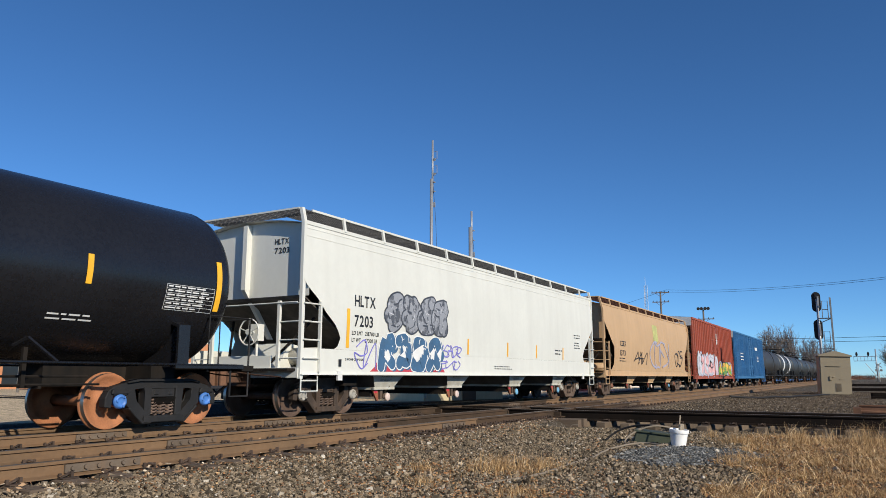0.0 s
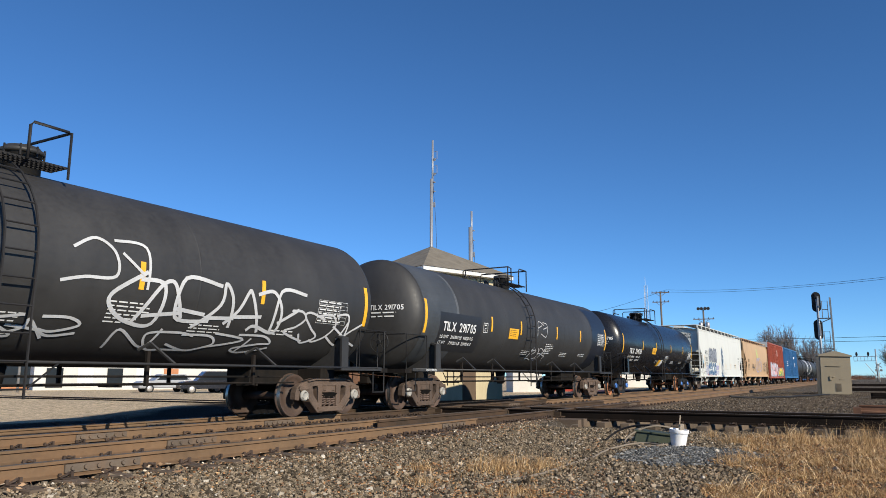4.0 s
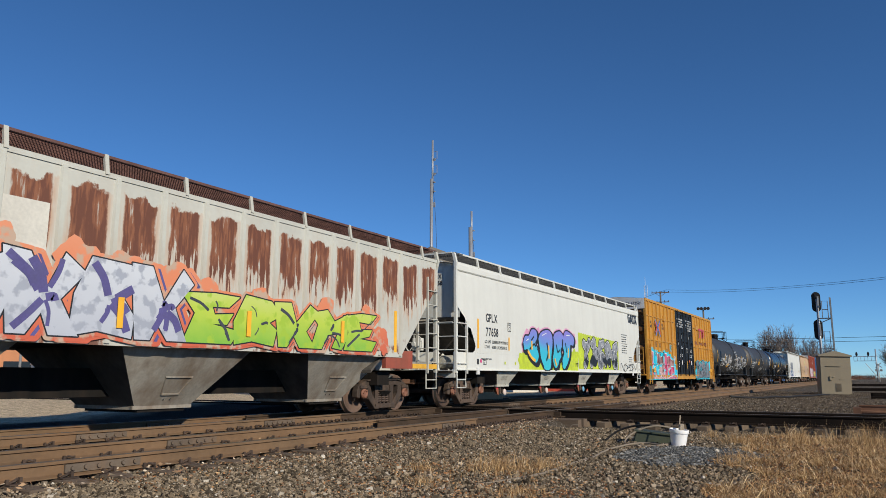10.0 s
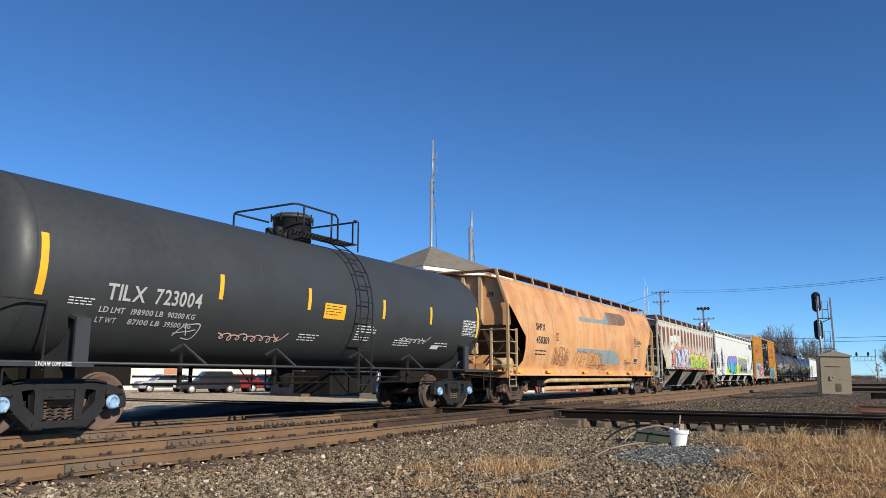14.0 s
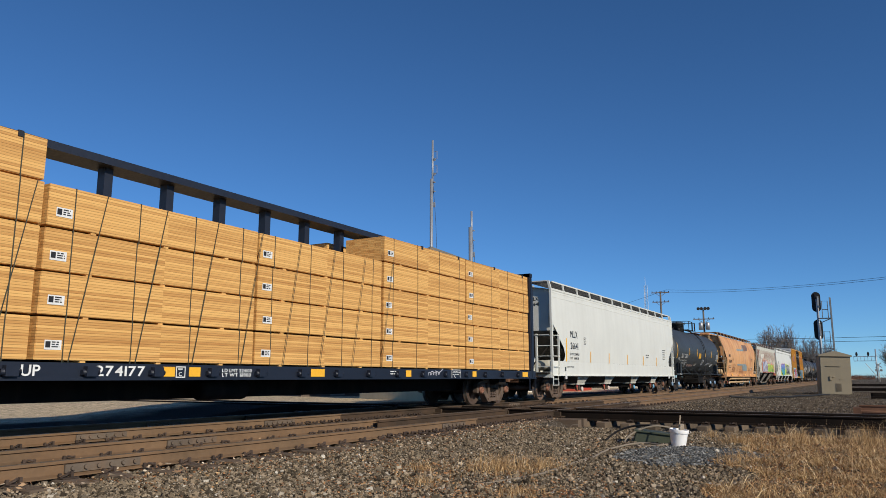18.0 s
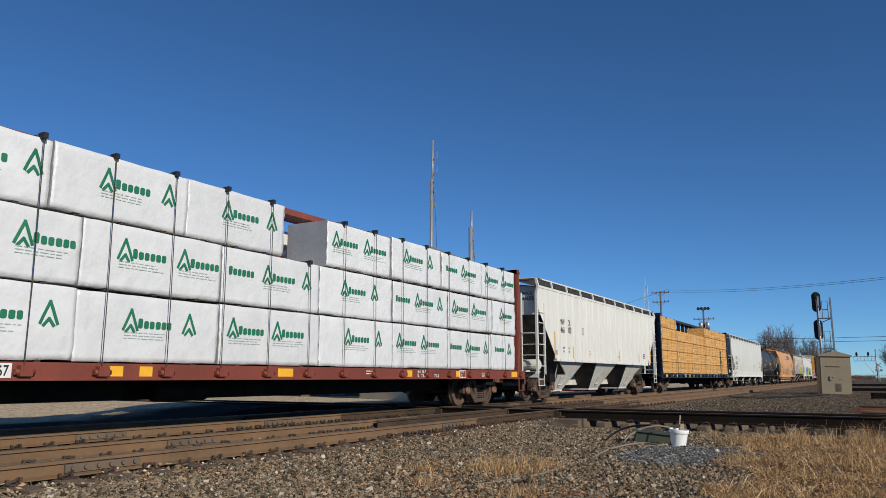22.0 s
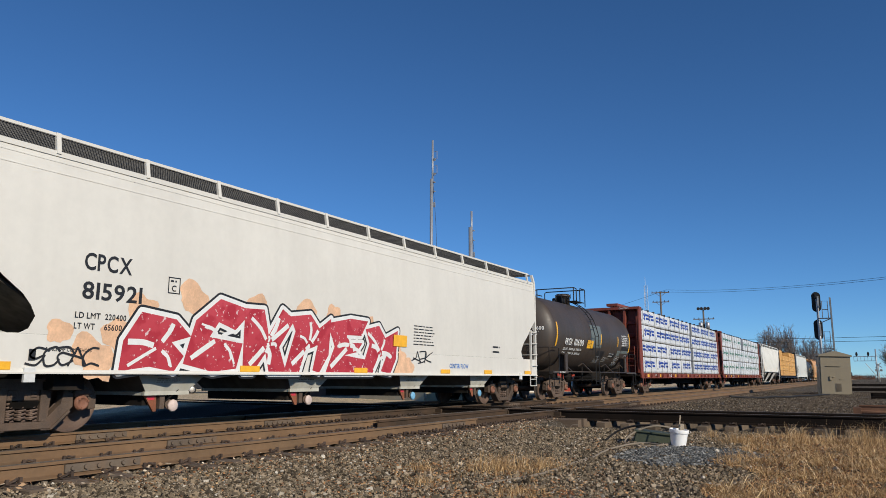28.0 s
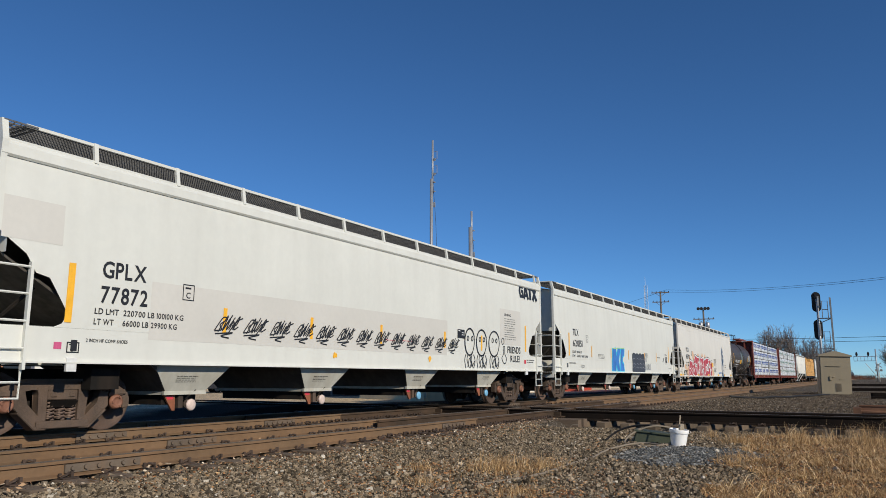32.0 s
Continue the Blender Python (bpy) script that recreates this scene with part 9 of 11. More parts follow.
                    for p, q in (((0.0, -0.12), (0.13, 0.20)), ((0.13, 0.20), (0.26, -0.12)), ((0.05, -0.15), (0.13, -0.05)), ((0.13, -0.05), (0.20, -0.15))):
                        stroke(bm, at, [(u + p[0] + (q[0] - p[0]) * j / 3, m + p[1] + (q[1] - p[1]) * j / 3) for j in range(4)], 0.048, 0.005)
                    part("printed_mark", bm, MARKG, b)
                if u + 0.27 > -w + 0.02 and u + 0.95 < w - 0.02:
                    bm = bmesh.new()
                    wordmark(bm, at, u + 0.27, m - 0.09, 0.68, 0.16, 6, 0, 3)
                    part("printed_word", bm, MARKG, b)
                if u > -w + 0.02 and u + 0.95 < w - 0.02:
                    bars(pale, at, u + 0.02, m - 0.30, 0.9, 0.14, 3, 0, 0.005, rng, 0.72)
                u += 1.18
            part("fine_print", pale, MARKP, b)
        for q in () if kind != "bare" else (0.42, 0.9):
            if z1 > 4.2:
                y = -w + 2 * w * q
                bm = bmesh.new()
                box(bm, xo - 0.10, xo + 0.018, y - 0.04, y + 0.04, z1 - 0.07, z1 + 0.018)
                part("edge_protector", bm, INK, b)
    return b


tiers5 = [1.06 + 0.651 * i for i in range(6)]
mid1 = (-18.49 + 3.96) / 2
k = 0
for side in (1, -1):
    for t in range(5):
        cols = [(-10.85, -6.76), (-6.72, -2.4), (-2.36, 1.9), (1.94, 6.2), (6.24, 10.85)] if t < 4 else [(-10.85, -6.76), (1.94, 6.2), (6.24, 10.85)]
        for a, b in cols:
            k += 1
            bundle(mid1, a, b, tiers5[t], tiers5[t + 1], side, "bare", 200 + k)
mid2 = (-59.91 - 37.27) / 2
tz = [1.06, 2.19, 3.28, 4.36]
for side in (1, -1):
    for t in range(3):
        cols = [(-10.75 + d, -7.95 + d) for d in (0.0, 2.82, 5.64, 8.46)] + [(0.55, 3.35), (3.37, 6.15), (6.17, 8.95), (8.97, 10.7)] if t < 2 else [(-10.72 + 2.52 * i, -8.22 + 2.52 * i) for i in range(4)] + [(0.78 + 2.49 * i, 3.25 + 2.49 * i) for i in range(4)]
        for a, b in cols:
            k += 1
            bundle(mid2, a, b, tz[t], tz[t + 1], side, "green", 300 + k)
mid3 = (-83.52 - 61.04) / 2
tz = [1.06, 1.90, 2.73, 3.56, 4.37]
for side in (1, -1):
    for t in range(4):
        cols = [(-10.85 + 2.98 * i, -7.89 + 2.98 * i) for i in range(4)] + [(1.71 + 3.0 * i, 4.69 + 3.0 * i) for i in range(3)]
        for a, b in cols:
            k += 1
            bundle(mid3, a, b, tz[t], tz[t + 1], side, "blue", 400 + k)
# tie-down cables from the winches over the wrapped loads
for car, top in ((b2_car, 4.36), (b3_car, 4.37)):
    for i in range(19):
        y = 0.14 + 1.2 * (i - 9)
        z = top if car is b3_car or y < -0.8 or y > 0.9 else 3.28
        bm = bmesh.new()
        rod(bm, [(1.585, y, 0.93), (1.572, y + 0.01, 2.2), (1.565, y - 0.01, z - 0.1), (1.55, y, z + 0.005), (1.45, y, z + 0.02), (0.32, y, z + 0.03)], 0.008, 5)
        part("tie_down_cable", bm, STRAP, car)
        bm = bmesh.new()
        box(bm, 1.44, 1.583, y - 0.035, y + 0.035, z - 0.06, z + 0.026)
        part("edge_protector", bm, INK, car)
# marks on the sills of the lumber cars
sill1, sill2, sill3 = [(lambda u, v, o=0.0: (1.565 + o, u, v)) for _ in range(3)]
lettering(b1_car, sill1, [("UP", -6.9, 0.87, 0.15, 0.28), ("274177", -5.75, 0.87, 0.15, 0.88), ("LD LMT 224100", -3.22, 0.94, 0.06, 0.74), ("LT WT 61900", -3.22, 0.86, 0.06, 0.72)], WHITE)
outline_plate(b1_car, sill1, -4.25, 0.84, 0.2, 0.19, WHITE)
for i in range(9):
    bm = bmesh.new()
    u = -7.2 + 1.15 * i
    stroke(bm, lambda p, q, o=0.0: (1.545 + o, p, q), [(u + 0.30, 3.66), (u - 0.15, 1.05)], 0.016, 0.0)
    part("tie_down_cable", bm, STRAP, b1_car)
loops(b1_car, sill1, 3.9, 4.6, 0.88, 1.02, 5, S_SILVER, 7, 0.02)
outline_plate(b1_car, sill1, 5.25, 0.80, 0.5, 0.26, WHITE)
lettering(b2_car, sill2, [("TR", -6.86, 0.87, 0.14, 0.22), ("674467", -6.56, 0.87, 0.14, 0.5)], INK)
bm = bmesh.new()
patch(bm, sill2, -6.9, -6.02, 0.84, 1.04, 0, 0.002)
part("number_panel", bm, WHITE, b2_car)
lettering(b2_car, sill2, [("IN  11-5", 4.46, 0.95, 0.075, 0.42), ("IL  73-0", 4.46, 0.85, 0.075, 0.42), ("75-0", 5.30, 0.85, 0.075, 0.24), ("JACK", 8.10, 0.93, 0.05, 0.18), ("HERE", 8.10, 0.86, 0.05, 0.18)], WHITE)
outline_plate(b2_car, sill2, 6.70, 0.83, 0.36, 0.22, WHITE)
lettering(b3_car, sill3, [("563", -5.68, 0.87, 0.14, 0.4), ("45", -5.18, 0.87, 0.14, 0.28)], WHITE)
for car in (b1_car, b2_car, b3_car):
    for i, u in enumerate((-10.3, -7.6, -4.52, -3.97, -0.76, 3.95, 6.5, 10.22) if car is b2_car else (-10.3, -7.6, -4.52, -3.97, -0.76, 2.9, 6.5, 10.1)):
        bm = bmesh.new()
        patch(bm, sill1, u, u + (0.45 if i in (0, 4, 7) else 0.25), 0.86, 1.02, 0, 0.004)
        part("reflector", bm, YELLOW, car)
    small_print(car, sill1, [(-8.6, 0.88, 0.5, 0.12, 2), (2.2, 0.88, 0.6, 0.12, 2)] + ([(5.3, 0.88, 0.5, 0.12, 2)] if car is not b2_car else []), WHITE)
    H_ = b1_h if car is b1_car else b2_h if car is b2_car else b3_h
    def cap_at(u, v, o=0.0):
        return (u, -H_ + (0.196 if car is b1_car else -0.194) - o, v)
    lettering(car, cap_at, [("CAUTION", 0.55, 4.35, 0.07, 0.5)], WHITE)
# ---- ground ----
def lerp(a, b, t):
    t = max(0.0, min(1.0, t))
    return a + (b - a) * t * t * (3 - 2 * t)


def ground_z(x, y):
    z = -0.225
    z = lerp(z, -0.34, (-2.4 - x) / 1.5)                         # falls behind the far track
    z = lerp(z, -0.29, (x - 5.0) / 1.2) if y < 17.5 else z       # and beside the near one
    if x > 5.0:
        z = lerp(z, -0.40, 1 - max(0.0, abs(y - 18.7) - 1.7) / 1.6)  # low along the crossing track
    z = lerp(z, -0.05, 1 - max(0.0, abs(y - 19.45) - 1.2) / 5.0) if x < -4.5 else z   # filled up to the crossing rails
    d = math.hypot(x - EYE.x, y - EYE.y)
    z = lerp(-0.62, z, (d - 2.5) / 3.0)
    if d < 60:
        z += 0.035 * noise.noise((x * 0.55, y * 0.55, 0.3)) + 0.015 * noise.noise((x * 2.1, y * 2.1, 4.0))
    return z


def spread(lo, hi, c0, c1, step, grow=1.35):
    a = [c0 + (c1 - c0) * i / round((c1 - c0) / step) for i in range(round((c1 - c0) / step) + 1)]
    s, x = step, c1
    while x < hi:
        s *= grow
        x += s
        a.append(min(x, hi))
    s, x = step, c0
    while x > lo:
        s *= grow
        x -= s
        a.insert(0, max(x, lo))
    return a


def ground_material():
    m = bpy.data.materials.new("gravel_ground")
    m.use_nodes = True
    nt = m.node_tree
    n, l = nt.nodes, nt.links
    p = n["Principled BSDF"]
    p.inputs["Roughness"].default_value = 0.9
    p.inputs["Specular IOR Level"].default_value = 0.04
    tc = n.new("ShaderNodeTexCoord")
    vor = n.new("ShaderNodeTexVoronoi")
    vor.inputs["Scale"].default_value = 30
    l.new(tc.outputs["Object"], vor.inputs["Vector"])
    hue = n.new("ShaderNodeSeparateColor")
    l.new(vor.outputs["Color"], hue.inputs[0])
    ramp = n.new("ShaderNodeValToRGB")
    e = ramp.color_ramp.elements
    e[0].position, e[0].color = 0.0, (0.03, 0.027, 0.022, 1)
    e[1].position, e[1].color = 1.0, (0.30, 0.275, 0.235, 1)
    for pos, c in ((0.35, (0.095, 0.078, 0.057, 1)), (0.75, (0.17, 0.14, 0.103, 1))):
        q = e.new(pos)
        q.color = c
    l.new(hue.outputs[0], ramp.inputs[0])
    # earth and dust between, in broad patches
    big = n.new("ShaderNodeTexNoise")
    big.inputs["Scale"].default_value, big.inputs["Detail"].default_value = 0.45, 8
    l.new(tc.outputs["Object"], big.inputs["Vector"])
    f = n.new("ShaderNodeMapRange")
    f.inputs["From Min"].default_value, f.inputs["From Max"].default_value, f.inputs["To Max"].default_value = 0.48, 0.68, 0.6
    l.new(big.outputs["Fac"], f.inputs["Value"])
    mx = n.new("ShaderNodeMix")
    mx.data_type = "RGBA"
    mx.inputs["B"].default_value = (0.12, 0.09, 0.06, 1)
    l.new(f.outputs["Result"], mx.inputs["Factor"])
    l.new(ramp.outputs["Color"], mx.inputs["A"])
    # the pale crushed-stone yard beyond the far track
    sep = n.new("ShaderNodeSeparateXYZ")
    l.new(tc.outputs["Object"], sep.inputs[0])
    wob = n.new("ShaderNodeMath")
    wob.operation = "MULTIPLY_ADD"
    wob.inputs[1].default_value = 3.0
    l.new(big.outputs["Fac"], wob.inputs[0])
    l.new(sep.outputs["X"], wob.inputs[2])
    yard = n.new("ShaderNodeMapRange")
    yard.inputs["From Min"].default_value, yard.inputs["From Max"].default_value = -5.5, -7.5
    l.new(wob.outputs[0], yard.inputs["Value"])
    fine = n.new("ShaderNodeTexNoise")
    fine.inputs["Scale"].default_value, fine.inputs["Detail"].default_value, fine.inputs["Roughness"].default_value = 5, 10, 0.85
    l.new(tc.outputs["Object"], fine.inputs["Vector"])
    pale = n.new("ShaderNodeValToRGB")
    pe = pale.color_ramp.elements
    pe[0].position, pe[0].color = 0.40, (0.36, 0.27, 0.165, 1)
    pe[1].position, pe[1].color = 0.60, (0.86, 0.69, 0.45, 1)
    l.new(fine.outputs["Fac"], pale.inputs[0])
    m2 = n.new("ShaderNodeMix")
    m2.data_type = "RGBA"
    l.new(yard.outputs["Result"], m2.inputs["Factor"])
    l.new(mx.outputs["Result"], m2.inputs["A"])
    l.new(pale.outputs["Color"], m2.inputs["B"])
    # near-black from the near track back to the yard: the train's shade as colour
    train_shade = n.new("ShaderNodeMapRange")
    train_shade.inputs["From Min"].default_value, train_shade.inputs["From Max"].default_value = 5.0, 4.2
    l.new(sep.outputs["X"], train_shade.inputs["Value"])
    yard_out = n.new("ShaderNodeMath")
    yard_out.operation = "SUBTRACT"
    l.new(train_shade.outputs["Result"], yard_out.inputs[0])
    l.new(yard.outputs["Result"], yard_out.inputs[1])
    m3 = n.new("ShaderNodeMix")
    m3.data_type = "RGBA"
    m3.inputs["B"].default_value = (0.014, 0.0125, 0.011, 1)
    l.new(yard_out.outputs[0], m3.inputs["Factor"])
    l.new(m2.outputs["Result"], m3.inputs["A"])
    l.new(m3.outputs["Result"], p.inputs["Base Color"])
    b = n.new("ShaderNodeBump")
    b.inputs["Strength"].default_value, b.inputs["Distance"].default_value = 0.8, 0.03
    l.new(vor.outputs["Distance"], b.inputs["Height"])
    b.invert = True
    l.new(b.outputs[0], p.inputs["Normal"])
    return m


gx, gy = spread(-2500, 2500, -8, 16, 0.3), spread(-2500, 3500, 0, 26, 0.3)
bm = bmesh.new()
gv = [[bm.verts.new((x, y, ground_z(x, y))) for y in gy] for x in gx]
for i in range(len(gx) - 1):
    for j in range(len(gy) - 1):
        f = bm.faces.new((gv[i][j], gv[i + 1][j], gv[i + 1][j + 1], gv[i][j + 1]))
        f.smooth = True
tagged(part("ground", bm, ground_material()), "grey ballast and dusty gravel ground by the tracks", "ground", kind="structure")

# ---- tracks ----
TIE = mat("tie_wood", (0.105, 0.075, 0.05), 0.9, 0, 0.4, 3.0, 0.5, 30, streak=(0.20, 0.15, 0.10), samount=0.6, sscale=(0.6, 6.0, 6.0), rnd=0.35)
RAIL = mat("rail_rust", (0.165, 0.104, 0.054), 0.8, 0, 0.3, 1.0, 0.25, 40, streak=(0.23, 0.12, 0.05), samount=0.45, sscale=(0.4, 0.4, 0.4))
CLIP = mat("rail_clip_steel", (0.055, 0.036, 0.025), 0.8, 0, 0.3, 3.0, rnd=0.3)
JOINT = mat("joint_bar_steel", (0.13, 0.10, 0.072), 0.8, 0, 0.3, 1.5, 0.25, 40, streak=(0.2, 0.11, 0.05), samount=0.4)
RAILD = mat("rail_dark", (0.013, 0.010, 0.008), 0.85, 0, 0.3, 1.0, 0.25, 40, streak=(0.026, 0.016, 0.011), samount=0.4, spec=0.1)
RAILM = mat("rail_brown_black", (0.06, 0.042, 0.028), 0.85, 0, 0.35, 1.0, 0.25, 40, streak=(0.11, 0.06, 0.03), samount=0.5, sscale=(0.5, 0.5, 0.5), spec=0.2)
TIEW = mat("weathered_tie_wood", (0.12, 0.09, 0.06), 0.9, 0, 0.35, 3.0, 0.5, 30, streak=(0.12, 0.085, 0.055), samount=0.5, sscale=(0.6, 6.0, 6.0), rnd=0.35)
RTOP = mat("rail_top", (0.105, 0.082, 0.060), 0.5, 0.2, 0.25, 2.0)
HEAD = [(-0.070, -0.172), (0.070, -0.172), (0.070, -0.160), (0.010, -0.140), (0.010, -0.046), (0.036, -0.036), (0.036, -0.006), (0.030, 0.0), (-0.030, 0.0), (-0.036, -0.006), (-0.036, -0.036), (-0.010, -0.046), (-0.010, -0.140), (-0.070, -0.160)]


def rail(parent, axis, c, a, b, dz=0.0, side=None, top=True, deep=1.0):
    """One rail along an axis; its head is worn bright on top."""
    bm = bmesh.new()
    prism(bm, [(c + p[0], p[1] * (deep if p[1] < -0.04 else 1.0) + dz) for p in HEAD], "y" if axis == "y" else "x", a, b)
    for f in bm.faces:
        if f.calc_center_median().z > dz - 0.004 and top:
            f.material_index = 1
    return part("rail", mended(bm), [side or RAIL, RTOP], parent)


def tie_mesh():
    if "tie" not in SHARED:
        bm = bmesh.new()
        box(bm, -1.3, 1.3, -0.115, 0.115, -0.36, -0.178)
        bmesh.ops.bevel(bm, geom=bm.edges[:], offset=0.012, segments=1, affect="EDGES")
        me = bpy.data.meshes.new("tie")
        bm.to_mesh(me)
        bm.free()
        me.materials.append(TIE)
        SHARED["tie"] = me
        me = me.copy()
        me.materials.clear()
        me.materials.append(TIEW)
        SHARED["tie_pale"] = me
        # a spiked tie plate with two clips
        bm = bmesh.new()
        box(bm, -0.17, 0.17, -0.09, 0.09, -0.180, -0.168)
        for s in (-1, 1):
            rod(bm, curve([(s * 0.07, -0.05, -0.16), (s * 0.10, -0.02, -0.125), (s * 0.13, 0.02, -0.135), (s * 0.10, 0.05, -0.16)], 3), 0.014, 5)
            box(bm, s * 0.085 - 0.014, s * 0.085 + 0.014, -0.075, -0.045, -0.17, -0.115)
            box(bm, s * 0.085 - 0.014, s * 0.085 + 0.014, 0.055, 0.085, -0.17, -0.125)
        me = bpy.data.meshes.new("rail_clip")
        mended(bm).to_mesh(me)
        bm.free()
        me.materials.append(CLIP)
        SHARED["clip"] = me
    return SHARED["tie"]


tie_mesh()
rt = random.Random(5)
for k, (cx, lab) in enumerate(((0.0, "far main track with rusty rails on wooden ties"), (3.62, "near main track with brown rails on wooden ties"))):
    tr = tagged(new("railway_track"), lab, "track", "railway tracks", "structure")
    for s in (-0.753, 0.753):
        for a, b in ((-60, 14.2), (14.206, 18.60), (18.80, 20.10), (20.30, 27.0), (27.006, 1400)):
            rail(tr, "y", cx + s, a, b, 0.0, RAILM if 14 < a < 27 else RAIL)
    for s in (-0.60, 0.60):
        for a, b in ((12.5, 18.60), (18.80, 20.10), (20.30, 27)):
            rail(tr, "y", cx + s, a, b, -0.012, RAILM, False)
    y = -6.0
    while y < 110:
        if not 17.9 < y < 21.0:
            again("tie", SHARED["tie"], tr, pose(cx + rt.uniform(-0.06, 0.06), y, rt.uniform(-0.012, 0.0), 0, 0, rt.uniform(-1.2, 1.2)))
            if y < 32:
                for s in (-0.753, 0.753):
                    again("rail_clip", SHARED["clip"], tr, pose(cx + s, y, 0, 0, 0, rt.choice((0, 180))))
                    if 10.5 < y < 27:
                        again("rail_clip", SHARED["clip"], tr, pose(cx + s, y + 0.26, 0.012, 0, 0, rt.choice((0, 180))))
        y += 0.52 + rt.uniform(-0.02, 0.02) + (0.5 if y > 45 else 0)
    # bolted joint bars
    for s in (-0.753, 0.753):
        for yj in ((5.35, 13.2, 26.0) if s > 0 else (7.9, 15.4, 30.0)) if k else ((7.9, 12.1, 24.0) if s > 0 else (10.4, 23.0)):
            bm = bmesh.new()
            for q in (-1, 1):
                box(bm, *sorted((cx + s + q * 0.012, cx + s + q * 0.034)), yj - 0.46, yj + 0.46, -0.135, -0.05)
                for i in range(6):
                    yb = yj - 0.38 + 0.152 * i
                    lathe(bm, [(cx + s + q * 0.034, 0.024), (cx + s + q * 0.06, 0.022)], "x", 6, 0, (0, yb, -0.092))
            part("joint_bar", mended(bm), JOINT, tr, "bolted rusty joint bar")
tr = tagged(new("railway_track"), "crossing track with dark rails on wooden ties", "track", "railway tracks", "structure")
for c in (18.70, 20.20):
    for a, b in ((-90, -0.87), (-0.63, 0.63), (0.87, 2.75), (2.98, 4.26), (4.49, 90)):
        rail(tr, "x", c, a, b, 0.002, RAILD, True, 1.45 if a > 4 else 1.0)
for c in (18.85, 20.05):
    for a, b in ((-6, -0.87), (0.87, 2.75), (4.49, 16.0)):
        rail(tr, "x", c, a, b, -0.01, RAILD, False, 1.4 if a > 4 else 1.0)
x = -24.0
while x < 26:
    if not (-1.4 < x < 1.4 or 2.2 < x < 5.0):
        again("tie", SHARED["tie_pale" if x > 5 else "tie"], tr, pose(x, 19.45 + rt.uniform(-0.08, 0.08), rt.uniform(-0.02, 0.0) - (0.16 if x < -2 else 0.08), 0, 0, 90 + rt.uniform(-1.5, 1.5)))
        for c in (18.70, 20.20):
            again("rail_clip", SHARED["clip"], tr, pose(x, c, -0.078, 0, 0, 90))
    x += 0.60 + rt.uniform(-0.03, 0.03)
# timbers and plates under the diamond
for k, y in enumerate((17.75, 18.15, 19.2, 19.7, 20.8, 21.2)):
    bm = bmesh.new()
    box(bm, -1.7, 5.4, y - 0.12, y + 0.12, -0.36, -0.182)
    part("crossing_timber", bm, TIE, tr)
bm = bmesh.new()
for cx in (0.0, 3.62):
    for s in (-0.753, 0.753):
        for c in (18.70, 20.20):
            box(bm, cx + s - 0.3, cx + s + 0.3, c - 0.3, c + 0.3, -0.178, -0.15)
            box(bm, cx + s - 0.19, cx + s + 0.19, c - 0.095, c + 0.095, -0.15, -0.045)
part("diamond_casting", bm, RAILM, tr, "rusty cast steel crossing frog")


# ---- loose stones and dry grass ----
def island_material(name, stops, rough=0.85):
    m = bpy.data.materials.new(name)
    m.use_nodes = True
    n, l = m.node_tree.nodes, m.node_tree.links
    p = n["Principled BSDF"]
    p.inputs["Roughness"].default_value = rough
    p.inputs["Specular IOR Level"].default_value = 0.12
    g = n.new("ShaderNodeNewGeometry")
    r = n.new("ShaderNodeValToRGB")
    e = r.color_ramp.elements
    e[0].position, e[0].color = stops[0][0], (*stops[0][1], 1)
    e[1].position, e[1].color = stops[-1][0], (*stops[-1][1], 1)
    for pos, c in stops[1:-1]:
        e.new(pos).color = (*c, 1)
    l.new(g.outputs["Random Per Island"], r.inputs[0])
    l.new(r.outputs["Color"], p.inputs["Base Color"])
    return m


def from_arrays(name, verts, faces, material):
    me = bpy.data.meshes.new(name)
    k = faces.shape[1]
    me.vertices.add(len(verts))
    me.vertices.foreach_set("co", verts.astype(np.float32).ravel())
    me.loops.add(faces.size)
    me.loops.foreach_set("vertex_index", faces.astype(np.int32).ravel())
    me.polygons.add(len(faces))
    me.polygons.foreach_set("loop_start", np.arange(0, faces.size, k, dtype=np.int32))
    me.polygons.foreach_set("use_smooth", np.zeros(len(faces), dtype=bool))
    me.update(calc_edges=True)
    me.validate()
    me.materials.append(material)
    return new(name, me)


def stones(name, pts, sizes, material, label, seed):
    """Broken stone: knocked-about boxes, each turned its own way, in one mesh."""
    rg = np.random.RandomState(seed)
    n = len(pts)
    cube = np.array([(x, y, z) for z in (-1, 1) for y in (-1, 1) for x in (-1, 1)], float)
    q = np.array(((0, 2, 3, 1), (4, 5, 7, 6), (0, 1, 5, 4), (2, 6, 7, 3), (0, 4, 6, 2), (1, 3, 7, 5)))
    v = cube[None] * (1 + rg.uniform(-0.45, 0.25, (n, 8, 3))) * rg.uniform(0.55, 1.0, (n, 1, 3))
    a = rg.uniform(-1, 1, (n, 4))
    a /= np.linalg.norm(a, axis=1)[:, None]
    w, x, y, z = a.T
    R = np.stack([1 - 2 * (y * y + z * z), 2 * (x * y - z * w), 2 * (x * z + y * w), 2 * (x * y + z * w), 1 - 2 * (x * x + z * z), 2 * (y * z - x * w), 2 * (x * z - y * w), 2 * (y * z + x * w), 1 - 2 * (x * x + y * y)], 1).reshape(n, 3, 3)
    v = np.einsum("nij,nkj->nki", R, v) * sizes[:, None, None] + pts[:, None, :]
    ob = from_arrays(name, v.reshape(-1, 3), (q[None] + 8 * np.arange(n)[:, None, None]).reshape(-1, 4), material)
    return tagged(ob, label, "gravel", kind="stuff")


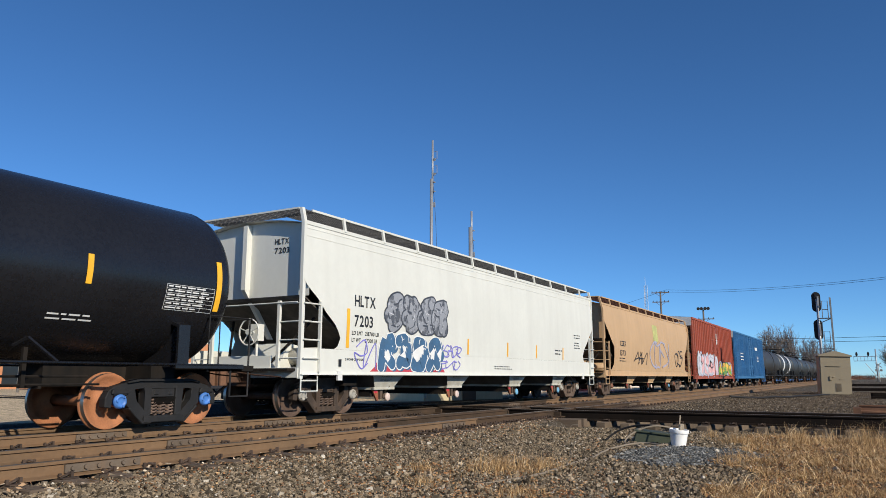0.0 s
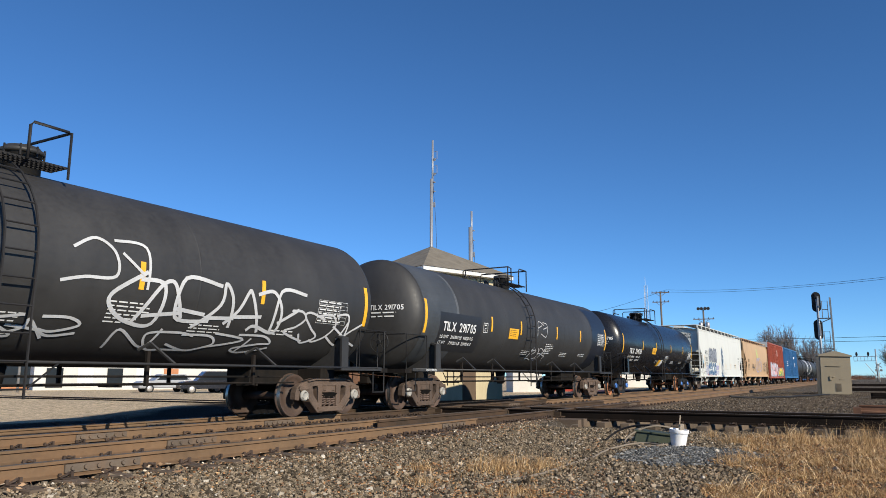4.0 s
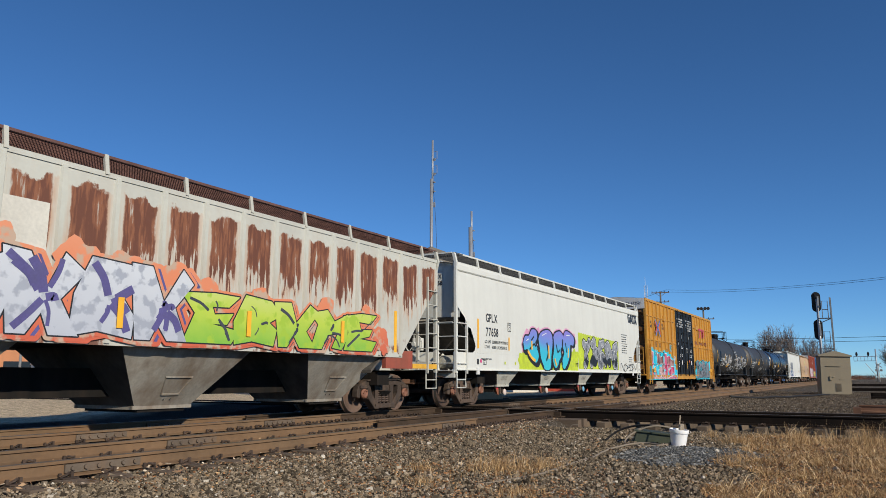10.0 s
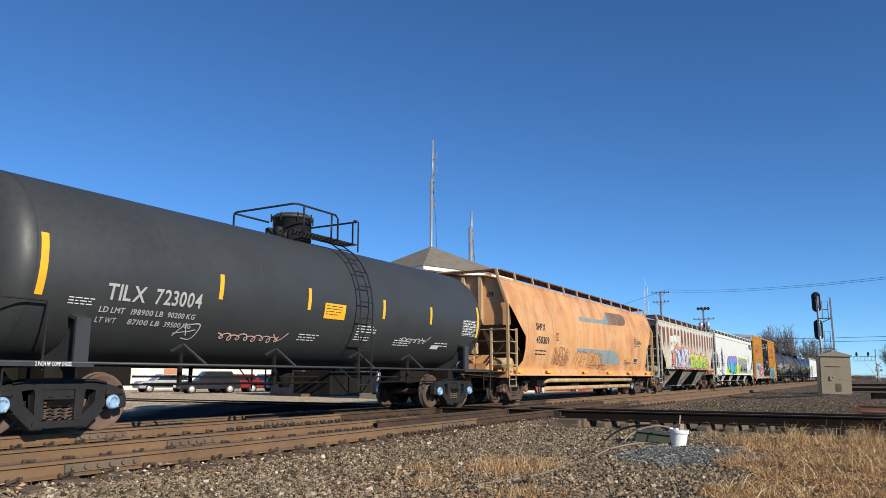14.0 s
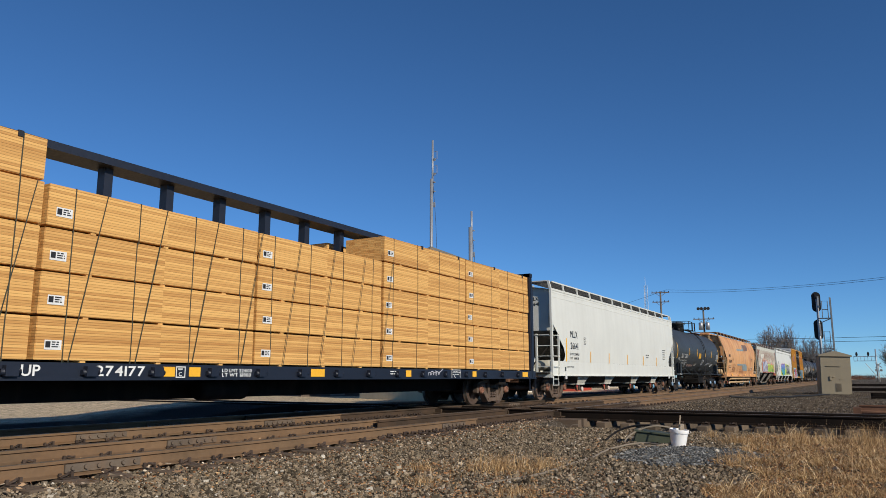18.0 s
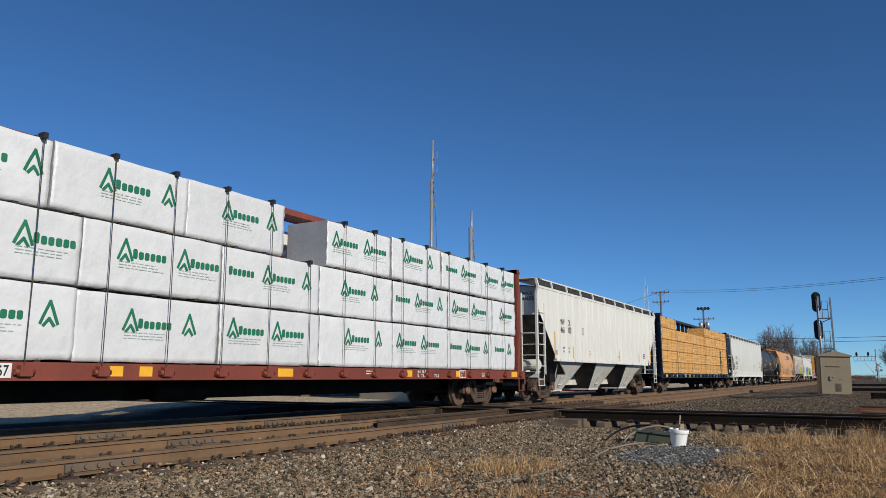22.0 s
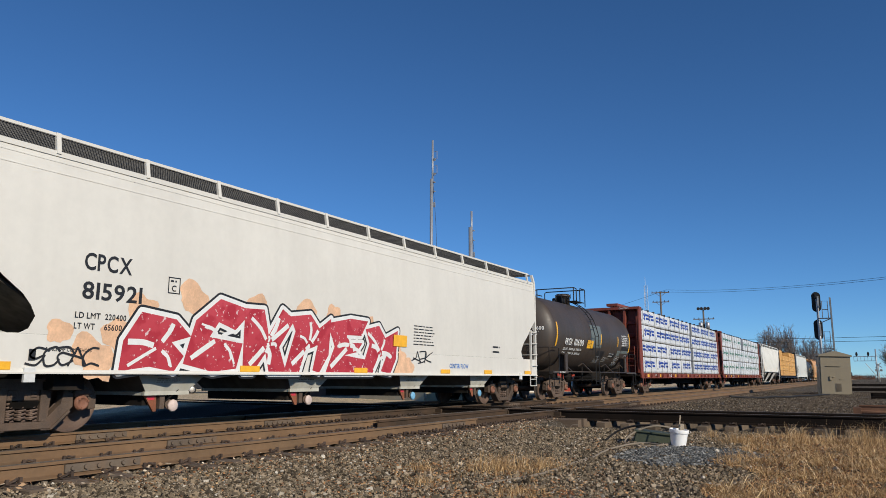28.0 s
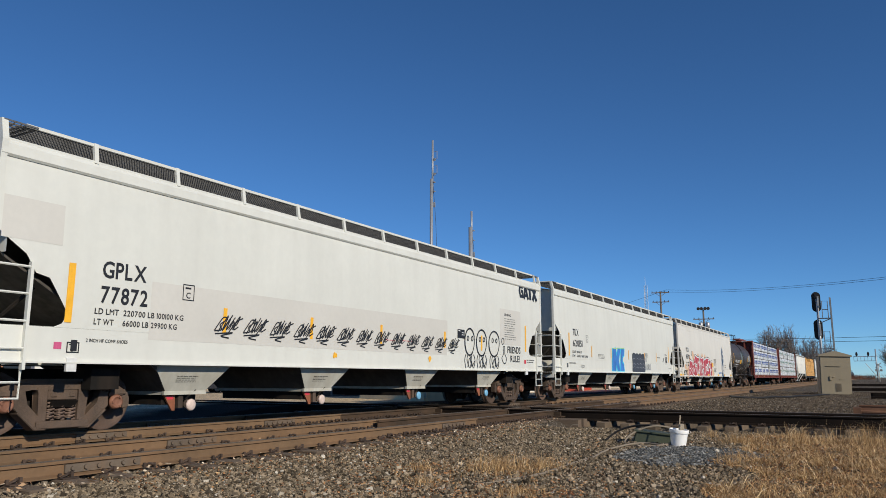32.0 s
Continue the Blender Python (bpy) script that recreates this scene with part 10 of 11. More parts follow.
STONE = island_material("ballast_stone", [(0.0, (0.035, 0.027, 0.018)), (0.3, (0.125, 0.099, 0.067)), (0.6, (0.205, 0.165, 0.112)), (0.85, (0.31, 0.235, 0.15)), (0.96, (0.37, 0.31, 0.23)), (1.0, (0.58, 0.53, 0.44))])
STONED = island_material("dirty_ballast_stone", [(0.0, (0.05, 0.039, 0.028)), (0.5, (0.125, 0.097, 0.068)), (0.93, (0.21, 0.165, 0.115)), (1.0, (0.36, 0.32, 0.26))])
STONEB = island_material("blue_grey_stone", [(0.0, (0.035, 0.036, 0.036)), (0.5, (0.115, 0.117, 0.114)), (0.9, (0.24, 0.24, 0.228)), (1.0, (0.42, 0.41, 0.38))])


def scatter(n, x0, x1, y0, y1, seed, keep=None, power=1.6):
    rg = np.random.RandomState(seed)
    out = []
    while len(out) < n:
        x = rg.uniform(x0, x1)
        y = y0 + (y1 - y0) * rg.uniform() ** power
        if keep is None or keep(x, y, rg):
            out.append((x, y))
    return out


def rails_clear(x, y, rg):
    for c in (-0.753, 0.753, 2.867, 4.373):
        if abs(x - c) < 0.1:
            return False
    return not (abs(y - 18.7) < 0.1 or abs(y - 20.2) < 0.1)


def grassy(x, y):
    return x > 9.75 + 0.10 * (13.6 - y) + 0.5 * noise.noise((x * 0.8, y * 0.8, 7)) and 6.5 < y < 16.2


def near_keep(x, y, rg):
    d = math.hypot(x - EYE.x, y - EYE.y)
    return d > 4.5 and rails_clear(x, y, rg) and (not grassy(x, y) or rg.uniform() < 0.3) and x < 6.2 + y * 0.75 and (x > 5.0 or rg.uniform() < 0.3)


pts = scatter(85000, 4.45, 14.0, 3.8, 17.9, 3, near_keep, 1.9)
rs = np.random.RandomState(8)
sz = rs.uniform(0.007, 0.018, len(pts)) * (1 + 0.8 * (rs.uniform(size=len(pts)) > 0.95))
stones("ballast_gravel", np.array([(x, y, ground_z(x, y) + 0.01 + 0.4 * s) for (x, y), s in zip(pts, sz)]), sz, STONE, "loose grey-brown crushed stone on the ground", 11)
pts = scatter(9000, -1.9, 4.7, 2.5, 34.0, 4, rails_clear, 1.3)
sz = rs.uniform(0.016, 0.034, len(pts))
stones("ballast_gravel", np.array([(x, y, ground_z(x, y) + 0.012) for x, y in pts]), sz, STONED, "loose ballast stone between the rails", 12)
pts = scatter(20000, 4.6, 12.5, 20.6, 62.0, 5, None, 1.9)
sz = rs.uniform(0.012, 0.028, len(pts))
stones("ballast_gravel", np.array([(x, y, ground_z(x, y) + 0.012) for x, y in pts]), sz, STONED, "grey ballast stone beyond the crossing track", 13)
pts = scatter(9000, 12.5, 40.0, 21.5, 80.0, 15, None, 1.6)
sz = rs.uniform(0.016, 0.036, len(pts))
stones("ballast_gravel", np.array([(x, y, ground_z(x, y) + 0.012) for x, y in pts]), sz, STONED, "brown-grey stone strewn beyond the crossing", 16)


def blue_keep(x, y, rg):
    return (x - 9.3) ** 2 / 1.1 + (y - 11.4) ** 2 / 2.2 < rg.uniform(0.4, 1.0)


pts = scatter(6000, 7.9, 10.8, 9.0, 13.8, 6, blue_keep, 1.0)
sz = rs.uniform(0.010, 0.024, len(pts))
stones("fresh_gravel", np.array([(x, y, ground_z(x, y) + 0.022) for x, y in pts]), sz, STONEB, "patch of blue-grey fresh crushed stone", 14)


def blades(name, roots, hs, material, label, seed, lean=0.5, wide=0.006):
    """Dry blades of grass: bent tapering strips in one mesh."""
    rg = np.random.RandomState(seed)
    n = len(roots)
    a, b = rg.uniform(0, 6.283, n), rg.uniform(0, 6.283, n)
    d = np.stack([np.cos(a), np.sin(a), np.zeros(n)], 1) * (hs * rg.uniform(0.1, lean * 2, n))[:, None]
    w = np.stack([np.cos(b), np.sin(b), np.zeros(n)], 1) * rg.uniform(0.5, 1.2, n)[:, None] * wide
    up = np.array((0, 0, 1.0)) * hs[:, None]
    m = roots + d * 0.35 + up * 0.6
    t = roots + d + up * rg.uniform(0.75, 1.0, n)[:, None]
    v = np.stack([roots - w, roots + w, m + w * 0.7, m - w * 0.7, t + w * 0.15, t - w * 0.15], 1).reshape(-1, 3)
    f = np.array(((0, 1, 2, 3), (3, 2, 4, 5)))[None] + 6 * np.arange(n)[:, None, None]
    return tagged(from_arrays(name, v, f.reshape(-1, 4), material), label, "grass", kind="stuff")


STRAW = island_material("dry_grass", [(0.0, (0.12, 0.066, 0.032)), (0.3, (0.31, 0.188, 0.082)), (0.7, (0.55, 0.36, 0.165)), (1.0, (0.82, 0.63, 0.37))])
pts = scatter(46000, 8.6, 16.0, 6.8, 16.4, 21, lambda x, y, rg: grassy(x, y) and x < 6.4 + y * 0.68 and rg.uniform() < 0.06 + 0.94 * max(0.0, min(1.0, 0.38 + 1.9 * noise.noise((x * 1.5, y * 1.5, 2)) + 0.9 * noise.noise((x * 4.5, y * 4.5, 5)))), 1.2)
hs = rs.uniform(0.02, 0.11, len(pts)) * (1 + 1.6 * (rs.uniform(size=len(pts)) > 0.95))
blades("dry_grass", np.array([(x, y, ground_z(x, y)) for x, y in pts]), hs, STRAW, "matted straw-coloured dry grass", 22, 1.1, 0.0040)
tufts = [(7.75, 8.3, 0.62, 800, 0.26), (8.15, 8.7, 0.5, 450, 0.2), (7.8, 8.4, 0.9, 3000, 0.07), (7.5, 7.0, 0.5, 300, 0.12), (9.6, 13.9, 0.5, 400, 0.25), (10.6, 14.3, 0.6, 500, 0.35), (11.6, 14.6, 0.6, 500, 0.4), (6.9, 7.9, 0.35, 300, 0.16), (8.7, 6.8, 0.5, 500, 0.13), (9.0, 15.0, 0.4, 200, 0.2), (12.2, 16.4, 0.7, 130, 0.55), (13.3, 16.6, 0.8, 130, 0.62), (11.2, 16.6, 0.7, 80, 0.42), (10.2, 16.2, 0.6, 60, 0.3)]
rows, hh = [], []
for x, y, r, k, h in tufts:
    for i in range(k):
        a, d = rs.uniform(0, 6.283), r * abs(rs.normal(0, 0.45))
        rows.append((x + d * math.cos(a), y + d * math.sin(a), 0))
        hh.append(h * (0.25 + 0.9 * rs.uniform() ** 1.7))
blades("dry_grass", np.array([(x, y, ground_z(x, y)) for x, y, _ in rows]), np.array(hh), STRAW, "upright tufts of dry yellow grass", 23, 0.5, 0.0025)

# fallen leaves and straw, lying flat
def litter_keep(x, y, rg):
    near = min(math.hypot(x - a, y - b) for a, b in ((7.8, 8.4), (7.0, 8.0), (8.7, 6.9), (7.6, 6.9)))
    return (grassy(x, y) or rg.uniform() < math.exp(-near * 1.6) or rg.uniform() < (0.22 if x < 5.7 else 0.04)) and x < 6.4 + y * 0.68


pts = scatter(26000, 4.5, 15.5, 5.0, 16.6, 25, litter_keep, 1.2)
n = len(pts)
rg = np.random.RandomState(26)
cen = np.array([(x, y, ground_z(x, y) + 0.012) for x, y in pts]) + np.stack([np.zeros(n), np.zeros(n), rg.uniform(0, 0.03, n)], 1)
u = rg.normal(size=(n, 3)) * (0.012, 0.012, 0.005)
w = np.cross(u, rg.normal(size=(n, 3)) * (0.3, 0.3, 1.0))
w *= (0.012 / np.maximum(np.linalg.norm(w, axis=1), 1e-9))[:, None]
lv = np.stack([cen - u - w * 0.3, cen - w, cen + u, cen + w], 1).reshape(-1, 3)
tagged(from_arrays("leaf_litter", lv, np.arange(4 * n).reshape(-1, 4), island_material("dead_leaves", [(0.0, (0.14, 0.06, 0.03)), (0.5, (0.36, 0.17, 0.07)), (1.0, (0.6, 0.40, 0.2))])), "scattered brown dead leaves and straw", "leaf litter", kind="stuff")

# chips and straw caught between the rails
rg = np.random.RandomState(31)
pts = [(rg.choice((2.1, 2.5, 3.3, 3.9, 4.8)) + rg.normal(0, 0.22), 4.0 + 14.0 * rg.uniform() ** 1.2) for q in range(2600)]
n = len(pts)
cen = np.array([(x, y, ground_z(x, y) + 0.03) for x, y in pts]) + np.stack([np.zeros(n), np.zeros(n), rg.uniform(0, 0.05, n)], 1)
u = rg.normal(size=(n, 3)) * (0.02, 0.02, 0.007)
w = np.cross(u, rg.normal(size=(n, 3)) * (0.3, 0.3, 1.0))
w *= (0.016 / np.maximum(np.linalg.norm(w, axis=1), 1e-9))[:, None]
lv = np.stack([cen - u - w * 0.3, cen - w, cen + u, cen + w], 1).reshape(-1, 3)
tagged(from_arrays("track_litter", lv, np.arange(4 * n).reshape(-1, 4), island_material("pale_chips", [(0.0, (0.20, 0.10, 0.05)), (0.6, (0.42, 0.28, 0.16)), (1.0, (0.72, 0.62, 0.46))])), "pale chips and straw caught between the rails", "litter", kind="stuff")

# ---- things on the ground ----
bk = tagged(new("plastic_bucket"), "white plastic bucket standing on the gravel", "bucket")
bk.matrix_basis = pose(8.88, 12.75, ground_z(8.88, 12.75) + 0.01, 3, 5, 20)
bm = bmesh.new()
lathe(bm, [(0.0, 0.110), (0.001, 0.1145), (0.005, 0.1155), (0.010, 0.116), (0.215, 0.1415), (0.222, 0.1425), (0.224, 0.144), (0.225, 0.150), (0.227, 0.1545), (0.230, 0.1555), (0.276, 0.157), (0.281, 0.156), (0.284, 0.152), (0.283, 0.147), (0.278, 0.145), (0.04, 0.112), (0.035, 0.108)], "z", 30, 0)
PLASTIC = mat("white_plastic", (0.90, 0.89, 0.87), 0.4, 0, 0.05, 4.0)
part("body", mended(bm), PLASTIC, bk)
bm = bmesh.new()
rod(bm, [(0.16 * math.cos(t), 0.02 + 0.12 * math.sin(t) * 0.4, 0.25 - 0.12 * math.sin(t)) for t in [math.pi * i / 10 for i in range(11)]], 0.006, 5)
part("bail_handle", bm, CHROME, bk)
bm = bmesh.new()
rod(bm, [(0.0, 0.02, 0.05), (0.02, 0.10, 0.50)], 0.010, 6)
box(bm, 0.02, 0.08, 0.02, 0.05, 0.1, 0.37)
tool = tagged(part("stick", bm, mat("old_stick", (0.4, 0.33, 0.24), 0.8)), "wooden sticks standing in the white bucket", "stick")
tool.matrix_basis = bk.matrix_basis
BXG = mat("olive_plastic", (0.062, 0.072, 0.045), 0.6, 0, 0.2, 3.0)
vb = tagged(new("junction_box"), "olive green ground-level junction box", "box")
vb.matrix_basis = pose(8.35, 13.3, ground_z(8.35, 13.3) - 0.03, 0, 4, 12)
bm = bmesh.new()
prism(bm, [(-0.36, 0), (0.36, 0), (0.33, 0.19), (-0.31, 0.21)], "y", -0.22, 0.22)
bmesh.ops.bevel(bm, geom=bm.edges[:], offset=0.02, segments=2, affect="EDGES")
part("housing", mended(bm), BXG, vb)
bm = bmesh.new()
prism(bm, [(-0.33, 0.212), (0.35, 0.190), (0.35, 0.213), (-0.33, 0.237)], "y", -0.25, 0.25)
part("lid", mended(bm), BXG, vb)
HOSE = mat("pale_hose", (0.22, 0.18, 0.13), 0.7, 0, 0.2, 3.0)


def hose(name, label, pts, r, material, dz=0.02):
    bm = bmesh.new()
    rod(bm, [(p.x, p.y, ground_z(p.x, p.y) + dz + (p.z if len(p) > 2 else 0)) for p in curve(pts, 6)], r, 7)
    return tagged(part(name, bm, material), label, "cable")


hose("cable", "pale cable trailing over the gravel", [(7.95, 7.3, 0), (8.24, 7.9, 0), (8.33, 8.4, 0), (8.33, 9.1, 0), (8.15, 10.5, 0.0), (8.05, 11.8, 0.01), (8.3, 12.6, 0.03), (8.7, 12.6, 0.02), (8.75, 13.4, 0.10), (8.4, 13.7, 0.24), (8.0, 13.4, 0.20)], 0.016, HOSE)
hose("cable", "pale looped cable beside the junction box", [(8.7, 12.9, 0.02), (8.85, 13.5, 0.16), (8.45, 13.2, 0.28), (8.1, 13.0, 0.18), (8.0, 12.7, 0.02), (8.4, 12.4, 0.0), (8.8, 12.7, 0.0)], 0.016, HOSE)
hose("cable", "black cable arching into the ground", [(7.5, 13.2, 0.0), (7.7, 13.3, 0.16), (8.0, 13.3, 0.26), (8.35, 13.2, 0.28)], 0.018, BLACK)
hose("cable", "black cable lying on the ballast", [(5.6, 38.5, 0.12), (6.6, 39.5, 0.05), (7.6, 42.0, 0.03), (8.9, 47.0, 0.03), (9.4, 50.0, 0.03)], 0.045, BLACK, 0.05)
wire_grass = tagged(new("bent_wire"), "thin bent wire standing in the gravel", "wire")
bm = bmesh.new()
z0 = ground_z(7.0, 12.6)
rod(bm, curve([(7.0, 12.6, z0), (7.06, 12.6, z0 + 0.25), (7.12, 12.6, z0 + 0.33), (7.22, 12.6, z0 + 0.33)], 4), 0.008, 5)
part("strand", bm, HOSE, wire_grass)

# rusty track material left by the crossing
sw = tagged(new("rail_scrap"), "stack of rusty rail ends beside the crossing track", "scrap metal")
bm = bmesh.new()
for k, (dx, dy, dz) in enumerate(((0, 0, 0), (0.05, 0.25, 0.0), (0.1, 0.12, 0.16))):
    prism(bm, [(22.9 + dy + p[0], -0.04 + dz + p[1]) for p in HEAD], "x", 11.25 + dx, 13.2 + dx)
part("rail_piece", mended(bm), RUST, sw)
bm = bmesh.new()
box(bm, 11.22, 11.4, 22.7, 23.3, -0.2, 0.06)
part("plate", bm, RUST, sw)

# old rails and ties lying across the ground behind the shed
for yy, x0, x1, zz in ((67.5, 9.6, 24.0, 0.05), (74.0, 9.8, 26.0, 0.0), (104.0, 9.3, 30.0, 0.05), (118.0, 9.1, 34.0, 0.0)):
    lr = tagged(new("loose_rail"), "dark old rail lying across the ground", "rail", "old rails on the ground")
    bm = bmesh.new()
    prism(bm, [(yy + p[0], zz - 0.06 + p[1] * 1.3) for p in HEAD], "x", x0, x1)
    box(bm, x0, x1, yy - 0.3, yy - 0.1, -0.4, -0.12)
    part("rail_piece", mended(bm), RAILD, lr)
pile = tagged(new("tie_pile"), "low pile of black creosoted ties", "tie pile")
for k in range(5):
    bm = bmesh.new()
    box(bm, 11.55 + 0.1 * (k % 2), 14.1 + 0.1 * k, 43.0 + 0.27 * (k % 3), 43.24 + 0.27 * (k % 3), -0.28 + 0.19 * (k // 3), -0.1 + 0.19 * (k // 3))
    part("tie", bm, RAILD, pile)

# ---- signal bungalow and signal ----
BEIGE = mat("bungalow_beige", (0.275, 0.23, 0.15), 0.6, 0, 0.1, 0.8, streak=(0.22, 0.185, 0.135), samount=0.35)
cb = tagged(new("signal_bungalow"), "beige sheet-metal signal equipment shed", "equipment cabinet")
cb.matrix_basis = pose(9.53, 53.3, -0.34, 0.3, 1.6, 11)
bm = bmesh.new()
box(bm, -0.87, 0.87, -0.7, 0.7, 0.08, 2.50)
part("body", bm, BEIGE, cb)
bm = bmesh.new()
prism(bm, [(-0.96, 2.48), (0.96, 2.48), (0.94, 2.56), (0.1, 2.80), (-0.1, 2.80), (-0.94, 2.56)], "y", -0.82, 0.78)
part("roof", bm, BEIGE, cb)
bm = bmesh.new()
box(bm, -0.82, 0.82, -0.735, -0.702, 0.16, 2.40)
dr = part("door", bm, BEIGE, cb)
bm = bmesh.new()
for i in range(9):
    box(bm, -0.02, 0.30, -0.765, -0.738, 0.34 + 0.055 * i, 0.37 + 0.055 * i)
part("louvre", bm, mat("louvre_brown", (0.15, 0.12, 0.08), 0.7), dr)
bm = bmesh.new()
box(bm, -0.35, -0.22, -0.80, -0.738, 1.0, 1.25)
rod(bm, [(-0.28, -0.78, 1.18), (-0.05, -0.80, 1.22)], 0.02, 6)
part("handle", bm, BEIGE, dr)
bm = bmesh.new()
box(bm, -0.5, 0.3, -0.79, -0.738, 1.86, 1.90)
box(bm, 0.2, 0.5, -0.76, -0.738, 1.05, 1.09)
part("hinge_strip", bm, BEIGE, dr)
bm = bmesh.new()
for x in (-0.78, 0.78):
    box(bm, x - 0.1, x + 0.1, -0.65, 0.65, 0.0, 0.1)
part("footing", bm, mat("concrete", (0.35, 0.33, 0.30), 0.9), cb)

ALU = mat("signal_aluminium", (0.42, 0.42, 0.41), 0.45, 0.4, 0.15, 3.0)
sg = tagged(new("railway_signal"), "two-headed railway signal mast with a ladder", "railway signal")
sg.matrix_basis = pose(8.72, 58.3, -0.3, 0, 0.0, 0)
GALV = mat("galvanized_grey", (0.16, 0.17, 0.18), 0.5, 0.5)
bm = bmesh.new()
rod(bm, [(0, 0, 0), (0, 0, 6.6)], 0.085, 10)
part("mast", bm, ALU, sg)
for z in (6.43, 4.46):
    # a head turned away: its back plate, case, hoods behind
    bm = bmesh.new()
    prism(bm, [(-0.06 + 0.29 * math.cos(t), z + (0.42 if math.sin(t) >= 0 else -0.42) + 0.29 * math.sin(t)) for t in [2 * math.pi * (i + 0.5) / 24 for i in range(24)]], "y", 0.14, 0.18)
    hd = part("backplate", mended(bm), BLACK, sg, "black oval signal backplate")
    for q in (-0.36, 0.0, 0.36):
        bm = bmesh.new()
        sheet(bm, lambda u, v: (-0.06 + 0.12 * math.cos(math.pi * (u * 1.3 - 0.15)), 0.18 + 0.30 * v, z + q + 0.12 * math.sin(math.pi * (u * 1.3 - 0.15))), 8, 1)
        part("visor", bm, BLACK, hd)
    bm = bmesh.new()
    box(bm, -0.12, 0.05, 0.0, 0.138, z - 0.62, z + 0.60)
    part("head_case", bm, BLACK, sg)
    bm = bmesh.new()
    box(bm, 0.02, 0.12, -0.12, -0.02, z - 0.42, z + 0.36)
    part("conduit_box", bm, ALU, sg, "bright aluminium back cover")
for z in (5.22, 3.1):
    bm = bmesh.new()
    for k in range(5):
        box(bm, 0.05, 0.80, -0.35 + 0.15 * k, -0.32 + 0.15 * k, z, z + 0.03)
    box(bm, 0.05, 0.09, -0.4, 0.4, z - 0.02, z + 0.03)
    plat = part("platform", bm, GALV, sg)
    bm = bmesh.new()
    rod(bm, [(0.0, 0, z - 0.35), (0.8, 0, z)], 0.03, 5)
    part("bracket", bm, GALV, plat)
    for pts in ([(0.30, -0.35, z), (0.30, -0.35, z + 1.2), (0.66, -0.35, z + 1.2), (0.66, -0.35, z)], [(0.30, -0.35, z + 0.6), (0.66, -0.35, z + 0.6)]):
        bm = bmesh.new()
        rod(bm, pts, 0.028, 5)
        part("guard_rail", bm, GALV, plat)
ladder(sg, [[(0.80, 0.1, 0.1), (0.80, 0.1, 6.72)], [(0.84, 0.42, 0.1), (0.84, 0.42, 6.72)]], 20, GALV, r=0.028)
# ---- the tower beyond the crossing ----
CREAMW = mat("cream_wall", (0.55, 0.47, 0.30), 0.8, 0, 0.12, 1.0, streak=(0.40, 0.33, 0.2), samount=0.4)
DARKB = mat("dark_brick", (0.10, 0.075, 0.06), 0.85, 0, 0.25, 2.0)
SHINGLE = mat("roof_shingle", (0.19, 0.165, 0.125), 0.9, 0, 0.25, 2.0, 0.4, 20)
TRIM = mat("white_trim", (0.70, 0.69, 0.66), 0.6)
GLASSD = mat("window_glass", (0.02, 0.025, 0.03), 0.08, 0, 0.1, 3.0)
PALEW = mat("pale_wall", (0.62, 0.60, 0.55), 0.8, 0, 0.1, 0.6)
BRICKO = mat("orange_brick", (0.45, 0.20, 0.09), 0.85, 0, 0.15, 0.8)
tw = tagged(new("signal_tower"), "two-storey railway tower with a hipped shingle roof", "building")
tw.matrix_basis = pose(-9.9, 36.1, -0.4, 0, 0, -18.7)
h = 2.85
bm = bmesh.new()
box(bm, -h, h, -h, h, 0, 6.75)
wall = part("wall", bm, CREAMW, tw)
bm = bmesh.new()
o = 3.35
prism(bm, [(-o, 6.72), (o, 6.72), (o, 6.92), (-o, 6.92)], "y", -o, o)
part("fascia", bm, TRIM, tw)
bm = bmesh.new()
top = (0.0, 0.0, 8.75)
cs = [(-o - 0.05, -o - 0.05, 6.93), (o + 0.05, -o - 0.05, 6.93), (o + 0.05, o + 0.05, 6.93), (-o - 0.05, o + 0.05, 6.93)]
for i in range(4):
    quad(bm, [cs[i], cs[(i + 1) % 4], top])
quad(bm, cs[::-1])
part("roof", bm, SHINGLE, tw)
for face in range(4):
    a = pose(0, 0, 0, 0, 0, 90 * face)
    for x in (-1.8, -0.6, 0.6, 1.8):
        bm = bmesh.new()
        box(bm, x - 0.5, x + 0.5, -h - 0.05, -h - 0.003, 4.5, 6.1)
        w = part("window", bm, TRIM, tw)
        w.matrix_basis = a
        for k in (-0.22, 0.22):
            bm = bmesh.new()
            box(bm, x + k - 0.19, x + k + 0.19, -h - 0.065, -h - 0.051, 4.6, 6.0)
            part("pane", bm, GLASSD, w)
    if face == 1:
        bm = bmesh.new()
        box(bm, -0.2, 0.75, -h - 0.05, -h - 0.003, 0, 2.1)
        d = part("door", bm, mat("brown_door", (0.12, 0.08, 0.05), 0.7), tw)
        d.matrix_basis = a
    else:
        for x in (-1.5, 1.4):
            bm = bmesh.new()
            box(bm, x - 0.45, x + 0.45, -h - 0.05, -h - 0.003, 1.0, 2.3)
            w = part("window", bm, TRIM, tw)
            w.matrix_basis = a
            bm = bmesh.new()
            box(bm, x - 0.36, x + 0.36, -h - 0.065, -h - 0.051, 1.1, 2.2)
            part("pane", bm, GLASSD, w)
bm = bmesh.new()
rod(bm, [(o - 0.15, -o + 0.1, 6.8), (o - 0.3, -h, 6.4), (h + 0.05, -h + 0.05, 6.1), (h + 0.05, -h + 0.05, 0.2)], 0.05, 8)
part("downpipe", bm, TRIM, tw)

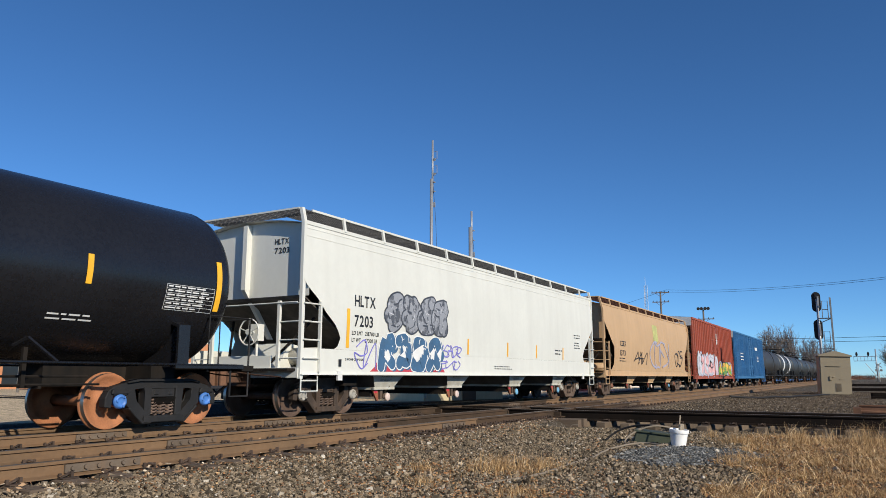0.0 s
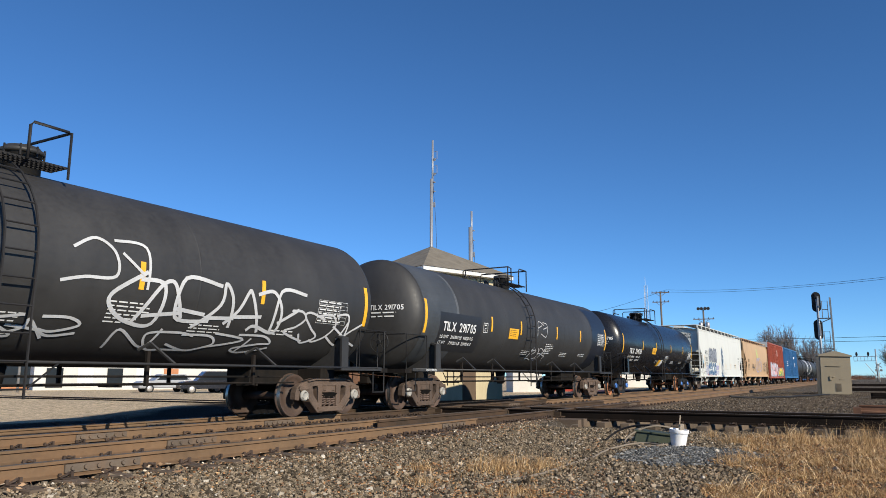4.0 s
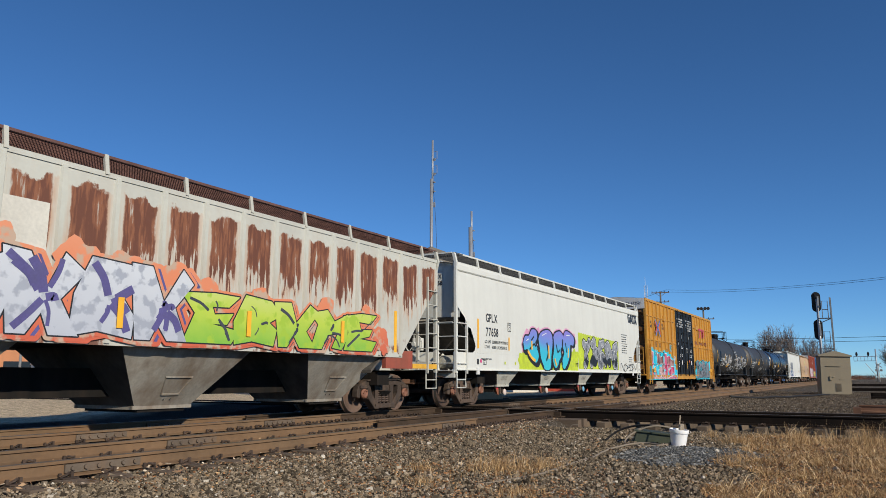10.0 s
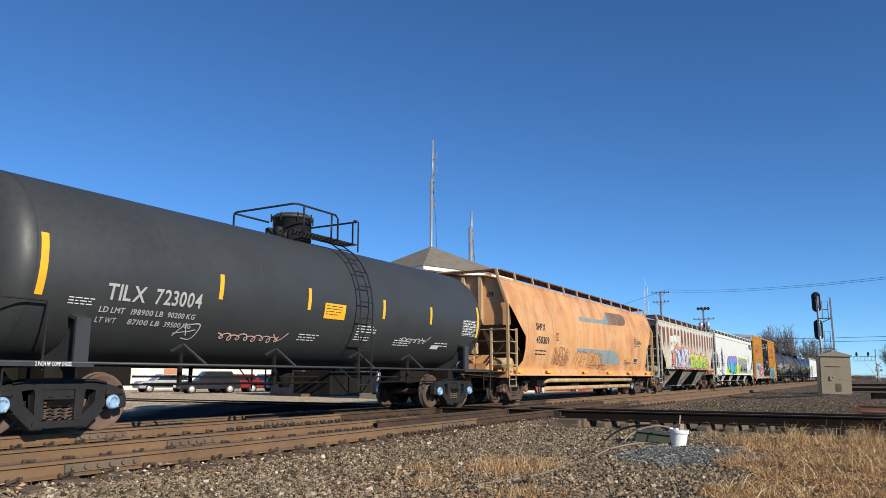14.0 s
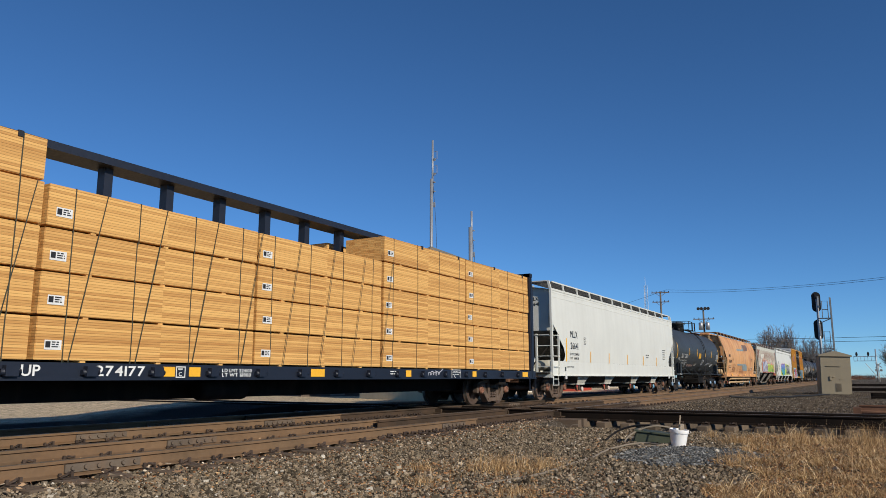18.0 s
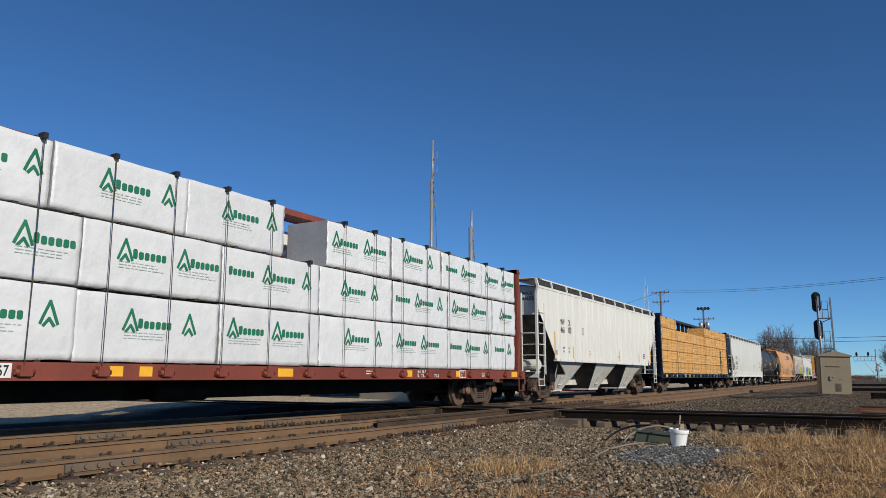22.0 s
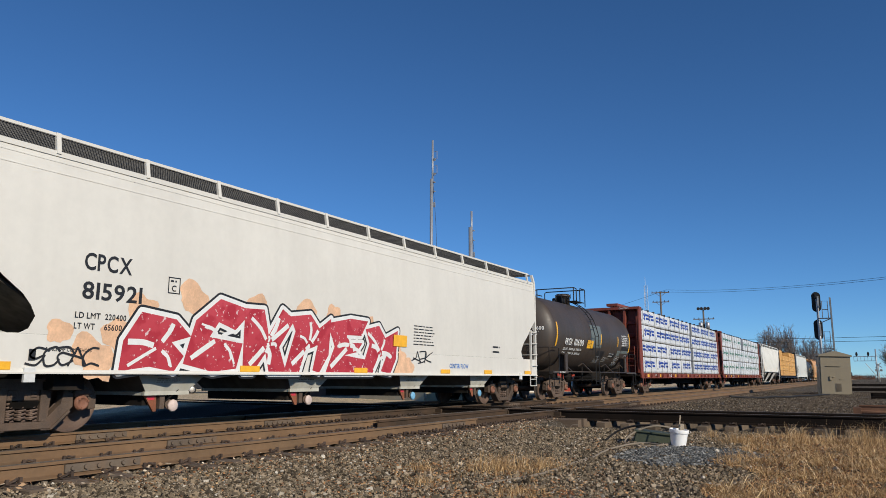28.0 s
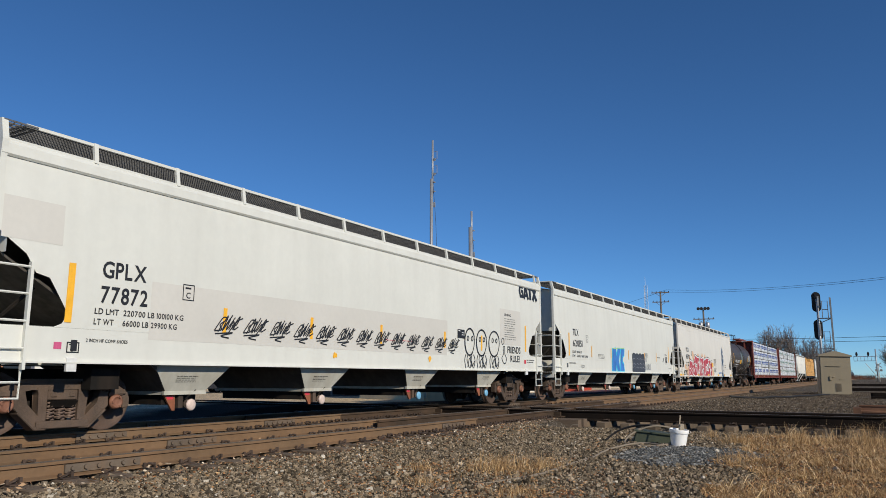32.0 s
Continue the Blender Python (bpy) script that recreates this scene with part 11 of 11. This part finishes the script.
# antenna masts
STEEL = mat("mast_steel", (0.38, 0.39, 0.41), 0.45, 0.5, 0.15, 2.0)
for name, lab, x, y, zb, zk, zt, rk in (("antenna_mast", "tall thin steel antenna mast with whip aerials", -11.2, 38.3, -0.4, 13.1, 15.3, 0.10), ("antenna_mast", "shorter steel antenna mast with a whip", -8.4, 38.2, -0.4, 9.7, 10.35, 0.13)):
    a = tagged(new(name), lab, "antenna")
    a.matrix_basis = pose(x, y, 0)
    bm = bmesh.new()
    rod(bm, [(0, 0, zb), (0, 0, zk)], rk, 8)
    part("pole", bm, STEEL, a)
    bm = bmesh.new()
    rod(bm, [(0.02, 0.1, zk - 0.9), (0.02, 0.1, zt + 0.35)], 0.07, 6)
    for z in (zk - 0.8, zk - 0.2):
        box(bm, -0.05, 0.22, -0.02, 0.14, z - 0.03, z + 0.03)
    part("whip", bm, STEEL, a)
    bm = bmesh.new()
    for z in ((zk + 0.35, zk + 1.3) if zt - zk > 1 else ()):
        rod(bm, [(0.16, 0.1, z), (0.34, 0.1, z), (0.34, 0.1, z + 0.5)], 0.025, 5)
        rod(bm, [(0.16, 0.1, z + 0.5), (0.34, 0.1, z + 0.5)], 0.02, 5)
        box(bm, 0.1, 0.22, 0.05, 0.15, z - 0.1, z + 0.05)
    box(bm, 0.08, 0.2, 0.02, 0.16, zk - 1.8, zk - 1.5)
    part("dipole", bm, STEEL, a)
    bm = bmesh.new()
    rod(bm, curve([(0.1, 0.05, zk - 0.5), (0.3, 0.05, zk - 3), (0.34, 0.05, zk - 5.5), (0.1, 0.05, zk - 7)], 5), 0.012, 5)
    part("feed_cable", bm, BLACK, a)


def block(name, label, x, y, w, d, hh, rz, wallm, roofm=None, openings=(), base=-0.4, cat="building", gable=0.0):
    """A plain far building: walls, roof slab or gable, and openings as parts."""
    b = tagged(new(name), label, cat)
    b.matrix_basis = pose(x, y, base, 0, 0, rz)
    bm = bmesh.new()
    box(bm, -w / 2, w / 2, -d / 2, d / 2, 0, hh)
    part("wall", bm, wallm, b)
    bm = bmesh.new()
    if gable:
        prism(bm, [(-d / 2 - 0.3, hh + 0.003), (d / 2 + 0.3, hh + 0.003), (0, hh + gable)], "x", -w / 2 - 0.3, w / 2 + 0.3)
    else:
        box(bm, -w / 2 - 0.1, w / 2 + 0.1, -d / 2 - 0.1, d / 2 + 0.1, hh + 0.002, hh + 0.2)
    part("roof", bm, roofm or TRIM, b)
    for (u0, u1, z0, z1, m, nm) in openings:
        bm = bmesh.new()
        box(bm, u0 - w / 2, u1 - w / 2, -d / 2 - 0.06, -d / 2 - 0.003, z0, z1)
        part(nm, bm, m, b)
    return b


block("brick_building", "low orange brick shop building with white lower panels", -66.0, 55.5, 22.0, 10.0, 6.3, 58, BRICKO, None, [(1.0 + 3.2 * i, 3.6 + 3.2 * i, 0.3, 2.9, TRIM if i % 3 else GLASSD, "window") for i in range(6)])
block("white_building", "long low white-walled building across the yard", -54.0, 49.0, 16.0, 6.0, 2.5, 62, PALEW, None, [(1 + 2.6 * i, 2.4 + 2.6 * i, 0.3, 2.1, BRICKO if i == 4 else TRIM if i % 2 else GLASSD, "window") for i in range(5)])
block("dark_shed", "dark weathered shed beside the tower", -19.5, 41.0, 9.0, 5.0, 2.9, 65, DARKB, DARKB, [(2, 3, 0.1, 2.0, mat("grey_door", (0.2, 0.2, 0.2)), "door"), (5.5, 6.8, 1.0, 1.9, GLASSD, "window")])
block("white_shed", "small white box shed", -13.2, 56.5, 2.4, 2.4, 2.3, 38, PALEW)
block("red_container", "rust-red corrugated freight container", -12.2, 64.5, 2.6, 8.0, 2.5, 10, mat("container_red", (0.45, 0.07, 0.04), 0.6), mat("container_red", (0.45, 0.07, 0.04)), cat="container")
rc = tagged(new("corrugation"), "ribbed side of the red container", "container rib", kind="stuff")
bm = bmesh.new()
for i in range(20):
    box(bm, 1.302, 1.34, -3.9 + 0.4 * i, -3.7 + 0.4 * i, 0.1, 2.4)
part("ribs", bm, mat("container_red", (0.45, 0.07, 0.04)), rc)
rc.matrix_basis = pose(-12.2, 64.5, -0.4, 0, 0, 10)
block("white_building", "white commercial building with a dark sign", -17.5, 92.0, 7.0, 10.0, 3.4, 40, PALEW, None, [(1.5, 5.0, 1.6, 2.1, INK, "sign")])


def sedan(x, y, rz, material, label, tall=1.45):
    """A parked car with body, glass, wheels and lights."""
    c = tagged(new("parked_car"), label, "car", "parked cars")
    c.matrix_basis = pose(x, y, -0.36, 0, 0, rz)
    bm = bmesh.new()
    prism(bm, [(-2.2, 0.35), (2.2, 0.35), (2.25, 0.7), (2.0, 0.88), (1.1, 0.95), (-2.1, 0.98), (-2.25, 0.7)], "y", -0.88, 0.88)
    bmesh.ops.bevel(bm, geom=bm.edges[:], offset=0.06, segments=2, affect="EDGES")
    part("body", mended(bm), material, c)
    bm = bmesh.new()
    prism(bm, [(-2.0, 0.96), (1.05, 0.94), (0.4, tall), (-1.5, tall)], "y", -0.74, 0.74)
    cabin = part("cabin", mended(bm), material, c)
    for s in (-1, 1):
        bm = bmesh.new()
        prism(bm, [(-1.75, 1.0), (0.85, 1.0), (0.32, tall - 0.08), (-1.4, tall - 0.08)], "y", *sorted((s * 0.742, s * 0.755)))
        part("side_window", mended(bm), GLASSD, cabin)
        for q in (-1.4, 1.4):
            bm = bmesh.new()
            lathe(bm, [(s * 0.72, 0.33), (s * 0.90, 0.33), (s * 0.91, 0.25)], "y", 18, 0, (q, 0, 0.33))
            w = part("wheel", mended(bm), mat("tyre_black", (0.02, 0.02, 0.02), 0.8), c)
            bm = bmesh.new()
            lathe(bm, [(s * 0.90, 0.23), (s * 0.93, 0.21), (s * 0.92, 0.05)], "y", 14, 0, (q, 0, 0.33))
            part("rim", mended(bm), CHROME, w)
    bm = bmesh.new()
    for s in (-1, 1):
        box(bm, 2.16, 2.26, s * 0.7 - 0.14, s * 0.7 + 0.14, 0.62, 0.78)
    part("headlights", bm, TRIM, c)
    bm = bmesh.new()
    for s in (-1, 1):
        box(bm, -2.27, -2.18, s * 0.72 - 0.1, s * 0.72 + 0.1, 0.65, 0.88)
    part("tail_lights", bm, mat("tail_red", (0.5, 0.02, 0.02), 0.3), c)
    return c


sedan(-32.0, 40.2, -120, mat("car_dark", (0.015, 0.017, 0.025), 0.25), "dark parked estate car", 1.65)
sedan(-33.0, 43.6, -120, mat("car_red", (0.22, 0.012, 0.012), 0.25), "dark red parked car by the yard")
sedan(-32.0, 46.2, -120, mat("car_navy", (0.02, 0.03, 0.12), 0.25), "dark blue parked car")
sedan(-33.0, 50.0, -120, mat("car_dark", (0.015, 0.017, 0.025), 0.25), "black parked car by the yard", 1.7)
sedan(-38.0, 41.0, -110, mat("car_silver", (0.35, 0.36, 0.38), 0.3), "silver parked car by the yard")

# mast signal over the yard
ms = tagged(new("railway_signal"), "distant mast signal with round heads", "railway signal")
ms.matrix_basis = pose(-47.7, 34.8, -0.4)
bm = bmesh.new()
rod(bm, [(0, 0, 0), (0, 0, 8.4)], 0.10, 8)
part("mast", bm, STEEL, ms)
for z, dx in ((7.4, 0.0), (7.3, 1.6), (5.1, -0.4)):
    bm = bmesh.new()
    lathe(bm, [(-0.12, 0.45), (0.12, 0.45)], "y", 16, 0, (dx, -0.2, z))
    rod(bm, [(0, -0.1, z), (dx, -0.2, z)], 0.05, 5)
    part("head", mended(bm), BLACK, ms)

# ---- poles, wires, towers ----
WOOD = mat("pole_wood", (0.14, 0.11, 0.085), 0.85, 0, 0.25, 2.0)


def pole(label, x, y, hh, arms, extra=None):
    p = tagged(new("utility_pole"), label, "utility pole", "utility poles")
    p.matrix_basis = pose(x, y, -0.4, 0, 0, 12)
    bm = bmesh.new()
    rod(bm, [(0, 0, 0), (0, 0, hh)], 0.17, 8, 0, 0.12)
    part("shaft", bm, WOOD, p)
    for z, w in arms:
        bm = bmesh.new()
        box(bm, -w, w, -0.16, -0.06, z - 0.06, z + 0.06)
        rod(bm, [(-w * 0.6, -0.1, z), (0, -0.1, z - 0.6), (w * 0.6, -0.1, z)], 0.03, 4)
        arm = part("crossarm", bm, WOOD, p)
        for q in (-0.9, -0.45, 0.45, 0.9):
            bm = bmesh.new()
            lathe(bm, [(z + 0.06, 0.05), (z + 0.2, 0.06), (z + 0.24, 0.02)], "z", 8, 0, (q * w, -0.11, 0))
            part("insulator", bm, BLACK, arm)
    return p


pole("wooden utility pole with two crossarms", -14.83, 111.0, 13.9, ((13.7, 1.3), (12.3, 1.2)))
p2 = pole("wooden pole with floodlights and transformers", -9.5, 114.6, 11.2, ((9.8, 1.5),))
for dx in (-0.7, -0.25, 0.25, 0.7):
    bm = bmesh.new()
    lathe(bm, [(-0.25, 0.24), (0.1, 0.16), (0.2, 0.08)], "y", 12, 0, (dx, 0.0, 11.35))
    part("floodlight", mended(bm), BLACK, p2)
for dx in (-0.45, 0.5):
    bm = bmesh.new()
    lathe(bm, [(8.2, 0.32), (9.2, 0.32), (9.3, 0.2)], "z", 14, 0, (dx, -0.2, 0))
    part("transformer", mended(bm), STEEL, p2)
pole("utility pole far along the line", -9.9, 190.0, 11.0, ((10.6, 1.2),))


def wire(a, b, sag, r, label):
    bm = bmesh.new()
    a, b = Vector(a), Vector(b)
    rod(bm, [a.lerp(b, i / 24) - Vector((0, 0, sag * 4 * (i / 24) * (1 - i / 24))) for i in range(25)], r, 4)
    return tagged(part("overhead_wire", bm, BLACK), label, "wire", "overhead wires")


for dz, dx in ((0, 0), (0.25, 0.9)):
    wire((-14.8 + dx, 111, 13.45 + dz), (32, 40, 7.4 + dz * 0.5), 1.25, 0.014, "overhead power line crossing the tracks")
    wire((-14.8 + dx, 111, 13.45 + dz), (-60, 170, 14.5), 1.0, 0.016, "overhead power line leading away")
for dz in (0, 0.6):
    wire((-40, 190.0, 10.2 + dz), (40, 95, 5.2 + dz), 0.8, 0.03, "low overhead cable across the line")
wire((-47.7, 34.8, 6.6), (-90, 20, 7.0), 0.2, 0.03, "signal cable over the yard")

lt = tagged(new("lattice_tower"), "distant lattice radio tower", "radio tower")
lt.matrix_basis = pose(-52.8, 249.0, -0.4)
bm = bmesh.new()
for k in range(3):
    a = 2.094 * k
    rod(bm, [(0.9 * math.cos(a), 0.9 * math.sin(a), 0), (0.6 * math.cos(a), 0.6 * math.sin(a), 32)], 0.06, 4)
part("legs", bm, STEEL, lt)
bm = bmesh.new()
for i in range(32):
    for k in range(3):
        a, b = 2.094 * k, 2.094 * (k + 1)
        r0 = 0.9 - 0.3 * i / 32
        rod(bm, [(r0 * math.cos(a), r0 * math.sin(a), i), (r0 * math.cos(b), r0 * math.sin(b), i + 1)], 0.03, 4)
part("lattice", bm, STEEL, lt)
bm = bmesh.new()
rod(bm, [(0, 0, 32), (0, 0, 35)], 0.05, 4)
part("spike", bm, STEEL, lt)

gn = tagged(new("signal_bridge"), "distant cantilever signal bridge with two heads", "railway signal")
gn.matrix_basis = pose(12.4, 210.0, -0.4)
bm = bmesh.new()
rod(bm, [(0.2, 0, 0), (0.2, 0, 8.0)], 0.15, 6)
part("mast", bm, STEEL, gn)
bm = bmesh.new()
for z in (5.2, 6.3):
    box(bm, -4.6, 0.3, -0.4, -0.3, z - 0.06, z + 0.06)
    box(bm, -4.6, 0.3, 0.3, 0.4, z - 0.06, z + 0.06)
for i in range(7):
    box(bm, -4.6 + 0.75 * i, -4.52 + 0.75 * i, -0.35, -0.3, 5.2, 6.3)
part("truss", bm, STEEL, gn)
for x in (-3.9, -1.4):
    bm = bmesh.new()
    prism(bm, [(x + 0.26 * math.cos(t), 6.85 + 0.55 * math.sin(t)) for t in [2 * math.pi * i / 14 for i in range(14)]], "y", -0.6, -0.4)
    part("head", mended(bm), BLACK, gn)
xg = tagged(new("crossing_signal"), "distant level-crossing signal with a white mast", "crossing signal")
xg.matrix_basis = pose(12.9, 205.0, -0.4)
bm = bmesh.new()
rod(bm, [(0, 0, 0), (0, 0, 4.6)], 0.10, 6)
part("mast", bm, TRIM, xg)
bm = bmesh.new()
for s in (-1, 1):
    prism(bm, [(s * -0.7, 3.6), (s * -0.6, 3.45), (s * 0.7, 4.6), (s * 0.6, 4.75)][::s], "y", -0.12 - 0.02 * s, -0.1 - 0.02 * s)
for x in (-0.5, 0.5):
    lathe(bm, [(-0.3, 0.3), (-0.1, 0.3)], "y", 12, 0, (x, 0, 2.9))
part("crossbuck", mended(bm), ALU, xg)
bm = bmesh.new()
rod(bm, [(-0.2, 0, 1.0), (-2.6, 0, 4.6)], 0.07, 5)
part("gate_arm", bm, TRIM, xg)

# ---- bare winter trees ----
BARK = mat("bare_branch", (0.23, 0.195, 0.17), 0.9, 0, 0.2, 2.0)


def bare_tree(x, y, hh, seed, spreadw=0.5, label="leafless grey-brown winter tree"):
    """A trunk, a fan of limbs and a rounded crown of fine twigs."""
    rg = random.Random(seed)
    t = tagged(new("tree"), label, "tree", "bare trees")
    t.matrix_basis = pose(x, y, -0.5)
    trunk, crown = bmesh.new(), bmesh.new()
    rad = hh * spreadw * 0.62
    rod(trunk, [(0, 0, 0), (rg.uniform(-0.1, 0.1), 0, hh * 0.12), (0, rg.uniform(-0.1, 0.1), hh * 0.26)], hh * 0.018, 7, 0, hh * 0.012)

    def bend(a, b, sag):
        m = a.lerp(b, 0.5) + Vector((rg.uniform(-1, 1), rg.uniform(-1, 1), 0)) * (b - a).length * 0.05
        m.z += sag
        return [a, a.lerp(m, 0.55) + (m - a.lerp(b, 0.5)) * 0.25, m, m.lerp(b, 0.55), b]

    for i in range(46):
        a, el = rg.uniform(0, 6.283), math.asin(rg.uniform(-0.15, 1.0))
        rr = rg.uniform(0.72, 1.0)
        tip = Vector((math.cos(a) * math.cos(el) * rad * rr, math.sin(a) * math.cos(el) * rad * rr, hh * 0.60 + math.sin(el) * hh * 0.40 * rr))
        base = Vector((0, 0, hh * rg.uniform(0.16, 0.30)))
        limb = bend(base, tip, -hh * 0.05)
        rod(trunk if i < 9 else crown, limb, hh * rg.uniform(0.0035, 0.0065), 4, 0, hh * 0.0014)
        for j in range(13):
            f = rg.uniform(0.35, 1.0) * 4
            k = min(3, int(f))
            p = limb[k].lerp(limb[k + 1], f - k)
            d = ((tip - base).normalized() + Vector((rg.uniform(-1, 1), rg.uniform(-1, 1), rg.uniform(-0.2, 0.8))) * 0.75).normalized()
            q = p + d * hh * rg.uniform(0.08, 0.17)
            rod(crown, [p, p.lerp(q, 0.5) + Vector((rg.uniform(-0.1, 0.1), rg.uniform(-0.1, 0.1), 0.05)), q], hh * 0.0026, 3, 0, hh * 0.0012)
            for m in range(3):
                b = p.lerp(q, rg.uniform(0.3, 1.0))
                d2 = (d + Vector((rg.uniform(-1, 1), rg.uniform(-1, 1), rg.uniform(-0.3, 0.8)))).normalized()
                rod(crown, [b, b + d2 * hh * rg.uniform(0.04, 0.09)], hh * 0.0016, 3, 0, hh * 0.001)
    part("trunk", trunk, BARK, t)
    part("crown", crown, BARK, t)
    return t


bare_tree(-6.0, 164.0, 11.4, 4, 0.40)
bare_tree(-3.0, 166.0, 11.2, 9, 0.36)
bare_tree(-0.6, 190.0, 10.2, 12, 0.42)
bare_tree(1.6, 205.0, 9.8, 15, 0.45)
bare_tree(17.0, 230.0, 10.5, 17, 0.5)
bare_tree(-30.0, 240.0, 11.0, 19, 0.5)


def thicket(name, label, x0, x1, y, n, hh, material, seed):
    """A far hedge of many small upright clumps."""
    rg = np.random.RandomState(seed)
    xs_ = rg.uniform(x0, x1, n)
    roots = np.stack([xs_, y + rg.uniform(-5, 5, n), np.full(n, -0.5) + rg.uniform(0, 0.7, n) * hh], 1)
    b = blades(name, roots, rg.uniform(0.2, 0.5, n) * hh, material, label, seed, 0.9, 0.03)
    b["category"] = "shrubs"
    return b


TWIG = island_material("twigs", [(0.0, (0.12, 0.09, 0.075)), (1.0, (0.24, 0.18, 0.15))])
EVER = island_material("evergreen", [(0.0, (0.012, 0.022, 0.012)), (1.0, (0.04, 0.06, 0.03))])
thicket("bare_thicket", "brown leafless thicket along the line", -12, 2.6, 215, 9000, 5.5, TWIG, 31)
thicket("bare_thicket", "brown scrub at the horizon", -200, 200, 600, 9000, 4.0, TWIG, 32)
thicket("evergreen_bush", "dark evergreen bushes beside the line", 14.6, 19.5, 195, 3500, 6.0, EVER, 33)
thicket("bare_thicket", "reddish-brown scrub beside the far track", 1.5, 12.0, 420, 3000, 2.4, island_material("red_twigs", [(0.0, (0.10, 0.05, 0.035)), (1.0, (0.22, 0.12, 0.08))]), 34)
block("far_building", "far low grey building on the horizon", 40.0, 300.0, 30.0, 10.0, 5.0, 0, PALEW)
block("far_building", "far low building past the yard", -150.0, 160.0, 40.0, 12.0, 5.0, 50, PALEW)


def motions():
    """The rolling of the train and the turning of its wheels."""
    ts = [2.0 * i for i in range(17)]
    for ob, c, x, z in MOVERS:
        walk(ob, [(t, pose(x, c + travel(t), z)) for t in ts])
    for w, a, c in WHEELS:
        # the stretch of time in which the wheel rolls past
        t0, t1 = 16 + (3 - c) / 10.08, 16 + (46 - c) / 10.08
        k0, k1 = max(0, int(t0 * 15)), min(480, int(t1 * 15) + 1)
        if k1 <= 0 or k0 >= 480:
            continue
        ks = sorted({0, *range(k0, k1 + 1), 480})

        def turn(k):
            return math.degrees(-(c + travel(min(max(k, k0), k1) / 15)) / 0.457) % 360
        walk(w, [(k / 15, pose(0, a, 0.457, turn(k))) for k in ks])


motions()
